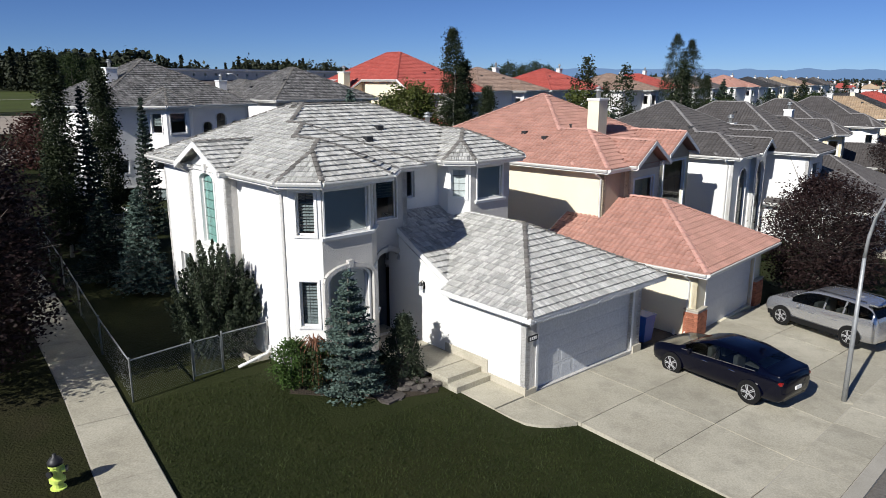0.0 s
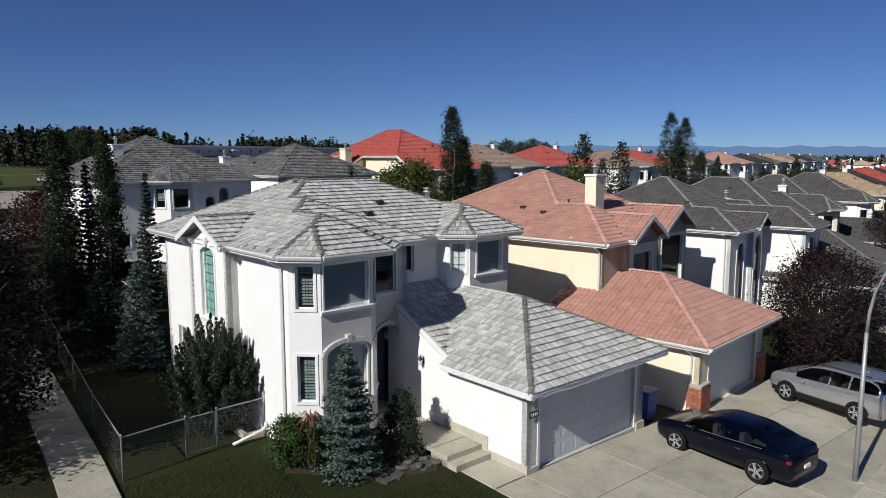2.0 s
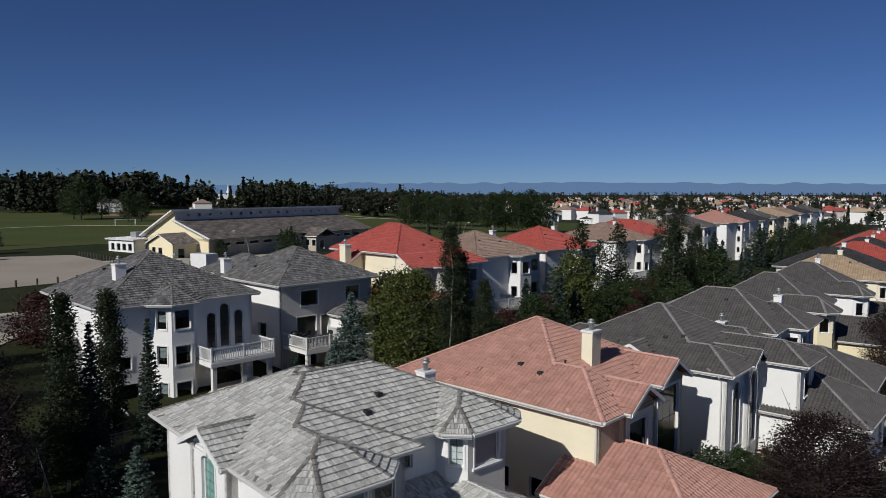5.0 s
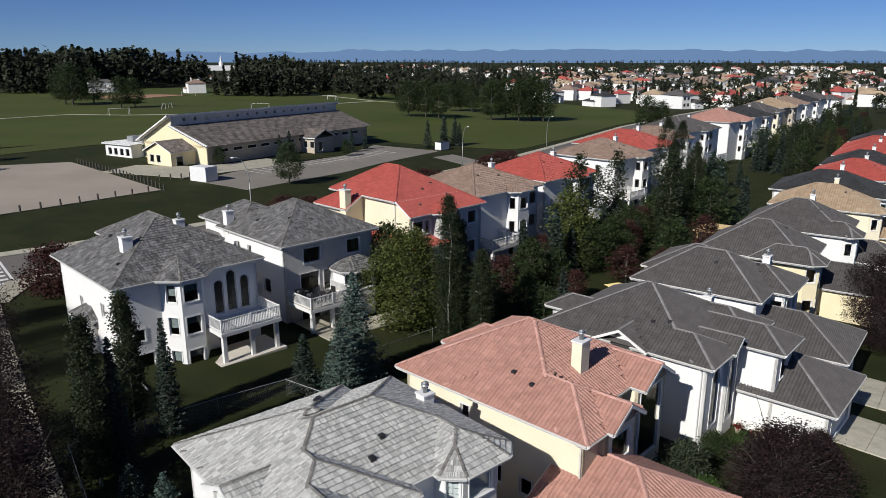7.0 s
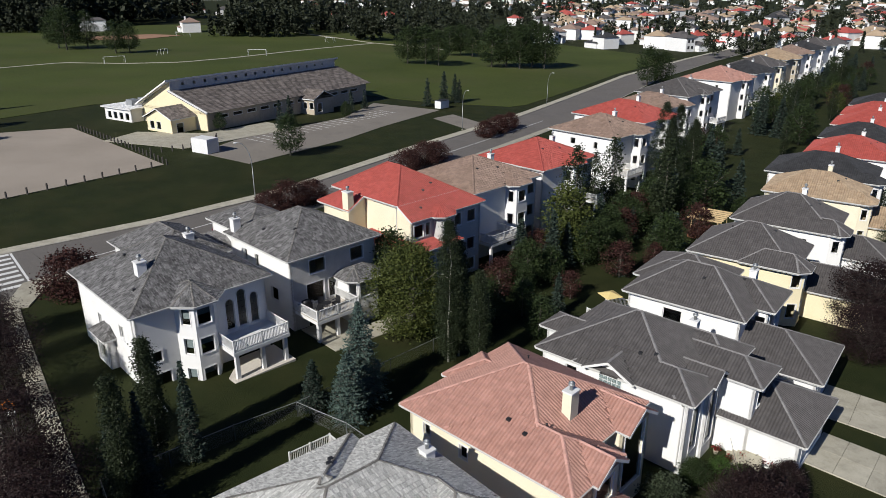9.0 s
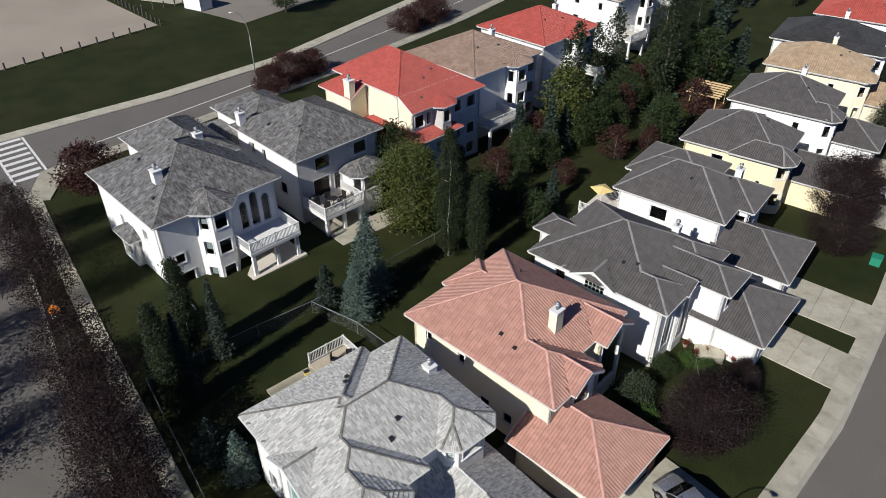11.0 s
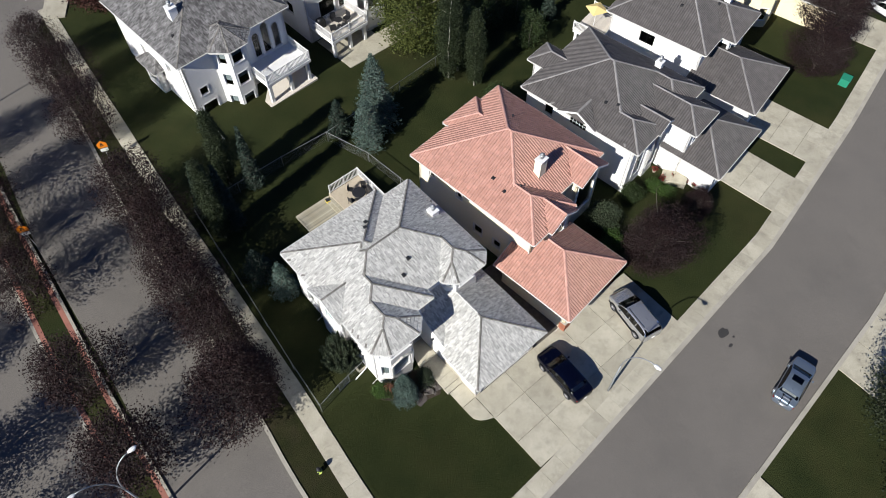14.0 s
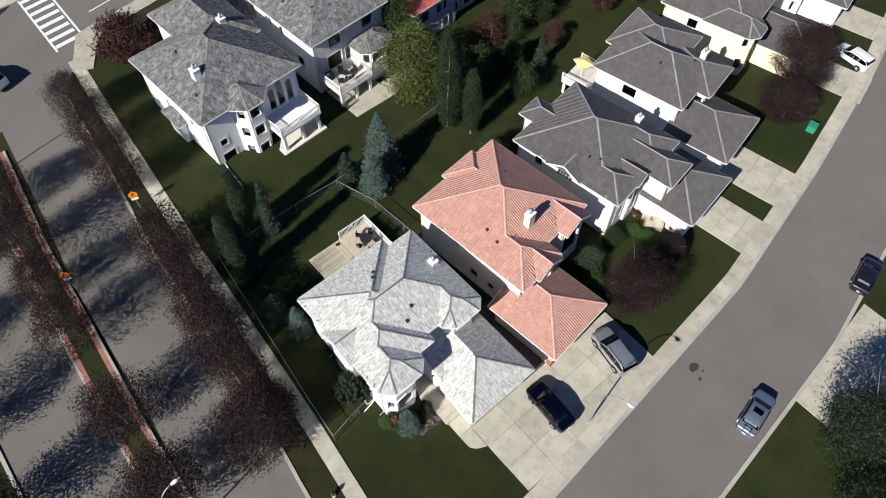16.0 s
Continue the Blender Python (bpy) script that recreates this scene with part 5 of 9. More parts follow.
def red_neighbour():
    E, s = 5.5, 0.52
    wings = [
        Wing(rect(25.55, 16.6, 36.4, 27.8), E, s),
        Wing(rect(25.555, 14.95, 30.7, 24.0), E, s),
        Wing(rect(29.95, 22.0, 34.0, 28.3), E + 0.02, s),
        Wing(rect(27.3, 14.55, 30.35, 19.0), E + 0.03, 0.62, (0, 2)),
        Wing(rect(32.4, 15.6, 35.7, 20.5), E + 0.03, 0.62, (0, 2)),
    ]
    out = [(26.0, 15.4), (27.4, 15.4), (27.4, 15.0), (30.25, 15.0), (30.25, 17.05), (32.5, 17.05), (32.5, 16.1), (35.6, 16.1), (35.6, 17.05), (35.95, 17.05), (35.95, 27.35), (33.5, 27.35), (33.5, 27.85), (30.4, 27.85), (30.4, 27.35), (26.0, 27.35)]
    W = [dict(edge=2, a=0.5, b=3.4, w=1.75, h=1.45, cols=2, rows=1, sill=False), dict(edge=6, a=0.35, b=0.9, w=2.3, h=4.2, cols=3, rows=5, sill=False),
         dict(edge=15, a=4.2, b=3.7, w=0.6, h=0.9, cols=2, rows=1, sill=False), dict(edge=15, a=6.2, b=0.9, w=0.9, h=1.1, cols=2, rows=1, sill=False), dict(edge=15, a=8.3, b=0.9, w=0.75, h=1.0, cols=2, rows=1, sill=False),
         dict(edge=15, a=1.2, b=3.9, w=0.55, h=0.8, cols=1, sill=False), dict(edge=4, a=0.6, b=0.2, w=1.0, h=2.2, sill=False), dict(edge=3, a=0.5, b=3.6, w=0.9, h=1.2, sill=False)]
    G = 2.35
    gar = [Wing(rect(23.95, 9.8, 31.2, 17.2), G, 0.5, (2,)), ]
    gol = [(24.4, 10.3), (30.75, 10.3), (30.75, 16.6), (24.4, 16.6)]
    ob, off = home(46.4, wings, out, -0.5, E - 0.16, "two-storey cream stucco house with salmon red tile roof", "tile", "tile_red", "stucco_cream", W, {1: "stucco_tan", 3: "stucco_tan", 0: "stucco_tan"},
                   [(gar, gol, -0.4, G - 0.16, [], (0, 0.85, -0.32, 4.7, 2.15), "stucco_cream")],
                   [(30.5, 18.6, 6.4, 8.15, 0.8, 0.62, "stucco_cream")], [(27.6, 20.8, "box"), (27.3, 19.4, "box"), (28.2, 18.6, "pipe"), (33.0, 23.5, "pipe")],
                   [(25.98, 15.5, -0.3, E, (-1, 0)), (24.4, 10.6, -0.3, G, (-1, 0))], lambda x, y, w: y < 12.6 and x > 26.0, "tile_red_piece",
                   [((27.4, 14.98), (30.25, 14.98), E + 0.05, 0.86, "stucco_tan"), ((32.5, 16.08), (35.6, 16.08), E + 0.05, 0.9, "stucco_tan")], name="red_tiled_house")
    brick_pier(ob, off, 24.3, 10.15, 25.1, 10.7, -0.4, 0.75)
    brick_pier(ob, off, 30.1, 10.15, 30.85, 10.7, -0.4, 0.75)


red_neighbour()


def charcoal_neighbour():
    E, s = 5.0, 0.52
    wings = [
        Wing(rect(39.15, 14.4, 49.6, 25.2), E, s),
        Wing(rect(39.145, 13.15, 43.3, 22.0), E, s),
        Wing(rect(44.1, 10.6, 47.9, 20.0), E, s),
        Wing(rect(45.0, 13.0, 49.605, 22.0), E, s),
        Wing(rect(42.3, 22.0, 45.2, 26.9), E, s),
        Wing(rect(38.9, 17.3, 43.0, 21.1), E - 0.02, 0.52, (1, 3)),
        Wing(rect(42.2, 12.9, 44.6, 17.0), E + 0.02, 0.6, (0, 2)),
    ]
    out = [(39.55, 13.6), (42.3, 13.6), (42.3, 13.3), (44.0, 13.3), (44.0, 14.8), (44.5, 14.8), (44.5, 11.05), (47.5, 11.05), (47.5, 13.5), (49.2, 13.5), (49.2, 24.8), (44.8, 24.8), (44.8, 26.5), (42.7, 26.5), (42.7, 24.8), (39.55, 24.8)]
    W = [dict(edge=0, a=1.0, b=0.4, w=1.2, h=3.8, arch=0.6, cols=2, rows=6, sill=False), dict(edge=2, a=0.25, b=0.2, w=1.2, h=4.3, arch=0.6, cols=2, rows=6, sill=False),
         dict(edge=15, a=2.0, b=3.2, w=0.9, h=1.1, cols=2, sill=False), dict(edge=6, a=0.8, b=2.9, w=1.4, h=1.4, cols=2, rows=2), dict(edge=15, a=4.7, b=5.2, w=0.01, h=0.01, void=True)]
    G = 1.95
    gar = [Wing(rect(44.1, 7.35, 51.7, 13.2), G, 0.5, (2,))]
    gol = [(44.53, 7.8), (51.3, 7.8), (51.3, 13.3), (44.53, 13.3)]
    ob, off = home(48.5, wings, out, -0.9, E - 0.16, "two-storey white stucco house with charcoal tile roof and arched bay", "tile", "tile_grey", "stucco_white", W[:4], {},
                   [(gar, gol, -0.9, G - 0.16, [], (0, 1.0, -0.75, 4.9, 2.15), "stucco_white")],
                   [(48.6, 17.2, 5.0, 6.2, 0.6, 0.6, "stucco_white")], [(41.3, 18.0, "box"), (41.6, 17.0, "box"), (47.0, 22.0, "box")],
                   [(39.52, 13.9, -1.0, E, (-1, 0))], gable_walls=[((39.5, 21.0), (39.5, 17.4), E, 0.93, "stucco_white"), ((42.3, 13.28), (44.4, 13.28), E + 0.04, 0.6, "trim")], name="charcoal_tiled_house")
    sp = Soup()
    for k in range(5):
        for j in range(3):
            sp.box(39.36 - off[0], 18.35 + k * 0.34 - off[1], 4.0 + j * 0.34 - off[2], 39.38 - off[0], 18.63 + k * 0.34 - off[1], 4.28 + j * 0.34 - off[2])
    sp.done("glass_blocks", "glass", ob, kind="stuff")


charcoal_neighbour()


def fourth_house():
    E = 4.9
    wings = [Wing(rect(54.25, 12.1, 62.3, 22.5), E, 0.62), Wing(rect(58.4, 15.5, 65.4, 23.3), E, 0.5), Wing(rect(57.5, 10.7, 63.0, 17.0), E - 0.01, 0.5)]
    out = [(54.7, 12.5), (57.9, 12.5), (57.9, 11.2), (62.6, 11.2), (62.6, 15.9), (65.0, 15.9), (65.0, 22.9), (58.8, 22.9), (58.8, 22.1), (54.7, 22.1)]
    G = 1.9
    gar = [Wing(rect(53.5, 5.8, 61.3, 13.0), G, 0.48, (2,))]
    ob, off = home(51.6, wings, out, -1.3, E - 0.16, "two-storey white house with charcoal tile roof and rear deck", "tile", "tile_grey", "stucco_white",
                   [dict(edge=9, a=3.2, b=2.8, w=1.6, h=1.3, cols=2, sill=False), dict(edge=1, a=0.2, b=2.6, w=0.9, h=1.5, cols=2, rows=3, sill=False), dict(edge=2, a=0.6, b=2.6, w=1.6, h=1.5, cols=2, rows=3), dict(edge=2, a=2.7, b=2.6, w=1.3, h=1.5, cols=2, rows=3)], {},
                   [(gar, [(53.95, 6.25), (60.85, 6.25), (60.85, 12.5), (53.95, 12.5)], -1.3, G - 0.16, [], (0, 1.0, -1.15, 4.9, 2.15), "stucco_white")],
                   [(61.2, 13.6, 5.6, 6.75, 0.7, 0.6, "stucco_white")], [(57.0, 16.5, "box"), (60.0, 14.0, "box")], name="charcoal_tiled_house")
    d = deck(ob, off, 54.0, 22.1, 58.0, 25.6, 1.3, -1.3, posts=((54.3, 25.3), (57.7, 25.3)))
    return ob


fourth_house()


def fifth_house():
    E = 4.5
    wings = [Wing(rect(69.4, 8.8, 78.4, 19.1), E, 0.62), Wing(bay(69.2, 7.6, 73.0, 14.0, 0.9), E, 0.6)]
    out = [(69.85, 9.2), (70.5, 8.1), (72.2, 8.1), (72.9, 9.2), (78.0, 9.2), (78.0, 18.7), (69.85, 18.7)]
    G = 1.5
    gar = [Wing(rect(73.0, 1.9, 80.4, 10.0), G, 0.48, (2,))]
    home(54.0, wings, out, -1.6, E - 0.16, "two-storey pale yellow house with charcoal tile roof", "tile", "tile_grey", "stucco_yellow",
         [dict(edge=0, a=0.15, b=2.6, w=0.85, h=1.3, cols=3, rows=2, sill=False), dict(edge=0, a=0.15, b=-0.6, w=0.85, h=1.5, cols=3, rows=3, sill=False), dict(edge=1, a=0.2, b=2.6, w=1.3, h=1.3, cols=3, rows=2, sill=False), dict(edge=1, a=0.2, b=-0.6, w=1.3, h=1.5, cols=3, rows=3, sill=False), dict(edge=6, a=3.0, b=2.4, w=1.2, h=1.2, cols=2)], {},
         [(gar, [(73.4, 2.4), (80.0, 2.4), (80.0, 9.5), (73.4, 9.5)], -1.6, G - 0.16, [], (0, 0.9, -1.5, 4.9, 2.15), "stucco_yellow")],
         (), [(74.5, 12.0, "box"), (73.0, 15.8, "pipe")], name="charcoal_tiled_house")


fifth_house()


def row_house(ang, u0, v0, u1, v1, E, zf, label, roof, wall, slope=0.5, bayu=None, garage=None, chim=True, deck_z=None, style="coarse", name="house", facing=-1):
    """A plainer house further along a row, with a projecting bay, windows on the long sides and a garage or deck."""
    wings = [Wing(rect(u0, v0, u1, v1), E, slope)]
    w = u1 - u0
    b0 = u0 + 0.02 if bayu is None else bayu
    wings.append(Wing(bay(b0, v0 - 1.3, b0 + 4.0, v0 + 5.0, 0.8), E - 0.02, slope))
    a, b = 0.42, 0.42
    out = [(u0 + a, v0 + b), (b0 + 0.45, v0 + b), (b0 + 1.0, v0 - 0.85), (b0 + 3.0, v0 - 0.85), (b0 + 3.55, v0 + b), (u1 - a, v0 + b), (u1 - a, v1 - b), (u0 + a, v1 - b)]
    if out[1][0] - out[0][0] < 0.1:
        out[0] = (u0 + a, v0 + b + 0.002)
        out[1] = (u0 + a + 0.05, v0 + b)
    W = []
    zs = [E - 2.2]
    while zs[-1] - 2.75 > zf + 0.2:
        zs.append(zs[-1] - 2.75)
    for z in zs:
        W += [dict(edge=2, a=0.35, b=z, w=1.3, h=1.35, cols=2, sill=False), dict(edge=3, a=0.3, b=z, w=0.7, h=1.35, cols=1, sill=False), dict(edge=1, a=0.3, b=z, w=0.7, h=1.35, cols=1, sill=False)]
        span = out[5][0] - out[4][0]
        if span > 2.6:
            W.append(dict(edge=4, a=span * 0.3, b=z, w=1.5, h=1.4, cols=2, sill=False))
        W += [dict(edge=7, a=(v1 - v0) * 0.3, b=z + 0.2, w=0.9, h=1.0, cols=2, sill=False)]
    W.append(dict(edge=7, a=(v1 - v0) * 0.65, b=zs[0], w=0.7, h=1.1, cols=2, sill=False))
    extra = []
    if garage:
        g0, g1, gv, gz = garage
        extra = [([Wing(rect(g0, gv, g1, v0 + 1.5), gz, 0.48, (2,))], [(g0 + 0.42, gv + 0.45), (g1 - 0.42, gv + 0.45), (g1 - 0.42, v0 + 1.0), (g0 + 0.42, v0 + 1.0)], zf, gz - 0.16, [], (0, 0.9, zf + 0.05, min(4.9, g1 - g0 - 2.2), 2.1), wall)]
    ob, off = home(ang, wings, out, zf, E - 0.16, label, style, roof, wall, W, {}, extra, [(u0 + w * 0.68, v0 + (v1 - v0) * 0.42, E + 1.2, E + (v1 - v0) * 0.42 * slope + 0.35, 0.65, 0.55, wall)] if chim else (), [(u0 + w * 0.35, v0 + (v1 - v0) * 0.3, "box"), (u0 + w * 0.6, v0 + (v1 - v0) * 0.25, "box")], name=name)
    if deck_z is not None:
        d0 = b0 + 4.1 if b0 + 4.1 < u1 - 2.5 else u0 + 0.2
        deck(ob, off, d0, v0 - 2.6, min(d0 + 4.4, u1 - 0.2), v0 + b, deck_z, zf, posts=((d0 + 0.3, v0 - 2.3), (min(d0 + 4.1, u1 - 0.5), v0 - 2.3)))
    return ob, off


row_house(54.0, 83.0, 7.4, 92.6, 18.4, 4.5, -1.7, "two-storey white house with charcoal tile roof and stone chimney", "tile_grey", "stucco_white", 0.58, garage=(85.2, 92.4, 1.6, 1.5), style="tile", name="charcoal_tiled_house")
row_house(55.0, 97.6, 4.6, 107.0, 16.5, 4.6, -1.7, "two-storey house with tan tile roof", "tile_tan", "stucco_cream", 0.52, garage=(99.0, 106.5, -1.5, 1.5), name="tan_tiled_house")
for u0, u1, roof, lab, nm in ((108.6, 119.6, "tile_black", "two-storey white house with black shingle roof", "black_roofed_house"), (124.6, 135.6, "tile_bright", "two-storey white house with bright red tile roof", "red_tiled_house"), (139.0, 149.5, "tile_black", "two-storey white house with black shingle roof", "black_roofed_house"), (153.8, 164.4, "tile_bright", "two-storey white house with bright red tile roof", "red_tiled_house"), (167.6, 178.0, "tile_bright", "two-storey white house with bright red tile roof", "red_tiled_house"), (182.0, 192.5, "tile_black", "two-storey white house with black shingle roof", "black_roofed_house")):
    row_house(55.0, u0, 4.4 if u0 < 120 else 3.2, u1, 18.4 if u0 < 120 else 15.8, 4.7, -1.9, lab, roof, "stucco_white", 0.46, name=nm)


# ---- the row across the back gardens, with walk-out basements ----
def balcony_house():
    E, s = 7.45, 0.54
    wings = [Wing(rect(15.95, 48.3, 27.75, 61.0), E, s), Wing(bay(19.0, 46.85, 23.3, 51.5, 1.25), E + 0.01, 0.52), Wing(rect(20.9, 55.0, 27.9, 65.3), E + 0.3, s)]
    out = [(16.4, 48.75), (19.45, 48.75), (20.35, 47.3), (21.95, 47.3), (22.85, 48.75), (27.3, 48.75), (27.3, 60.55), (27.5, 60.55), (27.5, 64.9), (21.3, 64.9), (21.3, 60.55), (16.4, 60.55)]
    W = [dict(edge=0, a=0.7, b=0.7, w=1.5, h=1.3, cols=2, sill=False), dict(edge=0, a=0.9, b=3.0, w=0.8, h=0.9, cols=1, sill=False)]
    for z in (0.5, 3.1, 5.6):
        W += [dict(edge=1, a=0.5, b=z, w=0.8, h=1.35, cols=1, sill=False, blind=0.6), dict(edge=2, a=0.25, b=z, w=1.1, h=1.35, cols=1, sill=False, blind=0.4)]
    W += [dict(edge=4, a=0.75, b=3.55, w=0.75, h=2.7, arch=0.37, cols=2, rows=5, sill=False), dict(edge=4, a=1.8, b=3.55, w=0.8, h=3.3, arch=0.4, cols=2, rows=6, sill=False), dict(edge=4, a=2.95, b=3.55, w=0.75, h=2.7, arch=0.37, cols=2, rows=5, sill=False), dict(edge=4, a=1.0, b=0.3, w=2.6, h=2.0, cols=2, sill=False),
          dict(edge=11, a=4.0, b=3.6, w=0.6, h=1.4, cols=2, rows=3), dict(edge=11, a=6.0, b=1.2, w=0.8, h=1.2, cols=2, rows=3), dict(edge=11, a=8.5, b=4.4, w=0.7, h=1.1, cols=2)]
    ob, off = home(44.5, wings, out, 0.1, E - 0.16, "three-level white stucco house with shake roof, turret bay and balcony", "shake", "shake_dark", "stucco_white", W, {}, [], [(18.8, 52.4, 8.2, 9.92, 0.75, 0.75, "stucco_white"), (25.1, 57.3, 8.0, 9.45, 0.75, 0.65, "stucco_white")], [(19.2, 56.5, "box"), (17.6, 51.0, "box")], [(16.38, 49.2, 0.3, E, (-1, 0))], name="balcony_house")
    deck(ob, off, 22.3, 45.5, 27.3, 48.75, 3.25, 0.1, floor="trim", posts=((22.6, 45.8), (24.9, 45.8), (27.0, 45.8)))
    part("patio_slab", bevelled_box(22.0 - off[0], 45.3 - off[1], -0.3 - off[2], 27.6 - off[0], 48.75 - off[1], 0.78 - off[2], 0.02), "deck_light", ob)
    roof_parts(ob, off, [Wing(rect(15.4, 53.2, 16.6, 56.4), 3.9, 0.7, (1,))], "shake", "shake_dark", gutters=False)
    walls(ob, off, [(15.75, 53.5), (16.4, 53.5), (16.4, 56.1), (15.75, 56.1)], 0.9, 3.75, "stucco_white", [dict(edge=3, a=0.5, b=1.7, w=1.5, h=1.4, cols=3, rows=3, sill=False)])
    return ob


balcony_house()


def deck_house():
    E, s = 7.6, 0.5
    wings = [Wing(rect(30.0, 49.35, 40.45, 60.5), E, s), Wing(rect(31.0, 58.0, 37.5, 66.0), E - 0.05, s), Wing(bay(34.9, 46.9, 39.3, 50.4, 0.9), 4.75, 0.5), Wing(rect(28.6, 60.0, 36.0, 68.0), 4.9, s)]
    out = [(30.45, 49.8), (40.0, 49.8), (40.0, 60.05), (37.1, 60.05), (37.1, 65.6), (31.4, 65.6), (31.4, 60.05), (30.45, 60.05)]
    W = [dict(edge=0, a=2.0, b=5.6, w=1.7, h=1.3, cols=2, sill=False), dict(edge=0, a=6.6, b=5.6, w=1.5, h=1.3, cols=2, sill=False), dict(edge=0, a=1.6, b=2.75, w=1.9, h=1.95, cols=2, sill=False), dict(edge=0, a=4.0, b=2.75, w=0.8, h=1.9, sill=False), dict(edge=0, a=1.6, b=0.2, w=1.9, h=1.95, cols=2, sill=False),
         dict(edge=7, a=2.4, b=5.4, w=0.6, h=1.2, sill=False), dict(edge=7, a=4.4, b=5.4, w=0.6, h=1.2, sill=False), dict(edge=7, a=6.8, b=2.8, w=1.2, h=1.3, cols=2, sill=False), dict(edge=1, a=3.0, b=5.4, w=1.2, h=1.2, cols=2, sill=False)]
    ob, off = home(44.5, wings, out, -0.1, E - 0.16, "three-level white stucco house with shake roof and garden deck", "shake", "shake_dark", "stucco_white", W, {0: "stucco_grey"}, [], [(30.7, 59.3, 7.0, 9.05, 0.75, 0.7, "stucco_white")], [(33.0, 52.5, "box"), (31.8, 56.0, "box")], name="deck_house")
    walls(ob, off, [(35.3, 49.75), (35.3, 48.1), (36.0, 47.35), (38.2, 47.35), (38.9, 48.1), (38.9, 49.75)], 0.0, 4.6, "stucco_white", [dict(edge=2, a=0.2, b=2.9, w=1.8, h=1.5, cols=2, sill=False), dict(edge=3, a=0.15, b=2.9, w=0.75, h=1.5, sill=False), dict(edge=1, a=0.15, b=2.9, w=0.7, h=1.5, sill=False)])
    deck(ob, off, 30.7, 46.4, 35.2, 49.8, 2.65, -0.1, posts=((31.0, 46.7), (33.0, 46.7), (34.9, 46.7)))
    return ob


deck_house()


def red_garden_house():
    """Cream house whose roof runs lower over its front and over one side."""
    zr, z0, s = 9.2, 7.94, 0.6
    wings = [Wing(rect(44.1, 51.1, 52.9, 62.0), zr, s), Wing(rect(44.1, 49.0, 55.0, 51.15), z0, s, (2, 3)), Wing(rect(42.0, 56.3, 44.15, 61.9), z0, s, (0, 1)), Wing(bay(47.0, 47.9, 50.0, 51.0, 0.75), z0 - 0.02, s)]
    out = [(44.5, 49.4), (47.4, 49.4), (47.85, 48.4), (49.15, 48.4), (49.6, 49.4), (54.6, 49.4), (54.6, 61.5), (42.5, 61.5), (42.5, 56.7), (44.5, 56.7)]
    W = []
    for z in (5.9, 2.7, 0.3):
        W += [dict(edge=0, a=0.35, b=z, w=1.3, h=1.35, cols=2, sill=False), dict(edge=0, a=1.95, b=z, w=0.6, h=1.35, sill=False), dict(edge=2, a=0.2, b=z, w=0.9, h=1.35, sill=False), dict(edge=4, a=1.0, b=z, w=1.0, h=1.35, sill=False), dict(edge=4, a=3.0, b=z, w=1.2, h=1.35, cols=2, sill=False)]
    # garden-facing walls grey instead of cream: their shade is painted in
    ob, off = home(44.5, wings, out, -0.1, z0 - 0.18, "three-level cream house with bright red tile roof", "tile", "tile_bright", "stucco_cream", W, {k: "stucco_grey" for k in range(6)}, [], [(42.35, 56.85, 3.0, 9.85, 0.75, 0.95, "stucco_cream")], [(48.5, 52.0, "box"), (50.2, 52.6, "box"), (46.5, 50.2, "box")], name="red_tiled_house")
    wall_slab(ob, off, (44.5, 56.7), (44.5, 49.4), z0 - 0.2, 9.0, [], "stucco_cream", 0.2, lambda a: 9.02 - 0.6 * max(0.0, a - 5.5))
    wall_slab(ob, off, (42.5, 56.72), (44.5, 56.72), z0 - 0.2, 9.0, [], "stucco_cream", 0.2, lambda a: z0 - 0.18 + 0.6 * a)
    downspout(ob, off, 44.48, 51.6, 5.4, zr, (-1, 0))
    roof_parts(ob, off, [Wing(rect(43.0, 48.0, 50.6, 57.2), 4.9, 0.45)], "tile", "tile_bright")
    # grey walls under the lower roof, shade included in the colour
    walls(ob, off, [(43.45, 48.45), (50.2, 48.45), (50.2, 49.3), (44.4, 49.3), (44.4, 56.8), (43.45, 56.8)], -0.6, 4.74, "stucco_grey", [dict(edge=0, a=0.8, b=2.6, w=1.6, h=1.4, cols=2, sill=False), dict(edge=0, a=3.6, b=2.6, w=1.6, h=1.4, cols=2, sill=False)])


red_garden_house()
row_house(44.5, 55.7, 51.3, 67.8, 63.0, 8.0, -0.2, "three-level white house with brown tile roof and corner bay", "tile_brown", "stucco_white", 0.43, bayu=61.2, deck_z=2.6, name="brown_tiled_house", style="large")
row_house(44.5, 69.7, 52.4, 81.6, 64.0, 7.95, -0.4, "three-level white house with bright red tile roof", "tile_bright", "stucco_white", 0.45, bayu=74.2, deck_z=2.6, name="red_tiled_house", style="large")

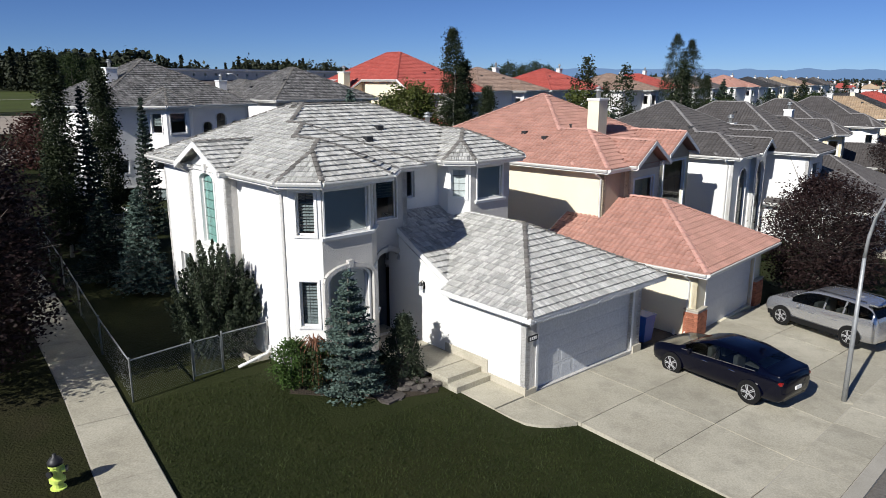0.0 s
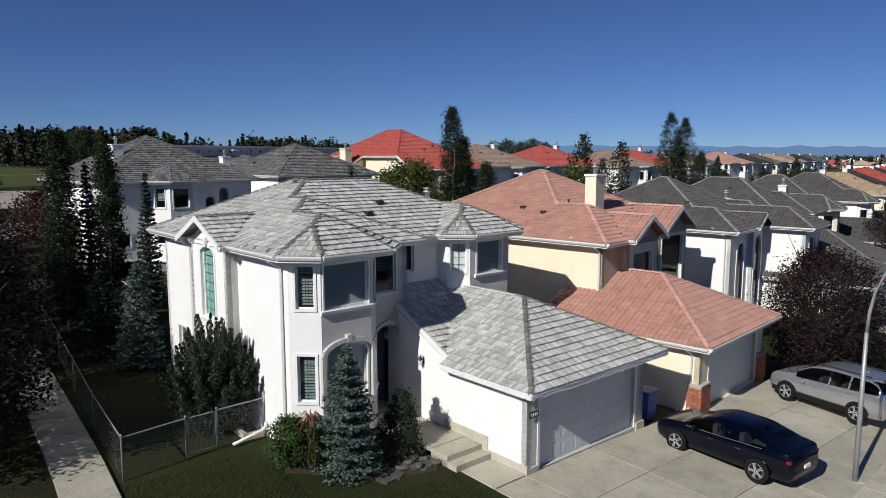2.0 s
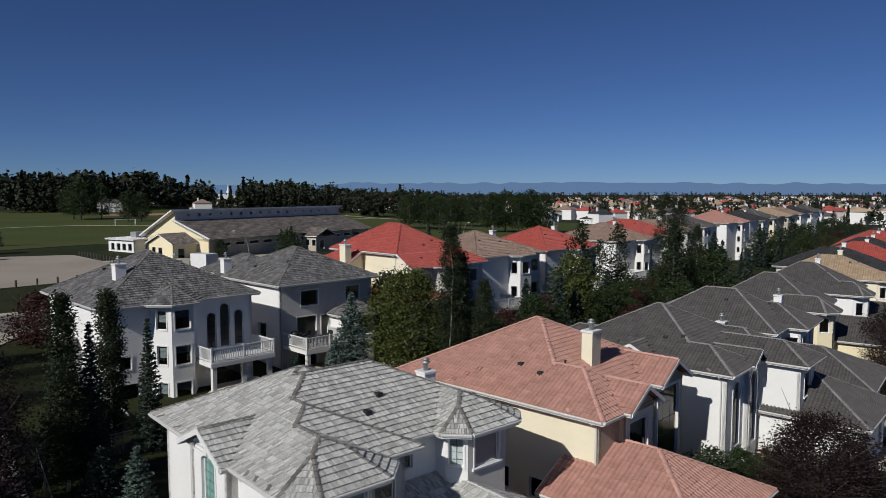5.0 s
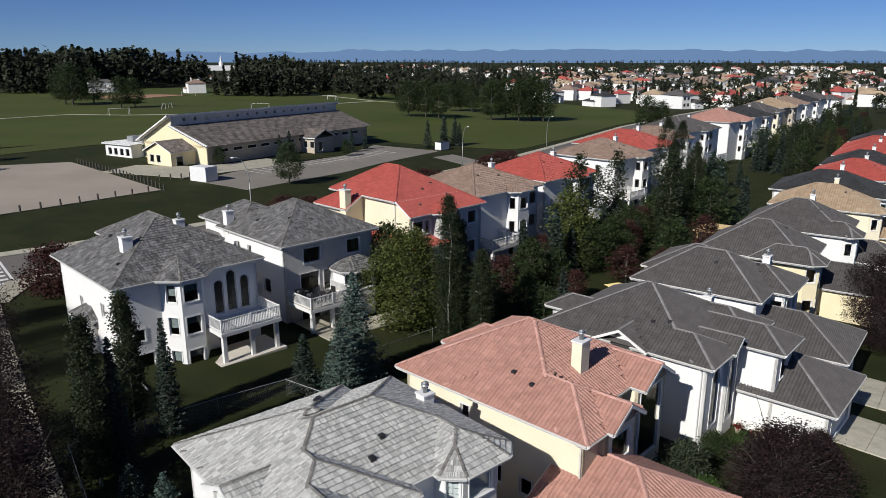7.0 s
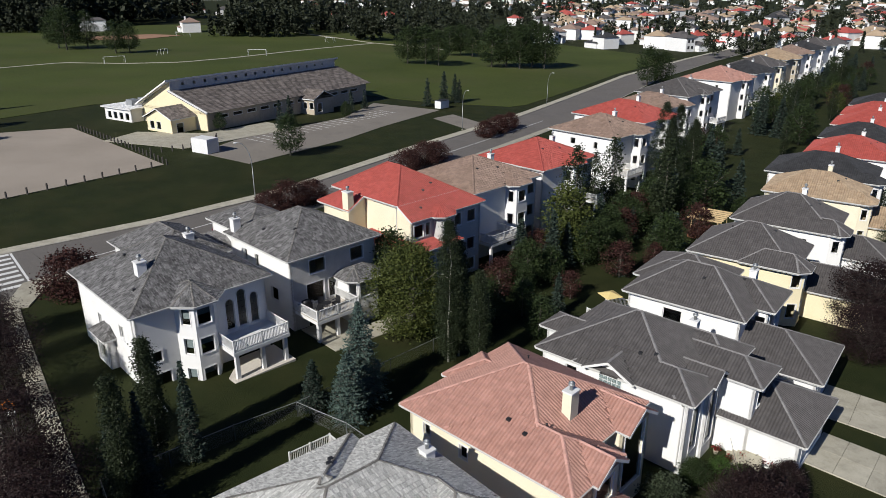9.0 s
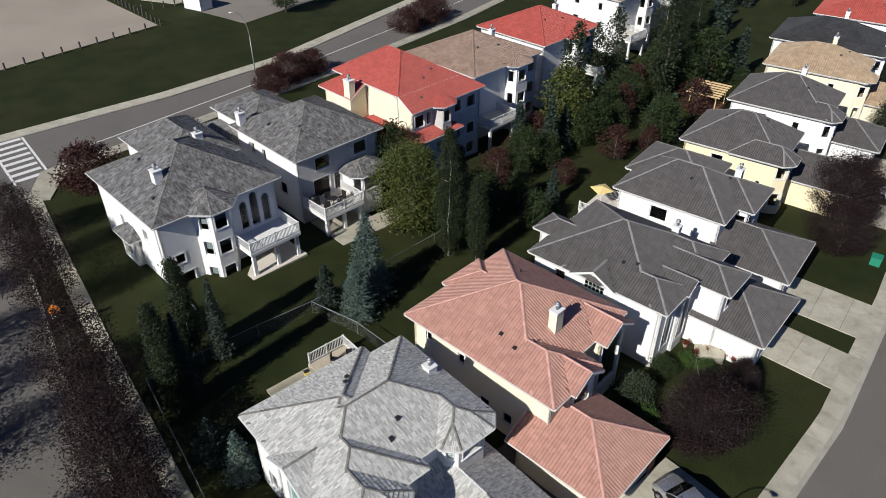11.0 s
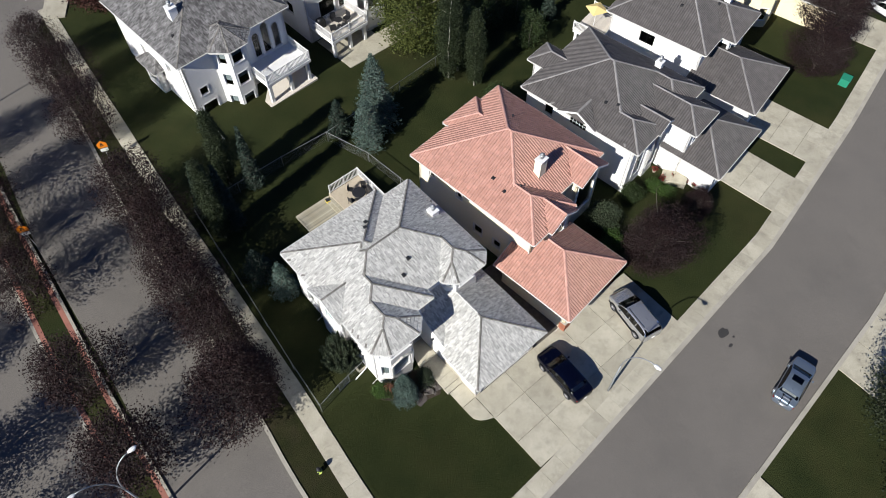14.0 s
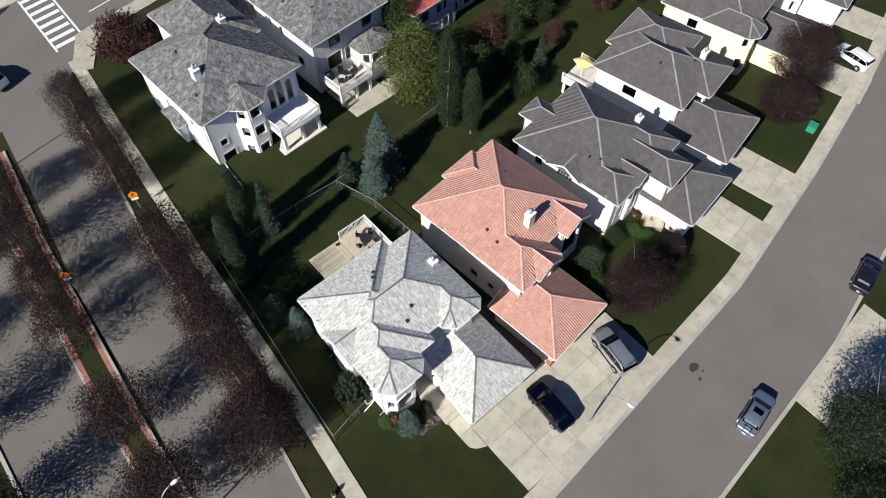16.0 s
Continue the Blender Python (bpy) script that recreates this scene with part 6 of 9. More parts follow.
# ---- trees and shrubs ----
def leaf_cards(spots, size, rng, flat=0.35, stretch=1.6, upward=0.0):
    """Small folded leaves or sprigs at the given places: two triangles each, turned at random."""
    n = len(spots)
    P = np.array(spots)
    r = np.random.RandomState(rng.randrange(1 << 30))
    d = r.normal(size=(n, 3))
    d[:, 2] = d[:, 2] * flat + upward
    d /= np.linalg.norm(d, axis=1)[:, None]
    e = np.cross(d, r.normal(size=(n, 3)))
    e /= np.linalg.norm(e, axis=1)[:, None]
    s = np.asarray(size).reshape(-1, 1) * r.uniform(0.6, 1.3, n)[:, None]
    a, b = P - d * s * stretch / 2, P + d * s * stretch / 2
    c1, c2 = P + e * s * 0.5, P - e * s * 0.5
    vs = np.stack([a, c1, b, c2], 1).reshape(-1, 3)
    return vs.tolist(), [(4 * i, 4 * i + 1, 4 * i + 2, 4 * i + 3) for i in range(n)]


def clump_crown(h0, h1, rad, count, per, spread, rng, shape="round"):
    """Leaf places in clumps within a crown from h0 to h1; the outline is uneven and has gaps."""
    spots = []
    lobes = [(rng.uniform(0, 6.28), rng.uniform(0.75, 1.2)) for _ in range(6)]
    for _ in range(count):
        t = rng.random()
        if shape == "column":
            prof = math.sin(math.pi * min(1, 0.12 + t * 0.9)) ** 0.55
        elif shape == "spire":
            prof = (1 - t) ** 0.55 * min(1.0, 0.75 + 2.0 * t) + 0.04
        elif shape == "cone":
            prof = (1 - t) ** 0.8 + 0.06
        else:
            prof = math.sin(math.pi * (0.14 + 0.84 * t)) ** 0.6
        ang = rng.uniform(0, 6.283)
        w = sum(k * max(0, math.cos(ang - a)) ** 3 for a, k in lobes) * 0.22 + 0.72
        r = rad * prof * w * math.sqrt(rng.uniform(0.15, 1.0))
        cx, cy, cz = r * math.cos(ang), r * math.sin(ang), h0 + (h1 - h0) * t
        for _ in range(per):
            spots.append((cx + rng.gauss(0, spread), cy + rng.gauss(0, spread), cz + rng.gauss(0, spread * 0.8)))
    return spots


def trunk_and_limbs(parent, h, r, crown_r, rng, mat="bark", limbs=7, low=0.3):
    sp = Soup()
    pts = [(rng.gauss(0, 0.02) * k, rng.gauss(0, 0.02) * k, h * k / 6) for k in range(7)]
    sp.tube([(0, 0, -0.3), *pts[1:]], [r * 1.25, *[r * (1 - 0.13 * k) for k in range(1, 7)]], 8)
    t = sp.done("trunk", mat, parent, smooth=True)
    for k in range(limbs):
        z = h * (low + (0.85 - low) * k / limbs)
        a = k * 2.4 + rng.uniform(-0.3, 0.3)
        ln = crown_r * rng.uniform(0.6, 0.9)
        up = rng.uniform(0.4, 0.9)
        p = [(ln * f * math.cos(a), ln * f * math.sin(a), z + ln * up * f * (1.0 + 0.3 * f)) for f in (0, 0.35, 0.7, 1.0)]
        Soup().tube(p, [r * 0.42, r * 0.3, r * 0.18, r * 0.06], 5).done("limb", mat, t)
    return t


def broadleaf(label, height, rad, low, leaf, count=260, per=16, size=0.16, spread=0.32, seed=1, bark="bark", shape="round", trunk=0.14, name="tree", category="tree", twigs=0):
    rng = random.Random(seed)
    ob = thing(name, Matrix(), label, category)
    trunk_and_limbs(ob, height * 0.86, trunk, rad, rng, bark, 7 if shape == "round" else 5, max(0.15, low / height * 0.9))
    vs, fs = leaf_cards(clump_crown(low, height, rad, count, per, spread, rng, shape), size, rng)
    piece("crown", vs, fs, leaf, ob)
    if twigs:
        sp = Soup()
        for k in range(twigs):
            a, up = rng.uniform(0, 6.283), rng.uniform(0.15, 1.0)
            z0 = low + (height - low) * rng.uniform(0.1, 0.5)
            r1, z1 = rad * rng.uniform(0.75, 1.02) * math.sqrt(1.05 - up * up * 0.95), z0 + (height - z0) * up * rng.uniform(0.85, 1.03)
            b = a + rng.uniform(-0.25, 0.25)
            sp.tube([(0.12 * r1 * math.cos(a), 0.12 * r1 * math.sin(a), z0), (0.55 * r1 * math.cos(b), 0.55 * r1 * math.sin(b), z0 + (z1 - z0) * 0.6), (r1 * math.cos(a), r1 * math.sin(a), z1)], [0.016, 0.010, 0.004], 4, False)
        sp.done("twigs", "twig", ob, kind="stuff")
    return ob


def juniper(label, height, rad, mat, seed=7):
    """Many upright pointed leaders, the outer ones shorter, each a narrow spray of scale needles."""
    rng = random.Random(seed)
    ob = thing("juniper", Matrix(), label, "shrub")
    stems, spots = Soup(), []
    for k in range(70):
        f = math.sqrt((k + 0.5) / 70)
        a = k * 2.4 + rng.uniform(-0.2, 0.2)
        bx, by = rad * 0.45 * f * math.cos(a), rad * 0.45 * f * math.sin(a)
        tx, ty = rad * 0.92 * f * math.cos(a), rad * 0.92 * f * math.sin(a)
        h = height * (1.0 - 0.5 * f ** 2.2) * rng.uniform(0.84, 1.04)
        stems.tube([(bx * 0.3, by * 0.3, -0.1), (bx, by, h * 0.4), (tx, ty, h * 0.95)], [0.03, 0.02, 0.005], 4)
        for _ in range(620):
            t = rng.random() ** 0.8
            r = (0.4 * (1 - t) ** 0.6 + 0.02) * math.sqrt(rng.random()) * (0.8 + 0.4 * math.sin(t * 19 + k))
            b = rng.uniform(0, 6.283)
            spots.append((bx + (tx - bx) * t + r * math.cos(b), by + (ty - by) * t + r * math.sin(b), 0.06 + h * t))
    stems.done("stems", "bark", ob, kind="stuff")
    vs, fs = leaf_cards(spots, 0.05, rng, 0.6, 2.0, 0.9)
    piece("foliage", vs, fs, mat, ob)
    return ob


def spruce(label, height, rad, mat, seed=1, dense=1.0, size=0.17, name="spruce_tree", category="tree", low=0.04, gap=1.0, flat=1.0):
    """A conifer: whorls of drooping branches, each set with sprigs, thinner to the tip."""
    rng = random.Random(seed)
    ob = thing(name, Matrix(), label, category)
    Soup().tube([(0, 0, -0.2), (0, 0, height * 0.5), (0, 0, height * 0.97)], [0.05 + height * 0.013, 0.03 + height * 0.007, 0.012], 7).done("trunk", "bark", ob, smooth=True)
    spots, limb = [], Soup()
    z = height * low
    while z < height * 0.985:
        t = z / height
        R = rad * ((1 - t) ** 0.85) * rng.uniform(0.82, 1.12) + 0.06
        n = max(4, int((9 - 4 * t) * dense))
        a0 = rng.uniform(0, 6.28)
        for k in range(n):
            a = a0 + 6.283 * k / n + rng.uniform(-0.2, 0.2)
            L = R * rng.uniform(0.78, 1.1)
            droop = rng.uniform(-0.05, 0.25) - 0.5 * t
            if L > 0.5:
                limb.beam((0, 0, z), (L * 0.8 * math.cos(a), L * 0.8 * math.sin(a), z - droop * L * 0.6), 0.02, 0.02)
            m = max(3, int(L / 0.075 * dense))
            for j in range(m):
                f = (j + rng.random()) / m
                side = rng.gauss(0, 0.06 + 0.14 * L * (1 - abs(2 * f - 1.1)))
                spots.append((L * f * math.cos(a) - side * math.sin(a), L * f * math.sin(a) + side * math.cos(a), z - droop * L * f + 0.12 * L * f * f + rng.gauss(0, 0.04 * flat)))
        z += (0.16 + 0.10 * (1 - t)) * (1.0 if height < 5 else 1.25) * gap
    spots += [(rng.gauss(0, 0.03), rng.gauss(0, 0.03), height * rng.uniform(0.94, 1.0)) for _ in range(14)]
    vs, fs = leaf_cards(spots, size, rng, 0.3, 1.9)
    if limb.v:
        limb.done("branches", "bark", ob, kind="stuff")
    piece("needles", vs, fs, mat, ob, kind="stuff")
    return ob


def shrub(label, height, rad, leaf, count=120, per=14, size=0.09, spread=0.14, seed=3, shape="round", name="shrub", upward=0.0):
    rng = random.Random(seed)
    ob = thing(name, Matrix(), label, "shrub")
    sp = Soup()
    for k in range(6):
        a = k * 1.05 + rng.random()
        sp.tube([(0, 0, -0.1), (0.35 * rad * math.cos(a), 0.35 * rad * math.sin(a), height * 0.45), (0.6 * rad * math.cos(a), 0.6 * rad * math.sin(a), height * 0.75)], [0.035, 0.025, 0.008], 5)
    sp.done("stems", "bark", ob, kind="stuff")
    vs, fs = leaf_cards(clump_crown(0.05, height, rad, count, per, spread, rng, shape), size, rng, 0.5, 1.7, upward)
    piece("foliage", vs, fs, leaf, ob)
    return ob


def put(ob, x, y, turn=0.0, scale=1.0, dz=0.0):
    ob.matrix_world = pose(x, y, ground_z(x, y) + dz, 0, 0, turn)
    ob.scale = (scale, scale, scale)
    return ob


def again(ob, x, y, turn=0.0, scale=1.0, label=""):
    o = copy_thing(ob, pose(x, y, ground_z(x, y), 0, 0, turn))
    o.scale = (scale, scale, scale)
    return tagged(o, label)


def uv(u, v):
    return H(u, v)


# by the corner house
put(spruce("young blue spruce with silvery green needles beside the turret", 3.75, 1.1, "needle_blue", 11, 5.2, 0.055, gap=1.6, flat=0.45), *uv(10.54, 16.27))
put(shrub("low bushy shrub with bright green leaves", 1.4, 0.56, "leaf_fresh", 190, 24, 0.05, 0.1, 5), *uv(9.3, 17.55))


def weeping_shrub(label, height, rad, seed=6):
    """A bare knotted top from which leafy strands hang down to the ground."""
    rng = random.Random(seed)
    ob = thing("weeping_shrub", Matrix(), label, "shrub")
    Soup().tube([(0, 0, -0.1), (0.03, 0, height * 0.6), (0, 0.02, height * 0.92)], [0.06, 0.05, 0.04], 6).done("trunk", "bark", ob)
    strands, spots = Soup(), []
    for k in range(46):
        a, r = k * 2.4 + rng.uniform(-0.2, 0.2), rad * rng.uniform(0.45, 1.0)
        top = height * rng.uniform(0.9, 1.06)
        pts = [(r * f * math.cos(a), r * f * math.sin(a), z) for f, z in ((0.0, height * 0.86), (0.4, top), (0.8, top * 0.86), (1.0, top * 0.45), (1.02, rng.uniform(0.05, 0.3)))]
        strands.tube(pts, [0.016, 0.014, 0.011, 0.007, 0.004], 4, False)
        for _ in range(70):
            t = rng.random()
            z = pts[2][2] + (pts[4][2] - pts[2][2]) * t
            f = 0.8 + 0.22 * math.sqrt(t)
            spots.append((r * f * math.cos(a) + rng.gauss(0, 0.05), r * f * math.sin(a) + rng.gauss(0, 0.05), z))
    strands.done("strands", "brown_wood", ob, kind="stuff")
    piece("foliage", *leaf_cards(spots, 0.055, rng, 1.0, 1.8, -0.6), "leaf_green", ob)
    return ob


put(weeping_shrub("weeping shrub with bare knotted top and hanging leafy strands", 1.55, 0.62), *uv(9.85, 17.1))
put(shrub("dark upright yew shrub in the stone bed", 2.0, 0.8, "needle_juniper", 300, 24, 0.045, 0.09, 6, "cone", upward=0.6), *uv(12.42, 16.14))
put(juniper("broad dark juniper with pointed upright sprays", 3.75, 1.75, "needle_juniper"), *uv(8.75, 21.3))
put(spruce("bluish spruce standing beside the white wall", 4.3, 1.25, "needle_blue", 12, 2.2, 0.085), *uv(8.9, 29.0))
put(spruce("dark green bushy spruce by the fence", 3.6, 1.5, "needle_green", 13, 2.2, 0.085), *uv(8.2, 31.5))
for k, (x, y, h, r) in enumerate([(-17.9, 32.8, 9.4, 0.7), (-18.4, 38.4, 8.7, 0.75), (0.7, 52.5, 12.6, 1.15), (3.2, 51.6, 8.6, 0.85), (1.6, 53.6, 10.4, 0.95), (31.0, 96.5, 16.2, 1.9), (33.6, 98.2, 15.6, 1.7), (36.0, 108.0, 12.0, 1.4), (41.0, 112.0, 11.5, 1.3)]):
    put(broadleaf("tall narrow columnar aspen with grey green leaves", h, r, 0.8, "leaf_aspen", 330 + 22 * int(h), 34, 0.082, 0.2, 30 + k, "bark_pale", "column", 0.09, "columnar_aspen"), x, y)
for k, (x, y, h, r) in enumerate([(-17.2, 33.9, 8.0, 1.0), (-16.2, 38.3, 7.4, 0.95), (-19.6, 35.4, 6.4, 1.3), (-6.0, 46.2, 8.3, 2.3), (-9.4, 44.9, 4.0, 1.3), (-6.6, 43.4, 5.6, 1.9)]):
    put(spruce("slender dark green spruce in the garden" if k < 3 else "blue grey spruce at the garden fence", h, r, "needle_green" if k < 3 or k == 4 else "needle_blue", 50 + k, 1.9, 0.105), x, y)

# big pale willow-like tree and its neighbours between the gardens
put(broadleaf("large light green tree with yellowing leaves", 8.4, 3.6, 0.6, "leaf_light", 800, 20, 0.14, 0.4, 71, trunk=0.2), -2.4, 57.0)
put(broadleaf("dark green tree between the gardens", 7.2, 2.2, 0.8, "leaf_green", 330, 16, 0.16, 0.36, 72), -5.0, 64.5)
put(broadleaf("dark green tree between the gardens", 6.0, 2.4, 0.6, "leaf_green", 330, 16, 0.16, 0.36, 73), 1.0, 56.8)

# avenue and median: purple-leaved cherries
cherry = [broadleaf("purple-leaved cherry tree with an open dark crown", 5.9, 2.7, 1.1, "leaf_purple", 360, 30, 0.085, 0.38, 80 + k, name="cherry_tree", trunk=0.09, twigs=150) for k in range(3)]
put(broadleaf("broad dense purple-leaved cherry tree beside the pavement", 6.3, 3.2, 0.9, "leaf_purple", 700, 36, 0.09, 0.36, 86, name="cherry_tree", trunk=0.11, twigs=200), *uv(2.1, 23.2))
SPOTS = [(2.7, 27.6), (3.1, 31.6), (3.5, 34.9), (3.9, 38.9), (4.2, 42.8), (5.2, 53.0), (5.7, 59.4), (-6.4, 23.8), (-6.4, 30.8), (-6.0, 41.0), (-5.8, 46.2), (-5.4, 51.5), (-4.5, 58.0), (6.0, 64.6), (-17.0, 30.0), (-16.9, 38.0), (-16.4, 46.0), (-15.9, 54.0), (-16.6, 23.0)]
for k, (u, v) in enumerate(SPOTS):
    x, y = uv(u, v)
    s = 0.9 + 0.25 * ((k * 37) % 10) / 10
    if k < 3:
        put(cherry[k], x, y, 70 * k, s)
    else:
        again(cherry[k % 3], x, y, 97 * k, s)
big_purple = put(broadleaf("broad purple-leaved tree in a front garden", 6.0, 3.4, 0.7, "leaf_purple", 620, 40, 0.085, 0.34, 91, name="plum_tree", trunk=0.12, twigs=320), *uv(33.7, 12.4), 0, 0.9)
again(big_purple, *uv(71.0, 18.8), 50, 1.15)
again(big_purple, *uv(64.8, 16.4), 120, 0.85)
red_shrub = put(broadleaf("rounded purple shrub beside the school road", 3.2, 2.4, 0.2, "leaf_red", 320, 20, 0.12, 0.3, 92, name="shrub", trunk=0.07, category="shrub"), *uv(14.0, 70.6), 0, 1.35)
for k, (u, v, s) in enumerate([(41.0, 82.0, 1.0), (45.0, 83.5, 1.15), (49.0, 84.0, 1.0), (72.0, 91.2, 1.1), (77.0, 93.0, 1.2), (81.0, 94.5, 1.0), (26.0, 75.0, 0.8), (104.0, 105.0, 1.0), (110.0, 107.0, 1.1), (116.0, 109.5, 1.0)]):
    again(red_shrub, *uv(u, v), 63 * k, s)
again(big_purple, *uv(40.65, 13.1), 200, 0.44, "small purple-leaved bush beside the garage wall")
put(shrub("tall olive green shrub between the houses", 2.5, 1.35, "needle_juniper", 260, 18, 0.09, 0.2, 94), *uv(33.5, 17.4))
put(shrub("bright green leafy shrub beside the red garage", 1.7, 1.0, "leaf_fresh", 170, 18, 0.075, 0.17, 95), *uv(32.2, 15.3))
put(shrub("rounded clipped dark green shrub by the path", 1.5, 1.05, "leaf_green", 260, 20, 0.06, 0.13, 96), *uv(37.6, 17.7))
bright = put(shrub("bright green shrub below the front steps", 1.0, 0.8, "leaf_fresh", 130, 18, 0.06, 0.14, 97), *uv(40.05, 17.0))
again(bright, *uv(40.6, 15.9), 50, 0.85)

# the belt of garden trees between the two rows
kinds = [broadleaf("dense dark green garden tree", 7.5, 2.8, 0.8, "leaf_green", 260, 13, 0.20, 0.42, 101), broadleaf("dark reddish tree in a garden", 6.0, 2.4, 0.8, "leaf_red", 200, 13, 0.19, 0.38, 102), broadleaf("light green garden tree with thin crown", 6.5, 2.3, 0.8, "leaf_light", 200, 13, 0.19, 0.38, 103), spruce("dark green spruce in a garden", 9.0, 2.0, "needle_green", 104, 0.9, 0.24), broadleaf("tall columnar garden poplar tree", 11.0, 1.3, 0.8, "leaf_aspen", 260, 14, 0.18, 0.28, 105, shape="column", name="columnar_aspen"), spruce("blue grey spruce in a garden", 6.0, 1.7, "needle_blue", 106, 1.0, 0.2)]
P44 = turned(44.5)
rng = random.Random(17)
belt = [(x, y, k, s) for x, y, k, s in [(28.0, 79.0, 5, 1.0), (13.5, 66.5, 1, 0.5), (11.0, 75.5, 1, 0.7), (24.5, 75.0, 1, 0.55), (21.1, 93.0, 4, 0.88), (29.5, 89.0, 4, 1.15), (41.7, 107.0, 3, 1.2), (37.0, 108.0, 0, 1.0), (15.0, 79.0, 2, 1.3), (9.0, 70.0, 0, 0.6), (6.0, 66.0, 1, 0.7), (12.0, 70.5, 0, 0.55), (8.0, 62.0, 0, 0.5), (4.5, 60.0, 0, 0.6), (15.0, 77.0, 2, 0.95), (16.7, 84.0, 4, 1.12), (23.4, 92.5, 4, 1.08), (24.0, 88.0, 0, 0.75), (26.5, 91.0, 1, 0.8), (29.5, 94.0, 0, 0.8), (33.0, 96.0, 3, 0.8), (38.0, 97.0, 0, 1.1), (44.0, 100.0, 3, 0.9), (9.0, 57.5, 0, 0.55), (5.0, 48.0, 0, 0.45)]]
u = 92.0
while u < 300:
    for v in (43.0 + (u - 96) * 0.165, 48.0 + (u - 96) * 0.17, 53.0 + (u - 96) * 0.175, 66.0 + (u - 96) * 0.17):
        if rng.random() < (0.5 if v < 60 + (u - 96) * 0.17 else 0.0 if u < 190 else 0.25):
            x, y = P44(u + rng.uniform(-3, 3), v + rng.uniform(-2.0, 2.0))
            belt.append((x, y, rng.choice([0, 0, 0, 1, 3, 3, 4, 4, 2]), rng.uniform(0.6, 1.15)))
    u += 6.2
for k in range(34):
    x, y = P44(rng.uniform(50, 98), rng.uniform(34.0, 46.5))
    belt.append((x, y + 1.0, rng.choice([0, 0, 0, 3, 3, 1]), rng.uniform(0.45, 0.85)))
first = set()
for k, (x, y, i, s) in enumerate(belt):
    if i in first:
        again(kinds[i], x, y, 41 * k, s)
    else:
        first.add(i)
        put(kinds[i], x, y, 0, s)
# front gardens of the crescent and the far side of it
street = put(broadleaf("broad dense dark green street tree across the crescent", 6.5, 3.2, 0.9, "leaf_dusky", 1000, 24, 0.085, 0.36, 121, trunk=0.15, twigs=60), *uv(36.8, -8.6), 0, 1.22)
again(street, *uv(36.0, -14.4), 80, 1.15), again(street, *uv(31.6, -13.0), 10, 1.2)
again(street, *uv(92.0, 23.0), 30, 0.9), again(street, *uv(108.0, 29.0), 140, 0.9)
# by the school
school_elm = put(broadleaf("round dark green tree beside the car park", 7.0, 2.5, 1.2, "leaf_green", 300, 15, 0.17, 0.38, 131), *uv(60.9, 111.2))
sch_spruce = put(spruce("young dark spruce in front of the school", 6.0, 1.3, "needle_green", 132, 0.9, 0.2), *uv(71.0, 133.0))
for k, (u, v, s) in enumerate([(74.0, 134.2, 1.1), (95.0, 142.0, 0.9), (101.0, 145.0, 0.8), (118.0, 141.0, 1.2), (125.0, 142.5, 1.4), (128.0, 141.5, 1.3), (131.0, 143.0, 1.0), (29.0, 192.0, 1.1)]):
    again(sch_spruce, *uv(u, v), 55 * k, s)
for k, (u, v, s) in enumerate([(60.0, 138.0, 0.5), (90.0, 137.0, 0.5), (210.2, 135.9, 1.75), (216.0, 134.0, 1.5)]):
    again(school_elm, *uv(u, v), 47 * k, s)
for k, (x, y, s) in enumerate([(20.0, 284.0, 2.1), (26.0, 287.0, 2.3), (31.0, 283.0, 2.2), (36.5, 288.0, 2.4), (41.0, 285.0, 2.2), (-13.0, 283.0, 1.9), (-6.0, 284.0, 2.0), (-1.0, 281.0, 1.8), (4.0, 325.0, 1.7), (9.0, 328.0, 1.8), (14.0, 323.0, 1.7), (-165.0, 321.0, 2.5), (-158.0, 326.0, 2.2), (-172.0, 328.0, 2.3), (-136.0, 304.0, 1.8), (-131.0, 306.0, 1.7), (-95.0, 142.0, 0.9), (-88.0, 128.0, 0.7)]):
    again(school_elm, x, y, 47 * k, s)


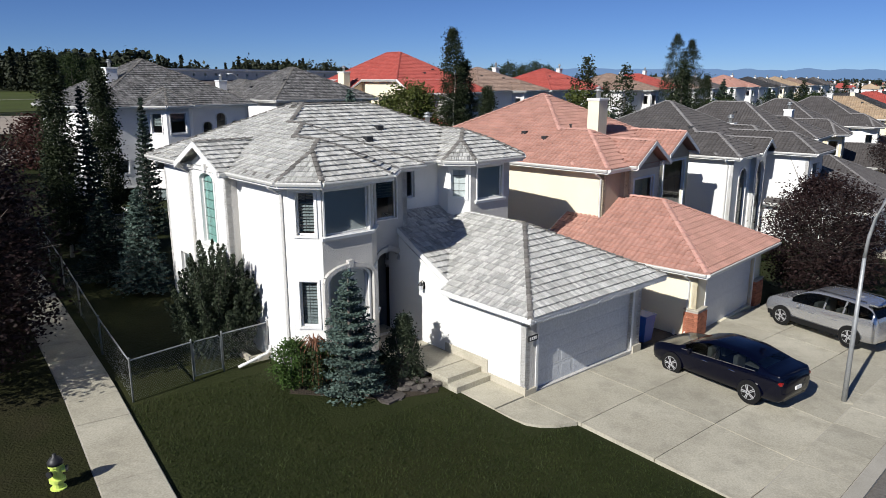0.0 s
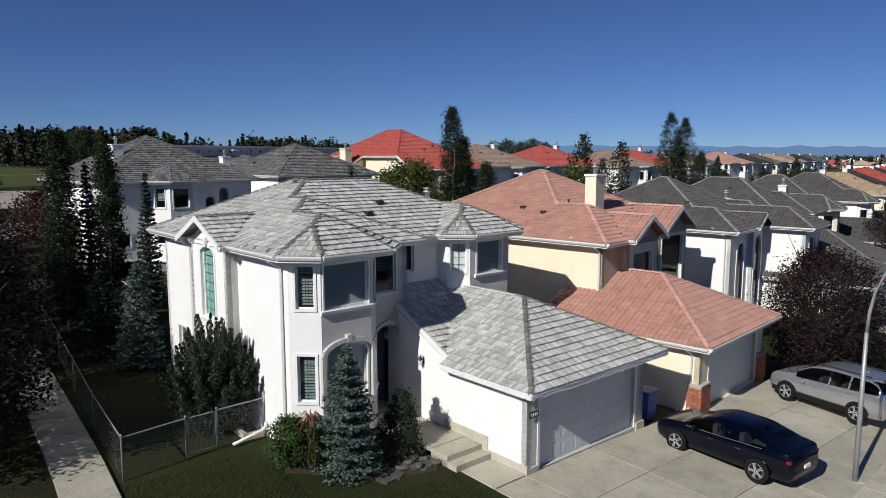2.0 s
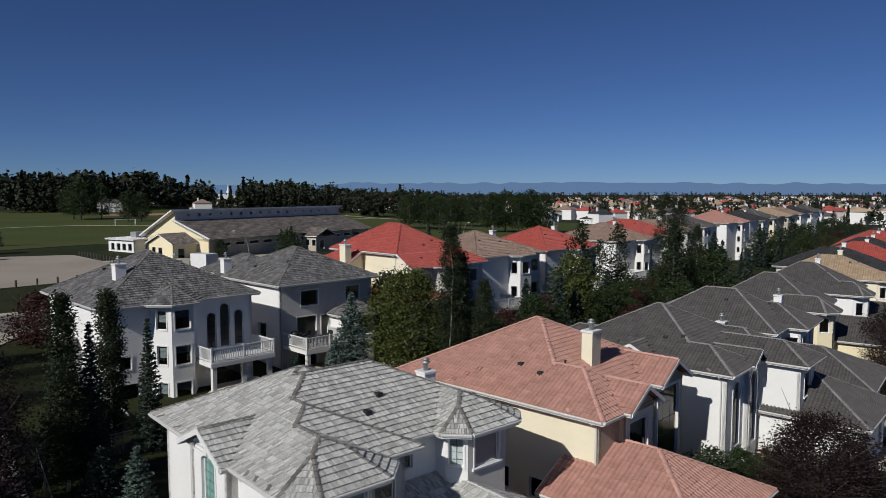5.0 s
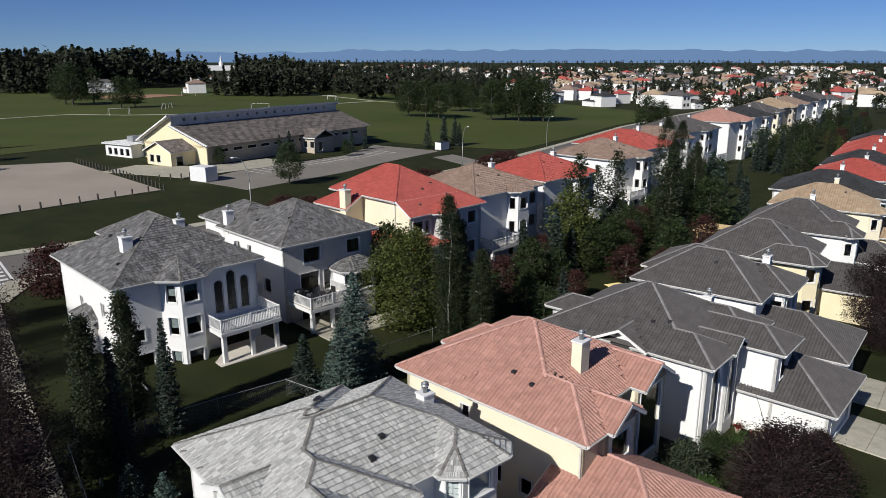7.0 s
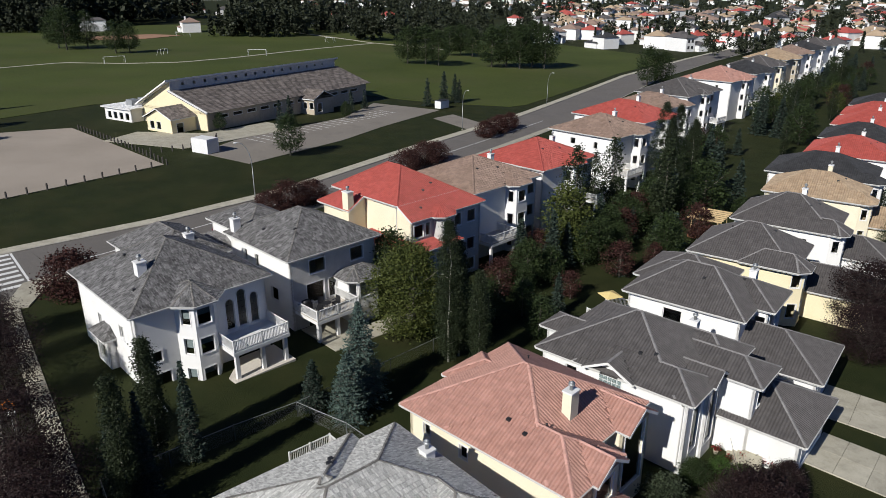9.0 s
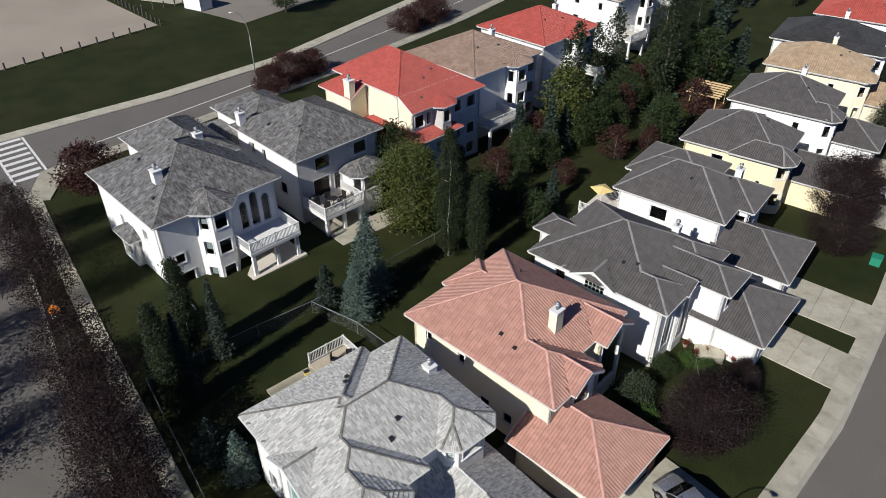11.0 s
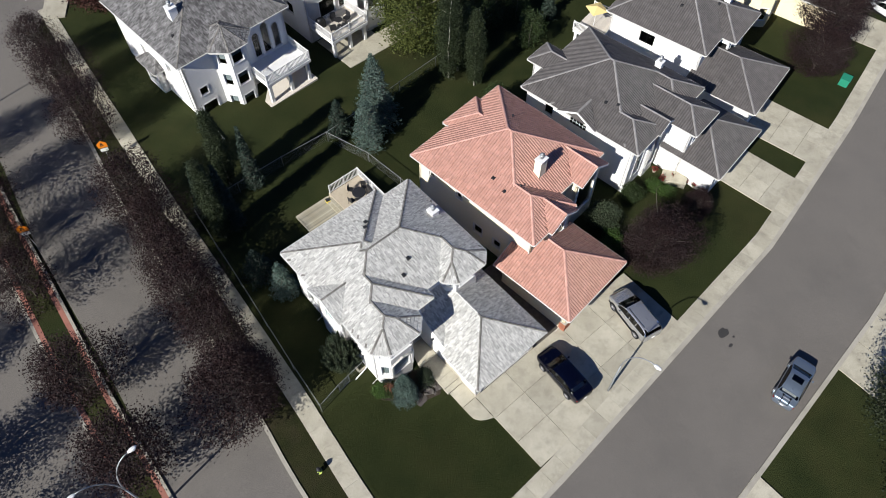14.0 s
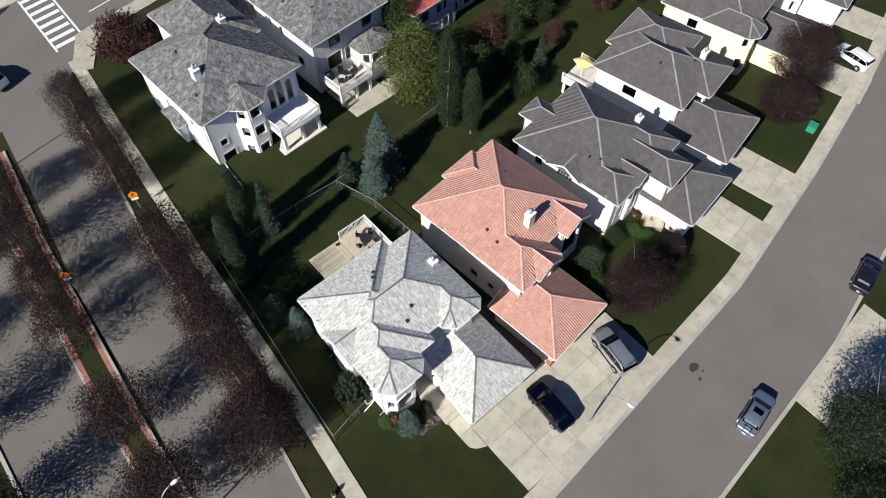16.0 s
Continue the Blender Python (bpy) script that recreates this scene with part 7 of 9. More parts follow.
# ---- far woods: one sheet of many small leafy clumps ----
def woods(areas, seed, name, label):
    r = random.Random(seed)
    spots, sizes = [], []
    for x0, y0, x1, y1, n, h in areas:
        for _ in range(n):
            x, y = r.uniform(x0, x1), r.uniform(y0, y1)
            if -0.72 * y - 40 > x or x > 0.70 * y + 60 or (abs(x / y + 0.304) < 0.02 and y > 520):
                continue
            hh = h * r.uniform(0.55, 1.15)
            point = r.random() < 0.4
            w = hh * (r.uniform(0.13, 0.2) if point else r.uniform(0.24, 0.36))
            z0 = ground_z(x, y)
            n = 260 if y < 470 else 120 if y < 800 else 22
            lobes = [(r.uniform(0, 6.28), r.uniform(0.2, 0.95), w * r.uniform(0.35, 0.6)) for _ in range(9)]
            for _ in range(n):
                if point:
                    t = r.random()
                    rr, a = w * ((1 - t) + 0.04) * math.sqrt(r.random()), r.uniform(0, 6.28)
                    q = (rr * math.cos(a), rr * math.sin(a), hh * (0.04 + 0.96 * t))
                else:
                    a, t, lr = r.choice(lobes)
                    rr = w * 0.75 * math.sin(math.pi * (0.12 + 0.8 * t)) ** 0.5
                    q = (rr * math.cos(a) + r.gauss(0, 0.5) * lr, rr * math.sin(a) + r.gauss(0, 0.5) * lr, max(0.4, hh * (0.12 + 0.8 * t) + r.gauss(0, 0.5) * lr))
                spots.append((x + q[0], y + q[1], z0 + q[2]))
                sizes.append(0.3 + 0.055 * hh if y < 470 else 0.4 + 0.085 * hh if y < 800 else 0.6 + 0.17 * hh)
    vs, fs = leaf_cards(spots, sizes, r, 0.5, 1.3)
    ob = piece(name, vs, fs, "far_leaf")
    return tagged(ob, label, "woods", kind="stuff")


woods([(-275, 430, -230, 520, 95, 23), (-340, 500, -215, 640, 220, 26), (-215, 600, -120, 690, 120, 22), (-128, 398, -78, 450, 66, 17), (-140, 450, -60, 560, 90, 17), (-80, 432, -20, 470, 34, 14), (-45, 376, -12, 402, 22, 16), (-14, 392, 30, 470, 34, 14), (45, 400, 58, 470, 14, 14), (88, 388, 150, 450, 26, 13), (110, 330, 150, 380, 8, 11), (-520, 690, 150, 800, 260, 16), (150, 330, 330, 480, 120, 10), (60, 470, 520, 800, 430, 10)], 5, "woods", "dark mixed trees at the far edge of the playing fields")
woods([(-900, 800, 900, 1300, 900, 11), (-1600, 1300, 1600, 2200, 900, 13), (-2700, 2200, 2800, 3800, 800, 18)], 6, "woods", "distant dark treeline on the horizon")

# ---- paving and garden of the corner lot ----
def paving(name, cells, lift, mat, label, category, angle=41.0):
    """Concrete cast in bays: each bay is a slab of its own on one dark bed."""
    F = turned(angle)
    top = thing(name, Matrix(), label, category, kind="structure")
    for poly in cells:
        cu, cv = sum(p[0] for p in poly) / len(poly), sum(p[1] for p in poly) / len(poly)
        g = 0.012
        pl = []
        for p in poly:
            d = math.hypot(p[0] - cu, p[1] - cv)
            pl.append((p[0] - (p[0] - cu) / d * g * 1.4, p[1] - (p[1] - cv) / d * g * 1.4))
        pts = [F(*p) for p in pl]
        n = len(pts)
        dz = RNG.uniform(-0.004, 0.004)
        vs = [(x, y, ground_z(x, y) + lift(*p) + dz) for (x, y), p in zip(pts, pl)] + [(x, y, ground_z(x, y) + lift(*p) - 0.12) for (x, y), p in zip(pts, pl)]
        piece("paving_slab", vs, [tuple(range(n))] + [(i, n + i, n + (i + 1) % n, (i + 1) % n) for i in range(n)], mat, top)
    return top


def grid_cells(us, vs, skip=()):
    return [[(a, c), (b, c), (b, d), (a, d)] for a, b in zip(us, us[1:]) for c, d in zip(vs, vs[1:]) if (a, c) not in skip]


# level of the lot's concrete over the sloping land: it meets the garage floors and falls to the pavement
def drive_lift(u, v):
    x, y = H(u, v)
    t = min(1.0, max(0.0, (v - 6.0) / 6.9))
    want = (-0.03 - 0.035 * max(0.0, u - 17.5)) * t + (ground_z(x, y) + 0.015) * (1 - t)
    return want - ground_z(x, y)


paving("driveway", grid_cells((14.4, 17.4, 20.4, 23.3, 26.4, 29.0, 31.0), (6.2, 8.5, 10.8, 12.9)) + [[(13.15, 12.2), (13.2, 11.75), (13.45, 11.4), (13.8, 11.15), (14.38, 10.9), (14.38, 12.9), (13.15, 12.9)]], drive_lift, "concrete", "pale concrete driveway cast in large bays", "driveway")
flat_patch("drive_bed", [(14.42, 6.2), (31.0, 6.2), (31.0, 12.9), (14.42, 12.9)], -0.02, "mortar")
tagged(bpy.data.objects["drive_bed"], "dark bedding under the driveway", "driveway", kind="structure")


def lot_lift(z):
    return lambda u, v: z - ground_z(*H(u, v))


walkway = paving("walkway", [[(13.15, 12.9), (14.42, 12.9), (14.42, 14.35), (13.15, 14.35)]], lot_lift(0.0), "concrete", "concrete walkway beside the garage wall", "walkway")
for k, (a, b) in enumerate([(14.35, 14.75), (14.75, 15.15)]):
    vs = [(*H(u, v), z) for z in (-0.3, 0.17 * (k + 1)) for u, v in ((13.0, a), (14.42, a), (14.42, 15.5), (13.0, 15.5))]
    piece("step", vs, [(4, 5, 6, 7), (0, 1, 5, 4), (3, 0, 4, 7), (2, 3, 7, 6)], "concrete", walkway)
paving("porch", [[(13.0, 15.5), (14.42, 15.5), (14.42, 17.2), (13.0, 17.2)], [(12.7, 17.2), (14.42, 17.2), (14.42, 19.0), (12.98, 19.0), (12.98, 18.15)], [(13.0, 19.0), (14.42, 19.0), (14.42, 19.95), (13.0, 19.95)]], lot_lift(0.36), "concrete", "concrete porch landing by the front door", "porch")

# drives of the next houses along the crescent
for nm, cells, ang, z in (("driveway", [(47.0, 49.5, 51.9), (2.0, 4.0, 6.0, 7.8)], 48.5, 0.06), ("driveway", [(54.6, 57.3, 60.0), (-1.2, 1.2, 3.7, 6.2)], 51.6, 0.06), ("driveway", [(74.5, 77.0, 79.5), (-5.0, -1.5, 2.3)], 54.0, 0.05), ("driveway", [(86.5, 89.0, 91.5), (-6.5, -2.5, 2.0)], 54.0, 0.05)):
    F = turned(ang)
    paving(nm, grid_cells(*cells), lambda u, v: 0.07, "concrete", "pale concrete driveway down to the crescent", "driveway", ang)

def far_bays(us, vs):
    """Bays down to the far kerb, which runs askew to the houses."""
    kerb = lambda u: -3.95 + (u - 25.63) * 0.066
    cells = grid_cells(us, vs)
    for a, b in zip(us, us[1:]):
        cells.append([(a + 0.01, vs[-1] + 0.01), (b - 0.01, vs[-1] + 0.01), (b - 0.01, kerb(b)), (a + 0.01, kerb(a))])
    return cells


paving("driveway", far_bays((17.3, 20.1, 22.9, 25.7), (-14.0, -10.0, -7.0)), lambda u, v: 0.07, "concrete", "pale concrete driveway across the crescent", "driveway")
paving("driveway", far_bays((37.3, 40.6, 43.9, 47.2, 50.5), (-14.0, -10.0, -6.5)), lambda u, v: 0.07, "concrete", "pale concrete driveway across the crescent", "driveway")

# beds, rocks and flagstones in front of the turret
bed = flat_patch("flower_bed", [(10.5, 15.75), (11.2, 15.15), (12.6, 14.75), (13.1, 15.2), (13.1, 17.3), (12.4, 17.45), (10.5, 17.45), (9.5, 17.9), (9.0, 17.2)], -0.012, "soil")
tagged(bed, "brown soil bed with flat stones beside the turret", "flower bed", kind="structure")
rk = random.Random(4)


def stone(name, x, y, z, a, b, c, seed, mat, parent=None, turn=0.0):
    bm = bmesh.new()
    bmesh.ops.create_icosphere(bm, subdivisions=2, radius=1)
    for v in bm.verts:
        k = 1 + 0.22 * noise.noise(v.co * 1.7 + Vector((seed * 3.1, seed, 0)))
        v.co = Vector((v.co.x * a * k, v.co.y * b * k, max(-0.4, min(0.7, v.co.z)) * c * k))
    me = bpy.data.meshes.new(name)
    bm.to_mesh(me), bm.free()
    me.materials.append(M[mat])
    ob = new(name, me)
    ob.matrix_world = pose(x, y, z, 0, 0, turn)
    return ob


for k in range(26):
    u, v = rk.uniform(11.0, 12.9), rk.uniform(15.05, 16.1)
    x, y = H(u, v)
    n = rk.choice((4, 5, 5, 6))
    r = rk.uniform(0.14, 0.26)
    pts = [(x + r * rk.uniform(0.8, 1.15) * math.cos(6.283 * i / n), y + r * rk.uniform(0.8, 1.15) * math.sin(6.283 * i / n)) for i in range(n)]
    z = ground_z(x, y) + 0.012 + 0.006 * (k % 4)
    piece("flagstone", [(*p, z) for p in pts] + [(*p, z - 0.06) for p in pts], [tuple(range(n))] + [(i, n + i, n + (i + 1) % n, (i + 1) % n) for i in range(n)], "flagstone", bed)
for k, (u, v) in enumerate([(12.7, 15.5), (13.0, 15.9), (13.05, 16.4), (12.3, 15.2), (12.9, 15.1), (12.55, 15.75), (12.2, 15.6), (11.8, 15.4)]):
    x, y = H(u, v)
    tagged(stone("garden_rock", x, y, ground_z(x, y) + 0.05, rk.uniform(0.13, 0.24), rk.uniform(0.1, 0.15), rk.uniform(0.07, 0.11), k, "rock", turn=rk.uniform(0, 180)), "rough grey brown rock edging the bed", "rock", "bed edging")
# window well and splash pipe by the garden wall
x, y = H(9.35, 20.3)
pp = thing("drain_pipe", pose(x, y, ground_z(x, y), 0, 0, 41), "white plastic downspout extension on the grass", "pipe")
Soup().tube([(0.42, -0.48, 0.42), (0.40, -0.52, 0.3), (0.25, -0.56, 0.2), (-0.78, -0.70, 0.07)], 0.05, 8).done("tube", "trim", pp, smooth=True)
Soup().tube([(-0.1, -0.615, 0.158), (0.0, -0.6, 0.17)], 0.065, 8).done("coupling", "trim", pp)
well = thing("window_well", pose(*H(9.35, 20.6), ground_z(*H(9.35, 20.6)), 0, 0, 41), "pale concrete window well against the wall", "window well")
for nm, bx0 in (("side", (-0.15, -0.75, -0.12, 0.42, -0.63, 0.16)), ("side", (-0.15, 0.63, -0.12, 0.42, 0.75, 0.16)), ("front", (-0.27, -0.75, -0.12, -0.15, 0.75, 0.16))):
    part(nm, bevelled_box(*bx0, 0.015), "foundation", well)


def chain_link(name, pts, h, label, gates=()):
    """Chain-link fence: posts, a top rail, and diagonal wire between."""
    ob = thing(name, Matrix(), label, "fence")
    W = [Vector((*p, ground_z(*p))) for p in pts]
    for p in W:
        Soup().rings([(0.03, -0.2), (0.03, h + 0.05), (0.036, h + 0.06), (0.01, h + 0.1)], 8, tuple(p)).done("post", "steel", ob, smooth=True)
    for i, (a, b) in enumerate(zip(W, W[1:])):
        up = Vector((0, 0, h))
        Soup().tube([tuple(a + up), tuple(b + up)], 0.022, 6).done("rail", "steel", ob)
        sp = Soup()
        ln = (b - a).length
        d = (b - a) / ln
        step, wid = 0.085, 0.002
        n = int((ln + h) / step)
        for sgn in (1, -1):
            for k in range(n):
                s0 = -h + k * step
                t0, t1 = max(0.0, -s0), min(h, ln - s0)
                if t1 - t0 < 0.05:
                    continue
                A = a + d * (s0 + t0 if sgn > 0 else ln - (s0 + t0)) + Vector((0, 0, t0))
                B = a + d * (s0 + t1 if sgn > 0 else ln - (s0 + t1)) + Vector((0, 0, t1))
                A.z, B.z = a.z + (b.z - a.z) * ((A - a).dot(d) / ln) + t0, a.z + (b.z - a.z) * ((B - a).dot(d) / ln) + t1
                w = Vector((0, 0, wid))
                sp.add([tuple(A - w), tuple(B - w), tuple(B + w), tuple(A + w)], [(0, 1, 2, 3)])
        sp.done("wire_mesh", "steel", ob, kind="stuff")
    return ob


chain_link("chain_link_fence", [H(u, v) for u, v in [(9.75, 19.95), (8.15, 19.75)]], 1.2, "grey chain-link fence beside the house")
chain_link("chain_link_fence", [H(u, v) for u, v in [(7.15, 19.6), (5.27, 19.2), (5.6, 23.2), (6.05, 27.4), (6.5, 31.6), (6.9, 35.8), (7.3, 39.6)]], 1.2, "grey chain-link fence beside the pavement")
chain_link("chain_link_fence", [H(u, v) for u, v in [(7.3, 39.6), (11.5, 39.8), (16.0, 39.9), (20.8, 39.8), (22.2, 35.5), (22.6, 31.5), (22.8, 28.0)]], 1.2, "grey chain-link fence between the gardens")
chain_link("chain_link_fence", [H(u, v) for u, v in [(20.8, 39.8), (25.5, 40.2), (30.0, 40.7), (35.0, 41.2), (39.5, 41.6), (44.0, 42.6)]], 1.2, "grey chain-link fence between the gardens")
gate = thing("garden_gate", Matrix(), "chain-link garden gate with a steel frame", "gate")
ga, gb = Vector((*H(7.2, 19.62), 0)), Vector((*H(8.1, 19.74), 0))
ga.z, gb.z = ground_z(ga.x, ga.y) + 0.1, ground_z(gb.x, gb.y) + 0.1
Soup().tube([tuple(ga), tuple(ga + Vector((0, 0, 1.0))), tuple(ga + (gb - ga) * 0.08 + Vector((0, 0, 1.08))), tuple(gb - (gb - ga) * 0.08 + Vector((0, 0, 1.08))), tuple(gb + Vector((0, 0, 1.0))), tuple(gb), tuple(ga)], 0.02, 6, False).done("gate_frame", "steel", gate)
sp = Soup()
for k in range(22):
    a = ga.lerp(gb, (k + 1) / 23)
    sp.beam(tuple(a), tuple(a + Vector((0, 0, 1.05))), 0.004, 0.004)
    z = k * 1.05 / 22
    sp.beam(tuple(ga + Vector((0, 0, z))), tuple(gb + Vector((0, 0, z))), 0.004, 0.004)
sp.done("wire_mesh", "steel", gate, kind="stuff")


def tar_patch(u, v, a, b, seed):
    r = random.Random(seed)
    pts = [(u + a * r.uniform(0.8, 1.15) * math.cos(6.283 * k / 14), v + b * r.uniform(0.8, 1.15) * math.sin(6.283 * k / 14)) for k in range(14)]
    return tagged(flat_patch("tar_patch", pts, 0.006, "tar", deep=0.02), "dark tar patch on the asphalt", "road patch", kind="structure")


tar_patch(-0.20, 21.63, 0.55, 0.35, 1)
tar_patch(33.00, 4.19, 0.5, 0.4, 2)
tar_patch(32.55, 3.15, 0.22, 0.13, 3)
tar_patch(33.35, 3.45, 0.12, 0.09, 5)
lying = thing("drain_pipe", pose(*((-22.04), (46.44)), ground_z(*((-22.04), (46.44))), 0, 0, -52.8), "long white downspout pipe lying on the lawn", "pipe")
Soup().tube([(0.0, 0.0, 0.12), (0.15, 0.0, 0.07), (3.76, 0.0, 0.06)], 0.06, 8).done("tube", "trim", lying, smooth=True)
Soup().tube([(1.2, 0, 0.065), (1.3, 0, 0.065)], 0.075, 8).done("coupling", "trim", lying)


def hydrant(x, y, turn):
    ob = thing("fire_hydrant", pose(x, y, ground_z(x, y), 0, 0, turn), "bright yellow-green fire hydrant with black bonnet and caps", "hydrant")
    Soup().rings([(0.17, -0.1), (0.17, 0.05), (0.115, 0.06), (0.11, 0.2), (0.17, 0.21), (0.17, 0.27), (0.115, 0.28), (0.115, 0.56), (0.155, 0.57), (0.155, 0.62)], 14).done("barrel", "hydrant", ob, smooth=False)
    Soup().rings([(0.165, 0.62), (0.16, 0.68), (0.11, 0.76), (0.05, 0.79), (0.04, 0.85), (0.0, 0.86)], 14).done("bonnet", "dark_metal", ob, smooth=True)
    for a in (0, 120, 240):
        c, s = math.cos(radians(a)), math.sin(radians(a))
        Soup().tube([(0.09 * c, 0.09 * s, 0.47), (0.19 * c, 0.19 * s, 0.47)], 0.07, 10).done("nozzle", "hydrant", ob)
        Soup().tube([(0.185 * c, 0.185 * s, 0.47), (0.23 * c, 0.23 * s, 0.47)], 0.075, 10).done("nozzle_cap", "dark_metal", ob)
    return ob


hydrant(-8.4, 13.65, 20)


def street_lamp(x, y, head, h, label, double=None):
    """Tapered steel mast, with its arm bent over to the head (an offset in metres)."""
    z = ground_z(x, y)
    ob = thing("street_lamp", pose(x, y, z), label, "street lamp")
    part("base_plate", bevelled_box(-0.2, -0.2, -0.15, 0.2, 0.2, 0.06, 0.02), "concrete", ob)
    Soup().tube([(0, 0, 0.02), (0, 0, h * 0.3), (0, 0, h * 0.6)], [0.082, 0.07, 0.055], 10).done("mast", "steel", ob, smooth=True)
    for hd in ([head] if not double else [head, double]):
        dx, dy = hd
        pts = [(dx * (1 - math.cos(t)) * 0.95, dy * (1 - math.cos(t)) * 0.95, h * 0.6 + (h * 0.4) * math.sin(t)) for t in [k * 1.5708 / 8 for k in range(9)]]
        Soup().tube(pts, [0.053 - 0.0025 * k for k in range(9)], 8).done("arm", "steel", ob, smooth=True)
        ln = math.hypot(dx, dy)
        e = (dx / ln, dy / ln)
        hx, hy = dx * 0.95, dy * 0.95
        bm = bmesh.new()
        bmesh.ops.create_uvsphere(bm, u_segments=12, v_segments=8, radius=1, matrix=Matrix.Translation((hx + e[0] * 0.25, hy + e[1] * 0.25, h - 0.02)) @ Matrix.Rotation(math.atan2(dy, dx), 4, "Z") @ Matrix.Diagonal((0.3, 0.14, 0.085, 1)))
        lamp = part("lamp_head", bm, "trim", ob, "pale lamp head", True)
        bm = bmesh.new()
        bmesh.ops.create_uvsphere(bm, u_segments=10, v_segments=6, radius=1, matrix=Matrix.Translation((hx + e[0] * 0.3, hy + e[1] * 0.3, h - 0.07)) @ Matrix.Diagonal((0.17, 0.14, 0.1, 1)))
        part("lens", bm, "lamp_clear", lamp, "", True)
    return ob


street_lamp(12.3, 19.83, (1.39, -1.36), 7.65, "tall galvanised street lamp with a curved arm")
lx, ly = H(-6.95, 20.6)
street_lamp(lx, ly, (H(1.7, 0.1)[0], H(1.7, 0.1)[1]), 9.0, "twin-headed street lamp on the median", (H(-1.7, -0.1)[0], H(-1.7, -0.1)[1]))
street_lamp(-26.0, 94.6, (-1.6, -0.9), 8.8, "galvanised street lamp beside the school road")
for u, v in ((105.0, 113.5), (150.0, 128.0), (-6.0, 62.0)):
    lx, ly = H(u, v)
    street_lamp(lx, ly, (1.0, -1.4), 8.8, "galvanised street lamp beside the road")


def warning_sign(x, y, turn, z_top):
    z = ground_z(x, y)
    ob = thing("warning_sign", pose(x, y, z, 0, 0, turn), "orange school warning sign on a steel post", "road sign")
    Soup().box(-0.03, -0.02, -0.3, 0.03, 0.02, z_top).done("post", "steel", ob)
    s = 0.4
    vs = [(a * s, -0.03 - d, z_top - 0.42 + b * s) for d in (0, 0.012) for a, b in ((-1, -1), (1, -1), (1, 0.25), (0, 1.1), (-1, 0.25))]
    pl = piece("plate", vs, [(5, 6, 7, 8, 9), (4, 3, 2, 1, 0)] + [(i, (i + 1) % 5, 5 + (i + 1) % 5, 5 + i) for i in range(5)], "orange", ob, "orange pentagon plate")
    vs = [(a * s * 0.5, -0.046, z_top - 0.45 + b * s * 0.5) for a, b in ((-0.8, -1), (-0.4, -1), (-0.1, 0.3), (0.2, -1), (0.6, -1), (0.3, 0.9), (-0.4, 0.9))]
    piece("marking", vs, [tuple(range(7))], "dark_metal", pl)
    Soup().box(-0.32, -0.045, z_top - 1.25, 0.32, -0.03, z_top - 0.9).done("lower_plate", "trim", ob, "white plate under the sign")
    return ob


warning_sign(-29.2, 40.7, 22, 2.6)
warning_sign(-32.85, 31.6, 22, 2.9)


def wheelie_bin(x, y, z, turn):
    ob = thing("wheelie_bin", pose(x, y, z, 0, 0, turn), "blue plastic wheelie bin beside the garage", "bin")
    vs = [(a * (0.24 + 0.07 * t), b * (0.26 + 0.08 * t), 0.06 + 0.94 * t) for t in (0, 1) for a, b in ((-1, -1), (1, -1), (1, 1), (-1, 1))]
    piece("bin_body", vs, [(3, 2, 1, 0), (4, 5, 6, 7), (0, 1, 5, 4), (1, 2, 6, 5), (2, 3, 7, 6), (3, 0, 4, 7)], "blue_bin", ob)
    part("lid", bevelled_box(-0.34, -0.37, 1.0, 0.34, 0.38, 1.07, 0.025), "blue_bin", ob)
    Soup().tube([(-0.28, 0.4, 0.95), (0.28, 0.4, 0.95)], 0.02, 6).done("handle", "blue_bin", ob)
    for s in (-1, 1):
        Soup().rings([(0.1, -0.025), (0.11, 0.0), (0.1, 0.025)], 12, (s * 0.25, 0.3, 0.1), "x").done("wheel", "black_rubber", ob)
    return ob


bx, by = H(21.35, 13.5)
wheelie_bin(bx, by, -0.2, 41)
# gravel beside the garage and a downspout on the ground
tagged(flat_patch("gravel_strip", [(20.6, 12.9), (23.9, 12.9), (23.9, 20.5), (20.6, 20.5)], 0.06, "rock"), "grey gravel strip between the two garages", "gravel", kind="structure")


leaning = thing("drain_pipe", pose(*H(23.5, 13.4), 0, 0, 0, 41), "white downspout pipe leaning in the gravel", "pipe")
Soup().tube([(0.62, 0.3, 1.0), (0.5, 0.25, 0.85), (-0.35, -0.12, -0.36)], 0.05, 8).done("tube", "trim", leaning, smooth=True)
Soup().tube([(0.3, 0.155, 0.55), (0.22, 0.12, 0.44)], 0.062, 8).done("coupling", "trim", leaning)


def sconce(parent_xy, z, turn):
    ob = thing("wall_lamp", pose(*parent_xy, z, 0, 0, turn), "black lantern on the white garage wall", "lamp")
    Soup().box(-0.05, 0.0, -0.12, 0.05, 0.03, 0.12).done("bracket", "dark_metal", ob)
    Soup().rings([(0.03, 0.16), (0.10, 0.06), (0.10, 0.04)], 8, (0, -0.14, 0)).done("hood", "dark_metal", ob)
    Soup().rings([(0.06, -0.14), (0.085, 0.04)], 8, (0, -0.14, 0)).done("shade", "lamp_clear", ob)
    Soup().tube([(0, 0.0, 0.1), (0, -0.08, 0.2), (0, -0.14, 0.16)], 0.012, 5).done("arm", "dark_metal", ob)
    return ob


sx, sy = H(14.44, 17.6)
sconce((sx, sy), 2.35, 41 - 90)


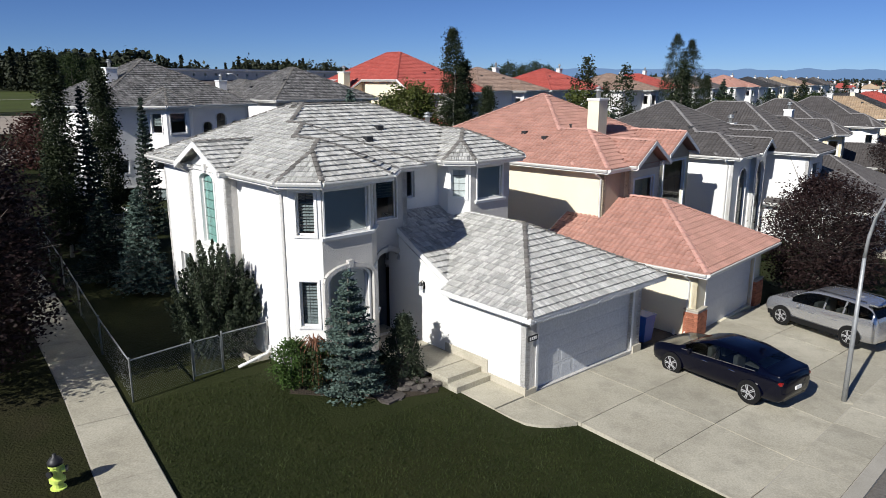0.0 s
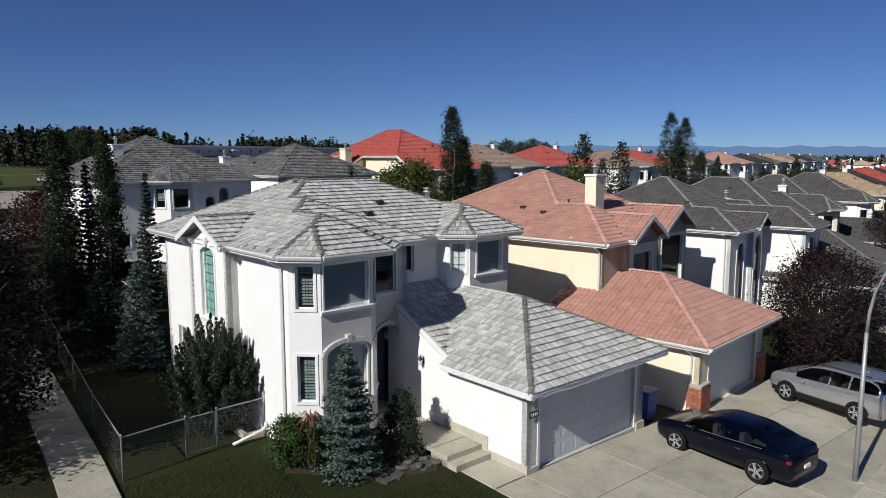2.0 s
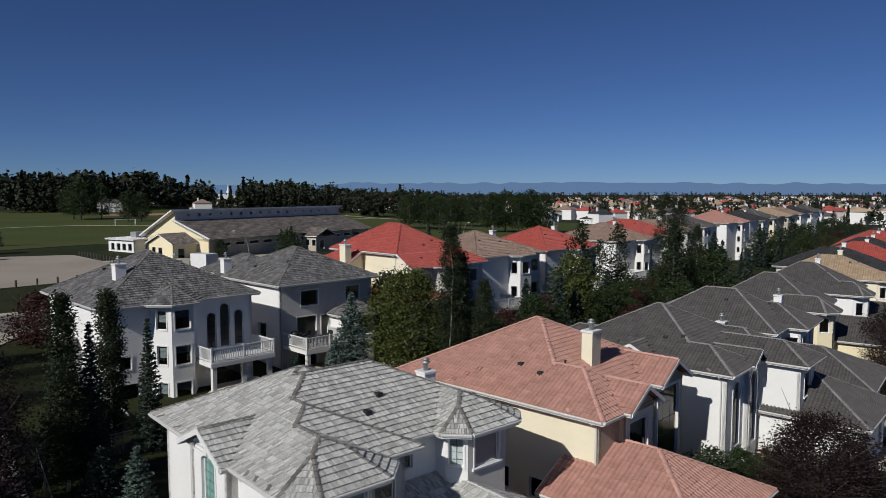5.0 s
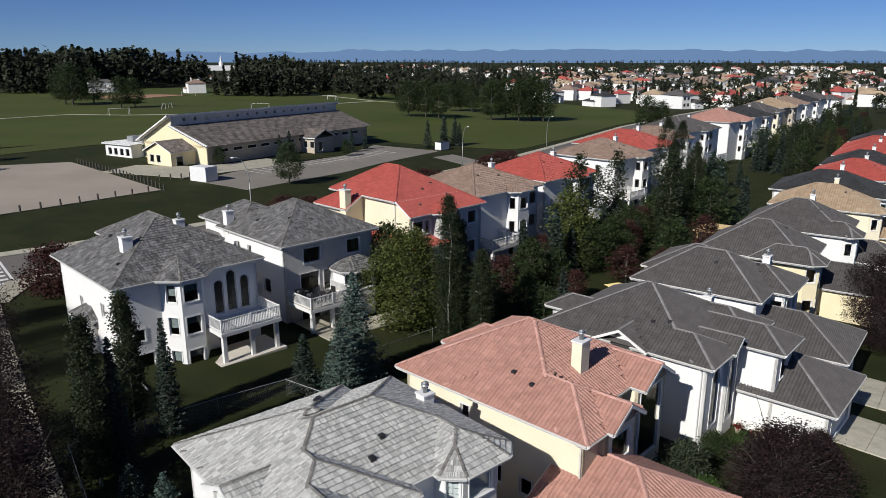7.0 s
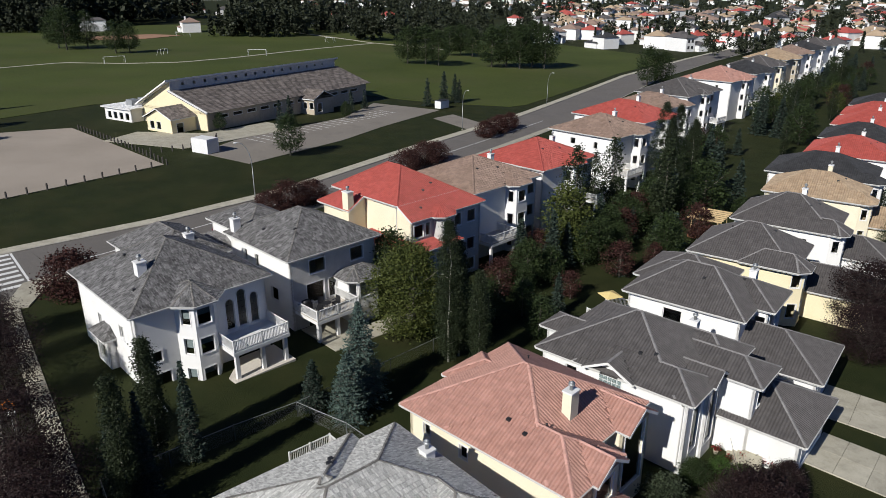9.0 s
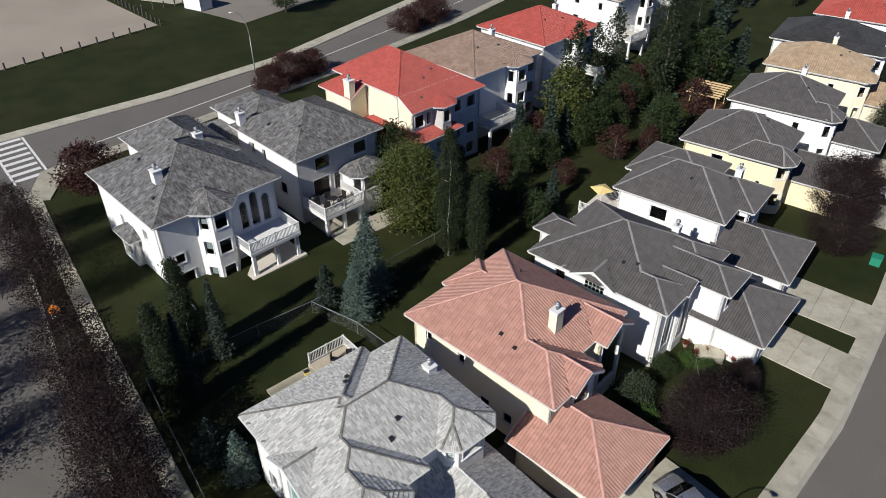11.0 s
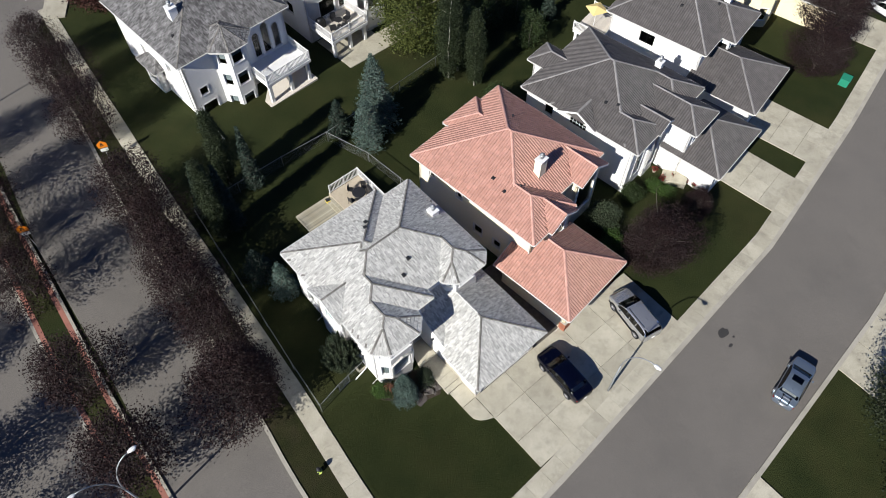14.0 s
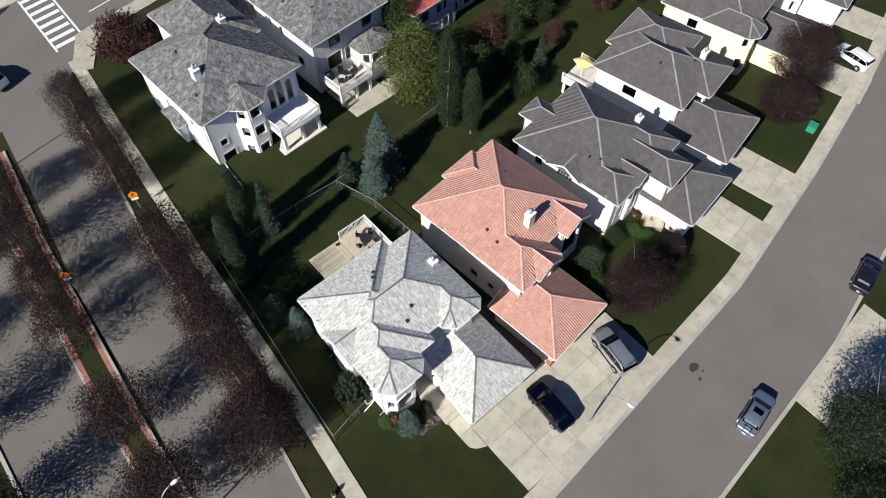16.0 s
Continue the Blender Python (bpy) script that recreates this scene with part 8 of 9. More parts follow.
# ---- rear deck of the corner house ----
def rear_deck():
    x, y = H(17.0, 31.0)
    ob = thing("garden_deck", pose(x, y, 0.3, 0, 0, 41), "weathered two-level wooden garden deck with white railing", "deck")
    for u0, v0, u1, v1, z, nm, mat in ((0.0, -2.85, 3.2, 3.35, 1.0, "upper_deck", "stucco_tan"), (-3.4, 0.6, -0.02, 3.5, 0.55, "lower_deck", "deck_wood")):
        part(nm, bevelled_box(u0, v0, -0.5, u1, v1, z - 0.04, 0.02), "deck_wood" if mat == "deck_wood" else "stucco_tan", ob)
        if mat == "deck_wood":
            n = int((v1 - v0) / 0.14)
            me = None
            for k in range(n):
                if me is None:
                    s = Soup().box(u0, 0, z - 0.035, u1, 0.132, z)
                    me = mesh_of("board", s.v, s.f, surface("deck_board", (0.29, 0.26, 0.185), (0.40, 0.37, 0.29), 1.0, 12.0, 0.8, 0.4, 0.008, stretch=(1, 6, 6), stain=(0.24, 0.2, 0.12), stain_scale=1.2, stain_amount=0.5, per_object=0.25))
                b = new("board", me)
                b.parent = ob
                b.location = (0, v0 + k * 0.14, 0)
    for k in range(2):
        Soup().box(-0.3 - 0.28 * k, 0.9, 0.3, -0.03 - 0.28 * k, 3.0, 0.86 - 0.15 * k).done("step", "deck_wood", ob)
    railing(ob, [(0.1, 3.25), (1.6, 3.25), (3.1, 3.25), (3.1, 1.2), (3.1, -0.8), (3.1, -2.4)], 1.0, 0.95)
    tb = thing("patio_table", pose(*H(18.7, 32.2), 1.3, 0, 0, 60), "dark round glass patio table", "table")
    Soup().rings([(0.55, 0.70), (0.58, 0.72), (0.55, 0.74)], 20).done("tabletop", "dark_metal", tb)
    for a in range(4):
        c, s = math.cos(a * 1.571 + 0.7), math.sin(a * 1.571 + 0.7)
        Soup().tube([(0.3 * c, 0.3 * s, 0.7), (0.42 * c, 0.42 * s, 0.0)], 0.015, 5).done("leg", "dark_metal", tb)
    ch = thing("patio_chair", pose(*H(17.85, 32.1), 1.3, 0, 0, -40), "dark metal patio chair", "chair", "chairs round the patio table")
    part("seat", bevelled_box(-0.23, -0.22, 0.40, 0.23, 0.22, 0.43, 0.012), "dark_metal", ch)
    bm = bevelled_box(-0.23, -0.24, 0.44, 0.23, -0.21, 0.95, 0.012)
    part("backrest", bm, "dark_metal", ch)
    for a, b in ((-1, -1), (1, -1), (1, 1), (-1, 1)):
        Soup().tube([(0.2 * a, 0.2 * b, 0.42), (0.23 * a, 0.25 * b, 0)], 0.014, 5).done("leg", "dark_metal", ch)
    for k, (u, v, t) in enumerate([(18.4, 31.2, 40), (19.4, 31.6, 90), (19.5, 32.6, 150), (18.5, 33.1, 220)]):
        copy_thing(ch, pose(*H(u, v), 1.3, 0, 0, t + 41))
    cooler = thing("tool_box", pose(*H(16.6, 33.9), 0.85, 0, 0, 30), "yellow plastic box on the deck", "box")
    part("body", bevelled_box(-0.22, -0.16, 0, 0.22, 0.16, 0.26, 0.03), "yellow", cooler)
    part("lid", bevelled_box(-0.23, -0.17, 0.26, 0.23, 0.17, 0.31, 0.02), "dark_metal", cooler)


rear_deck()


def deck_furniture():
    F = turned(44.5)
    ch = thing("patio_chair", pose(*F(31.8, 47.6), 2.65, 0, 0, 20), "dark padded patio chair on the deck", "chair", "chairs on the deck")
    part("seat", bevelled_box(-0.27, -0.26, 0.30, 0.27, 0.26, 0.44, 0.04), "dark_metal", ch)
    part("backrest", bevelled_box(-0.27, -0.32, 0.40, 0.27, -0.22, 1.0, 0.04), "dark_metal", ch)
    for a in (-1, 1):
        part("armrest", bevelled_box(a * 0.3 - 0.03, -0.26, 0.58, a * 0.3 + 0.03, 0.24, 0.62, 0.012), "dark_metal", ch)
    for a, b in ((-1, -1), (1, -1), (1, 1), (-1, 1)):
        Soup().tube([(0.24 * a, 0.22 * b, 0.32), (0.26 * a, 0.25 * b, 0)], 0.018, 5).done("leg", "dark_metal", ch)
    for u, v, t in ((32.9, 47.2, 80), (33.8, 47.9, 140), (32.7, 48.6, 200)):
        copy_thing(ch, pose(*F(u, v), 2.65, 0, 0, t))
    tb = thing("patio_table", pose(*F(32.8, 47.9), 2.65, 0, 0, 0), "small dark patio table on the deck", "table")
    Soup().rings([(0.4, 0.66), (0.43, 0.69), (0.4, 0.71)], 18).done("tabletop", "dark_metal", tb)
    Soup().rings([(0.22, 0.0), (0.04, 0.05), (0.04, 0.66)], 10).done("pedestal", "dark_metal", tb)
    bb = thing("barbecue", pose(*F(31.3, 48.9), 2.65, 0, 0, 44.5), "black barbecue with a domed lid on the deck", "barbecue")
    part("cart", bevelled_box(-0.5, -0.25, 0.0, 0.5, 0.25, 0.8, 0.03), "dark_metal", bb)
    Soup().rings([(0.26, -0.34), (0.28, 0.0), (0.26, 0.34)], 14, (0, 0, 0.88), "x").done("lid", "dark_metal", bb, smooth=True)
    for a in (-1, 1):
        part("side_shelf", bevelled_box(a * 0.62 - 0.16, -0.22, 0.8, a * 0.62 + 0.16, 0.22, 0.84, 0.01), "steel", bb)


deck_furniture()

# pots of red flowers on the steps of the charcoal house
def flower_pot(seed):
    r = random.Random(seed)
    ob = thing("flower_pot", Matrix(), "pale pot of red flowers on the front steps", "flower pot", "pots on the steps")
    Soup().rings([(0.13, 0.0), (0.17, 0.2), (0.2, 0.3), (0.21, 0.34), (0.16, 0.33)], 12).done("pot", "stucco_tan", ob, smooth=True)
    sp = [(r.gauss(0, 0.14), r.gauss(0, 0.14), 0.4 + abs(r.gauss(0, 0.13))) for _ in range(260)]
    piece("leaves", *leaf_cards(sp[:120], 0.07, r), "leaf_green", ob)
    piece("flowers", *leaf_cards(sp[120:], 0.075, r), "flower_red", ob)
    return ob


STEP = thing("front_steps", pose(*H(41.9, 17.3), ground_z(*H(41.9, 17.3)), 0, 0, 41 - 62), "pale concrete front steps of the charcoal house", "steps")
for k in range(4):
    part("step", bevelled_box(-0.3 + 0.34 * k, -0.75, -0.3, 1.9, 0.75, 0.16 * (k + 1), 0.02), "concrete", STEP)
_pot = flower_pot(5)
for k, (u, v) in enumerate([(41.6, 18.3), (41.2, 17.2), (42.2, 16.6), (42.75, 15.7), (43.0, 14.85), (43.3, 14.1)]):
    m = pose(*H(u, v), ground_z(*H(u, v)) - 0.02, 0, 0, 50 * k)
    if k:
        copy_thing(_pot, m)
    else:
        _pot.matrix_world = m
# paved patio under the deck of the house behind
paving("patio", [[(36.2, 44.2), (38.6, 44.2), (38.6, 46.6), (36.2, 46.6)], [(38.6, 44.2), (41.0, 44.2), (41.0, 46.6), (38.6, 46.6)], [(31.0, 44.4), (36.2, 44.2), (36.2, 49.6), (31.0, 49.6)]], lambda u, v: 0.05, "concrete", "pale concrete patio behind the deck house", "patio", 44.5)

# string of pale lights along the garage eaves, and a dark number plaque
def eave_lights():
    ob = thing("string_lights", Matrix(), "string of white bulbs hung under the garage eaves", "lights")
    wire, bulbs = Soup(), Soup()
    r = random.Random(3)
    for a, b in (((14.0, 16.2), (14.0, 12.4)), ((14.0, 12.4), (21.0, 12.4))):
        n = int(math.hypot(b[0] - a[0], b[1] - a[1]) / 0.11)
        for k in range(n + 1):
            x, y = H(a[0] + (b[0] - a[0]) * k / n, a[1] + (b[1] - a[1]) * k / n)
            d = r.uniform(0.02, 0.11)
            bulbs.rings([(0.005, 2.495 - d), (0.013, 2.51 - d), (0.005, 2.55 - d)], 5, (x, y, 0))
        wire.tube([(*H(*a), 2.55), (*H(*b), 2.55)], 0.008, 4)
    wire.done("wire", "trim", ob)
    bulbs.done("bulbs", "lamp_clear", ob, kind="stuff")
    px, py = H(14.68, 12.9)
    pl = thing("number_plaque", pose(px, py, 1.75, 0, 0, 41), "dark plaque with pale bars beside the garage door", "plaque")
    part("plate", bevelled_box(-0.2, -0.03, -0.09, 0.2, 0.0, 0.09, 0.01), "dark_metal", pl)
    for k in range(4):
        Soup().box(-0.15 + 0.08 * k, -0.036, -0.05, -0.10 + 0.08 * k, -0.031, 0.05).done("bar", "trim", pl)


eave_lights()


# short grass blades over the front lawn
def lawn_blades():
    r = np.random.RandomState(9)
    n = 60000
    u, v = r.uniform(3.0, 14.2, n), r.uniform(4.5, 19.0, n)
    k = ~((u > 9.0) & (v > 14.4)) & ~((u < 4.75 + 0.06 * (v - 14)) & (u > 3.0 + 0.06 * (v - 14))) & ~((u > 12.9) & (v > 11.2))
    u, v = u[k], v[k]
    c, s = math.cos(radians(41)), math.sin(radians(41))
    x, y = u * c - v * s, u * s + v * c
    z = -2.6 * np.tanh(0.048 * x / 2.6) - 0.005
    m = len(x)
    a, h, lean = r.uniform(0, 6.28, m), r.uniform(0.03, 0.075, m), r.normal(0, 0.03, (m, 2))
    w = 0.014
    P = np.stack([np.stack([x - w * np.cos(a), y - w * np.sin(a), z], 1), np.stack([x + w * np.cos(a), y + w * np.sin(a), z], 1), np.stack([x + lean[:, 0], y + lean[:, 1], z + h], 1)], 1).reshape(-1, 3)
    ob = piece("grass_blades", P.tolist(), [(3 * i, 3 * i + 1, 3 * i + 2) for i in range(m)], "blade")
    return tagged(ob, "short uneven grass blades of the front lawn", "grass", kind="stuff")


lawn_blades()

# ---- vehicles ----
def car(label, paint, L, Wd, Ht, style, name="car", category="car", roof_paint=None):
    """A car facing +x: a lofted body with panes of its own, wheels with tyres and rims, lamps, mirrors, plate."""
    ob = thing(name, Matrix(), label, category)
    # stations along the car: place, sill, waistline, top, half width, half width of the roof
    if style == "sedan":
        prof = [(-0.5, 0.46, 0.80, 0.84, 0.72, 0.64), (-0.48, 0.30, 0.98, 1.02, 0.86, 0.74), (-0.44, 0.25, 1.03, 1.08, 0.93, 0.79), (-0.385, 0.24, 1.03, 1.11, 0.96, 0.78), (-0.30, 0.24, 1.015, 1.265, 0.98, 0.71), (-0.20, 0.24, 1.0, 1.40, 0.99, 0.67), (-0.08, 0.24, 0.985, Ht, 1.0, 0.66), (0.03, 0.24, 0.97, Ht - 0.01, 1.0, 0.67), (0.10, 0.24, 0.955, Ht - 0.09, 1.0, 0.69), (0.18, 0.24, 0.945, 1.19, 0.99, 0.74), (0.255, 0.24, 0.935, 1.0, 0.98, 0.80), (0.33, 0.24, 0.90, 0.95, 0.97, 0.82), (0.42, 0.25, 0.82, 0.87, 0.92, 0.77), (0.475, 0.28, 0.70, 0.74, 0.82, 0.67), (0.5, 0.42, 0.57, 0.59, 0.66, 0.55)]
        cabin, axles, wr = (-0.33, 0.25), (-0.29, 0.295), 0.34
    else:
        prof = [(-0.5, 0.48, 0.84, 0.90, 0.80, 0.72), (-0.487, 0.34, 1.10, 1.16, 0.90, 0.78), (-0.46, 0.30, 1.19, 1.36, 0.95, 0.76), (-0.42, 0.28, 1.19, 1.55, 0.97, 0.74), (-0.32, 0.28, 1.16, Ht - 0.04, 0.99, 0.72), (-0.16, 0.28, 1.12, Ht, 1.0, 0.72), (0.0, 0.28, 1.09, Ht - 0.01, 1.0, 0.73), (0.09, 0.28, 1.075, Ht - 0.08, 1.0, 0.75), (0.17, 0.28, 1.065, 1.44, 0.99, 0.78), (0.255, 0.28, 1.06, 1.16, 0.98, 0.82), (0.33, 0.28, 1.04, 1.10, 0.97, 0.83), (0.42, 0.29, 0.97, 1.03, 0.93, 0.79), (0.475, 0.33, 0.80, 0.86, 0.85, 0.71), (0.5, 0.46, 0.64, 0.68, 0.72, 0.62)]
        cabin, axles, wr = (-0.45, 0.255), (-0.295, 0.305), 0.365
    w = Wd / 2
    xs = np.array([q[0] for q in prof])
    fine = np.unique(np.concatenate([np.linspace(xs[i], xs[i + 1], 4) for i in range(len(xs) - 1)]))
    tang = [np.gradient(np.array([q[c] for q in prof]), xs) for c in range(1, 6)]

    def smooth(c, x):
        i = min(max(int(np.searchsorted(xs, x, "right")) - 1, 0), len(xs) - 2)
        h = xs[i + 1] - xs[i]
        t = (x - xs[i]) / h
        return (2 * t ** 3 - 3 * t ** 2 + 1) * prof[i][c] + (t ** 3 - 2 * t ** 2 + t) * h * tang[c - 1][i] * 0.8 + (3 * t ** 2 - 2 * t ** 3) * prof[i + 1][c] + (t ** 3 - t ** 2) * h * tang[c - 1][i + 1] * 0.8

    stations = [(x, *[float(smooth(c, x)) for c in range(1, 6)]) for x in fine]
    vs, body, sides, front, back, lid = [], [], [], [], [], []
    for x, sill, belt, top, hw, rw in stations:
        hw, rw = hw * w, min(rw * w * 1.12, hw * w * 0.93)
        gh = max(0.0, top - belt)
        side = [(hw * 0.86, sill), (hw * 0.95, sill + 0.04), (hw * 0.985, sill + (belt - sill) * 0.35), (hw, sill + (belt - sill) * 0.62), (hw * 0.992, sill + (belt - sill) * 0.86), (hw * 0.955, belt),
                (hw * 0.955 + (rw - hw * 0.955) * 0.45, belt + gh * 0.45), (rw + (hw * 0.955 - rw) * 0.06, belt + gh * 0.86), (rw * 0.93, top - gh * 0.03 - 0.004), (rw * 0.6, top + 0.012), (0.0, top + 0.02)]
        vs += [(x * L, a, b) for a, b in side + [(-a, b) for a, b in reversed(side[:-1])]]
    m = 21
    for i in range(len(stations) - 1):
        s0, s1 = stations[i], stations[i + 1]
        mid = (s0[0] + s1[0]) / 2
        g = ((s0[3] - s0[2]) + (s1[3] - s1[2])) / 2
        slope = (s1[3] - s0[3]) / ((s1[0] - s0[0]) * L)
        for j in range(m - 1):
            f = (i * m + j, i * m + j + 1, (i + 1) * m + j + 1, (i + 1) * m + j)
            jj = min(j, m - 2 - j)
            if jj in (5, 6) and g > 0.16 and cabin[0] < mid < cabin[1] - 0.02:
                sides.append((j > 10, f))
            elif jj >= 8 and slope < -0.35 and 0.06 < mid < 0.27:
                front.append(f)
            elif jj >= 8 and slope > 0.35 and mid < -0.15 and g > 0.10:
                back.append(f)
            elif jj >= 8 and g > 0.45 and style == "suv":
                lid.append(f)
            else:
                body.append(f)
        body.append((i * m + m - 1, i * m, (i + 1) * m, (i + 1) * m + m - 1))
    body += [tuple(reversed(range(m))), tuple((len(stations) - 1) * m + k for k in range(m))]
    shell = piece("body", vs, body, paint, ob, smooth=True)
    for nm, fs in (("side_window", [f for r, f in sides if r]), ("side_window", [f for r, f in sides if not r]), ("windscreen", front), ("rear_window", back)):
        used = sorted({i for f in fs for i in f})
        ix = {q: k for k, q in enumerate(used)}
        if used:
            piece(nm, [vs[i] for i in used], [tuple(ix[i] for i in f) for f in fs], "glass" if nm == "rear_window" and style == "sedan" else "car_glass", shell, smooth=True)
    if lid:
        used = sorted({i for f in lid for i in f})
        ix = {q: k for k, q in enumerate(used)}
        piece("roof", [vs[i] for i in used], [tuple(ix[i] for i in f) for f in lid], roof_paint or paint, shell, smooth=True)
    part("cabin", bevelled_box(cabin[0] * L * 0.9, -w * 0.8, 0.35, cabin[1] * L * 0.8, w * 0.8, 0.72, 0.05), "black_rubber", ob)
    for x in (-0.1, 0.09):
        for s in (-1, 1):
            part("seat", bevelled_box(x * L - 0.28, s * 0.38 - 0.24, 0.7, x * L - 0.12, s * 0.38 + 0.24, 1.18, 0.06), "stucco_grey", ob)
    # pillars over the side panes
    for x in (-0.02,) if style == "sedan" else (-0.22, -0.06):
        for s in (-1, 1):
            Soup().beam((x * L, s * w * 0.962, 0.99 if style == "sedan" else 1.11), (x * L - 0.05, s * w * (0.75 if style == "sedan" else 0.81), Ht - 0.09), 0.07, 0.014, (0, 1, 0)).done("pillar", paint if style != "sedan" else "black_rubber", shell)
    for s in (-1, 1):
        hb = 0.0 if style == "sedan" else 0.11
        pts = [(cabin[0] * L * 0.95, s * w * 0.95, 1.035 + hb * 1.3), (0.0, s * w * 0.965, 0.985 + hb), (cabin[1] * L * 0.9, s * w * 0.955, 0.945 + hb)]
        Soup().tube(pts, 0.012, 5).done("chrome_strip", "chrome", shell)
        part("mirror", bevelled_box(0.135 * L, s * (w + 0.09) - 0.07, 0.93, 0.135 * L + 0.11, s * (w + 0.09) + 0.07, 1.07, 0.03), paint, ob)
        for x in (0.06, -0.14):
            Soup().tube([(x * L, s * w * 1.0, 0.82), (x * L - 0.2, s * w * 1.0, 0.82)], 0.014, 5).done("door_handle", "chrome" if style == "sedan" else paint, shell)
        z = 0.72 if style == "sedan" else 0.86
        part("tail_lamp", bevelled_box(-0.488 * L, s * w * 0.66 - 0.22, z + 0.08, -0.435 * L, s * w * 0.66 + 0.22, z + 0.19, 0.05), "lamp_red", ob)
        part("headlamp", bevelled_box(0.42 * L, s * w * 0.64 - 0.16, z - 0.1, 0.468 * L, s * w * 0.64 + 0.15, z + 0.03, 0.03), "lamp_clear", ob)
    part("number_plate", bevelled_box(-0.508 * L, -0.15, 0.58 if style == "sedan" else 0.72, -0.497 * L, 0.15, 0.68 if style == "sedan" else 0.82, 0.004), "trim", ob, "pale blank number plate")
    if style == "sedan":
        part("parcel_shelf", bevelled_box(-0.36 * L, -w * 0.6, 0.98, -0.2 * L, w * 0.6, 1.02, 0.01), "stucco_grey", ob)
    part("bumper", bevelled_box(-0.487 * L, -w * 0.7, 0.28, -0.45 * L, w * 0.7, 0.42, 0.04), "black_rubber" if style == "suv" else paint, ob)
    part("bumper", bevelled_box(0.455 * L, -w * 0.62, 0.26, 0.497 * L, w * 0.62, 0.42, 0.04), "black_rubber" if style == "suv" else paint, ob)
    for x in axles:
        for s in (-1, 1):
            c = (x * L, s * (w - 0.10), wr)
            arch = Soup()
            n = 14
            for k in range(n + 1):
                a = math.pi * k / n
                arch.v += [(c[0] + (wr + 0.05) * math.cos(a), s * (w * 1.003), wr + (wr + 0.05) * math.sin(a)), (c[0] + (wr + 0.005) * math.cos(a), s * (w * 1.004), wr + (wr + 0.005) * math.sin(a)), (c[0] + (wr + 0.05) * math.cos(a), s * (w - 0.1), wr + (wr + 0.05) * math.sin(a))]
            arch.f += [(3 * k, 3 * k + 1, 3 * k + 4, 3 * k + 3) for k in range(n)] + [(3 * k + 2, 3 * k, 3 * k + 3, 3 * k + 5) for k in range(n)]
            arch.done("wheel_arch", "black_rubber" if style != "sedan" else paint, shell)
            # black disc on the uncut body paints the shaded hollow round the wheel
            well = Soup().rings([(wr + 0.03, -0.005), (wr + 0.03, 0.005)], 18, (c[0], s * (w * 1.0), c[2]), "y").done("wheel_well", "black_rubber", shell)
            wh = new("wheel")
            wh.parent = ob
            Soup().rings([(wr * 0.66, -0.11), (wr * 0.95, -0.11), (wr, -0.07), (wr, 0.07), (wr * 0.95, 0.11), (wr * 0.66, 0.11)], 24, (c[0], s * (w - 0.085), c[2]), "y").done("tyre", "black_rubber", wh, smooth=False)
            rim = Soup().rings([(wr * 0.68, 0.0), (wr * 0.67, 0.03), (wr * 0.63, 0.03)], 24, (c[0], s * (w + 0.0), c[2]), "y")
            for k in range(5):
                a = k * 1.2566
                for da in (-0.13, 0.13):
                    rim.beam((c[0] + 0.03 * math.cos(a + da * 4), s * (w + 0.035), c[2] + 0.03 * math.sin(a + da * 4)), (c[0] + wr * 0.63 * math.cos(a + da), s * (w + 0.035), c[2] + wr * 0.63 * math.sin(a + da)), 0.022, 0.02, (0, 1, 0))
            rim.done("rim", "alloy", wh)
            # black disc stands in for the shade behind the spokes
            Soup().rings([(wr * 0.64, 0.0), (wr * 0.64, 0.012)], 20, (c[0], s * (w + 0.022), c[2]), "y").done("brake_shadow", "black_rubber", wh)
    if style == "suv":
        for s in (-1, 1):
            part("sill_cladding", bevelled_box(-0.20 * L, s * w * 0.975 - 0.03, 0.26, 0.215 * L, s * w * 0.975 + 0.03, 0.46, 0.02), "black_rubber", shell)
            part("bumper_cladding", bevelled_box(0.375 * L, s * w * 0.86 - 0.09, 0.28, 0.45 * L, s * w * 0.86 + 0.06, 0.46, 0.03), "black_rubber", shell)
            Soup().tube([(-0.36 * L, s * w * 0.66, Ht + 0.03), (0.05 * L, s * w * 0.66, Ht + 0.03)], 0.018, 6).done("roof_rail", "dark_metal", shell)
        part("spoiler", bevelled_box(-0.45 * L, -w * 0.62, Ht - 0.09, -0.38 * L, w * 0.62, Ht - 0.02, 0.02), paint, shell)
    part("aerial_fin", bevelled_box(-0.25 * L - 0.08, -0.03, Ht - 0.03, -0.25 * L + 0.08, 0.03, Ht + 0.05, 0.015), paint, ob)
    return ob


def park(ob, front, back, dz=0.0, z=None):
    """Stands a car with its nose towards front."""
    x, y = (front[0] + back[0]) / 2, (front[1] + back[1]) / 2
    zz = ground_z(x, y) + dz if z is None else z
    ob.matrix_world = pose(x, y, zz, 0, 0, math.degrees(math.atan2(front[1] - back[1], front[0] - back[0])))
    return ob


park(car("dark navy blue four-door saloon parked on the driveway", "paint_navy", 4.64, 1.82, 1.42, "sedan"), (8.99 - 0.588, 20.83 + 0.809), (8.99 + 0.588, 20.83 - 0.809), z=-0.24)
park(car("silver grey sport utility car parked on the driveway", "paint_silver", 4.6, 1.86, 1.69, "suv"), (15.0 - 0.485, 25.85 + 0.875), (15.0 + 0.485, 25.85 - 0.875), z=-0.42)
park(car("black hatchback car parked at the kerb", "paint_black", 4.4, 1.78, 1.48, "sedan"), H(55.0, -0.4), H(50.8, -1.2), 0.01)
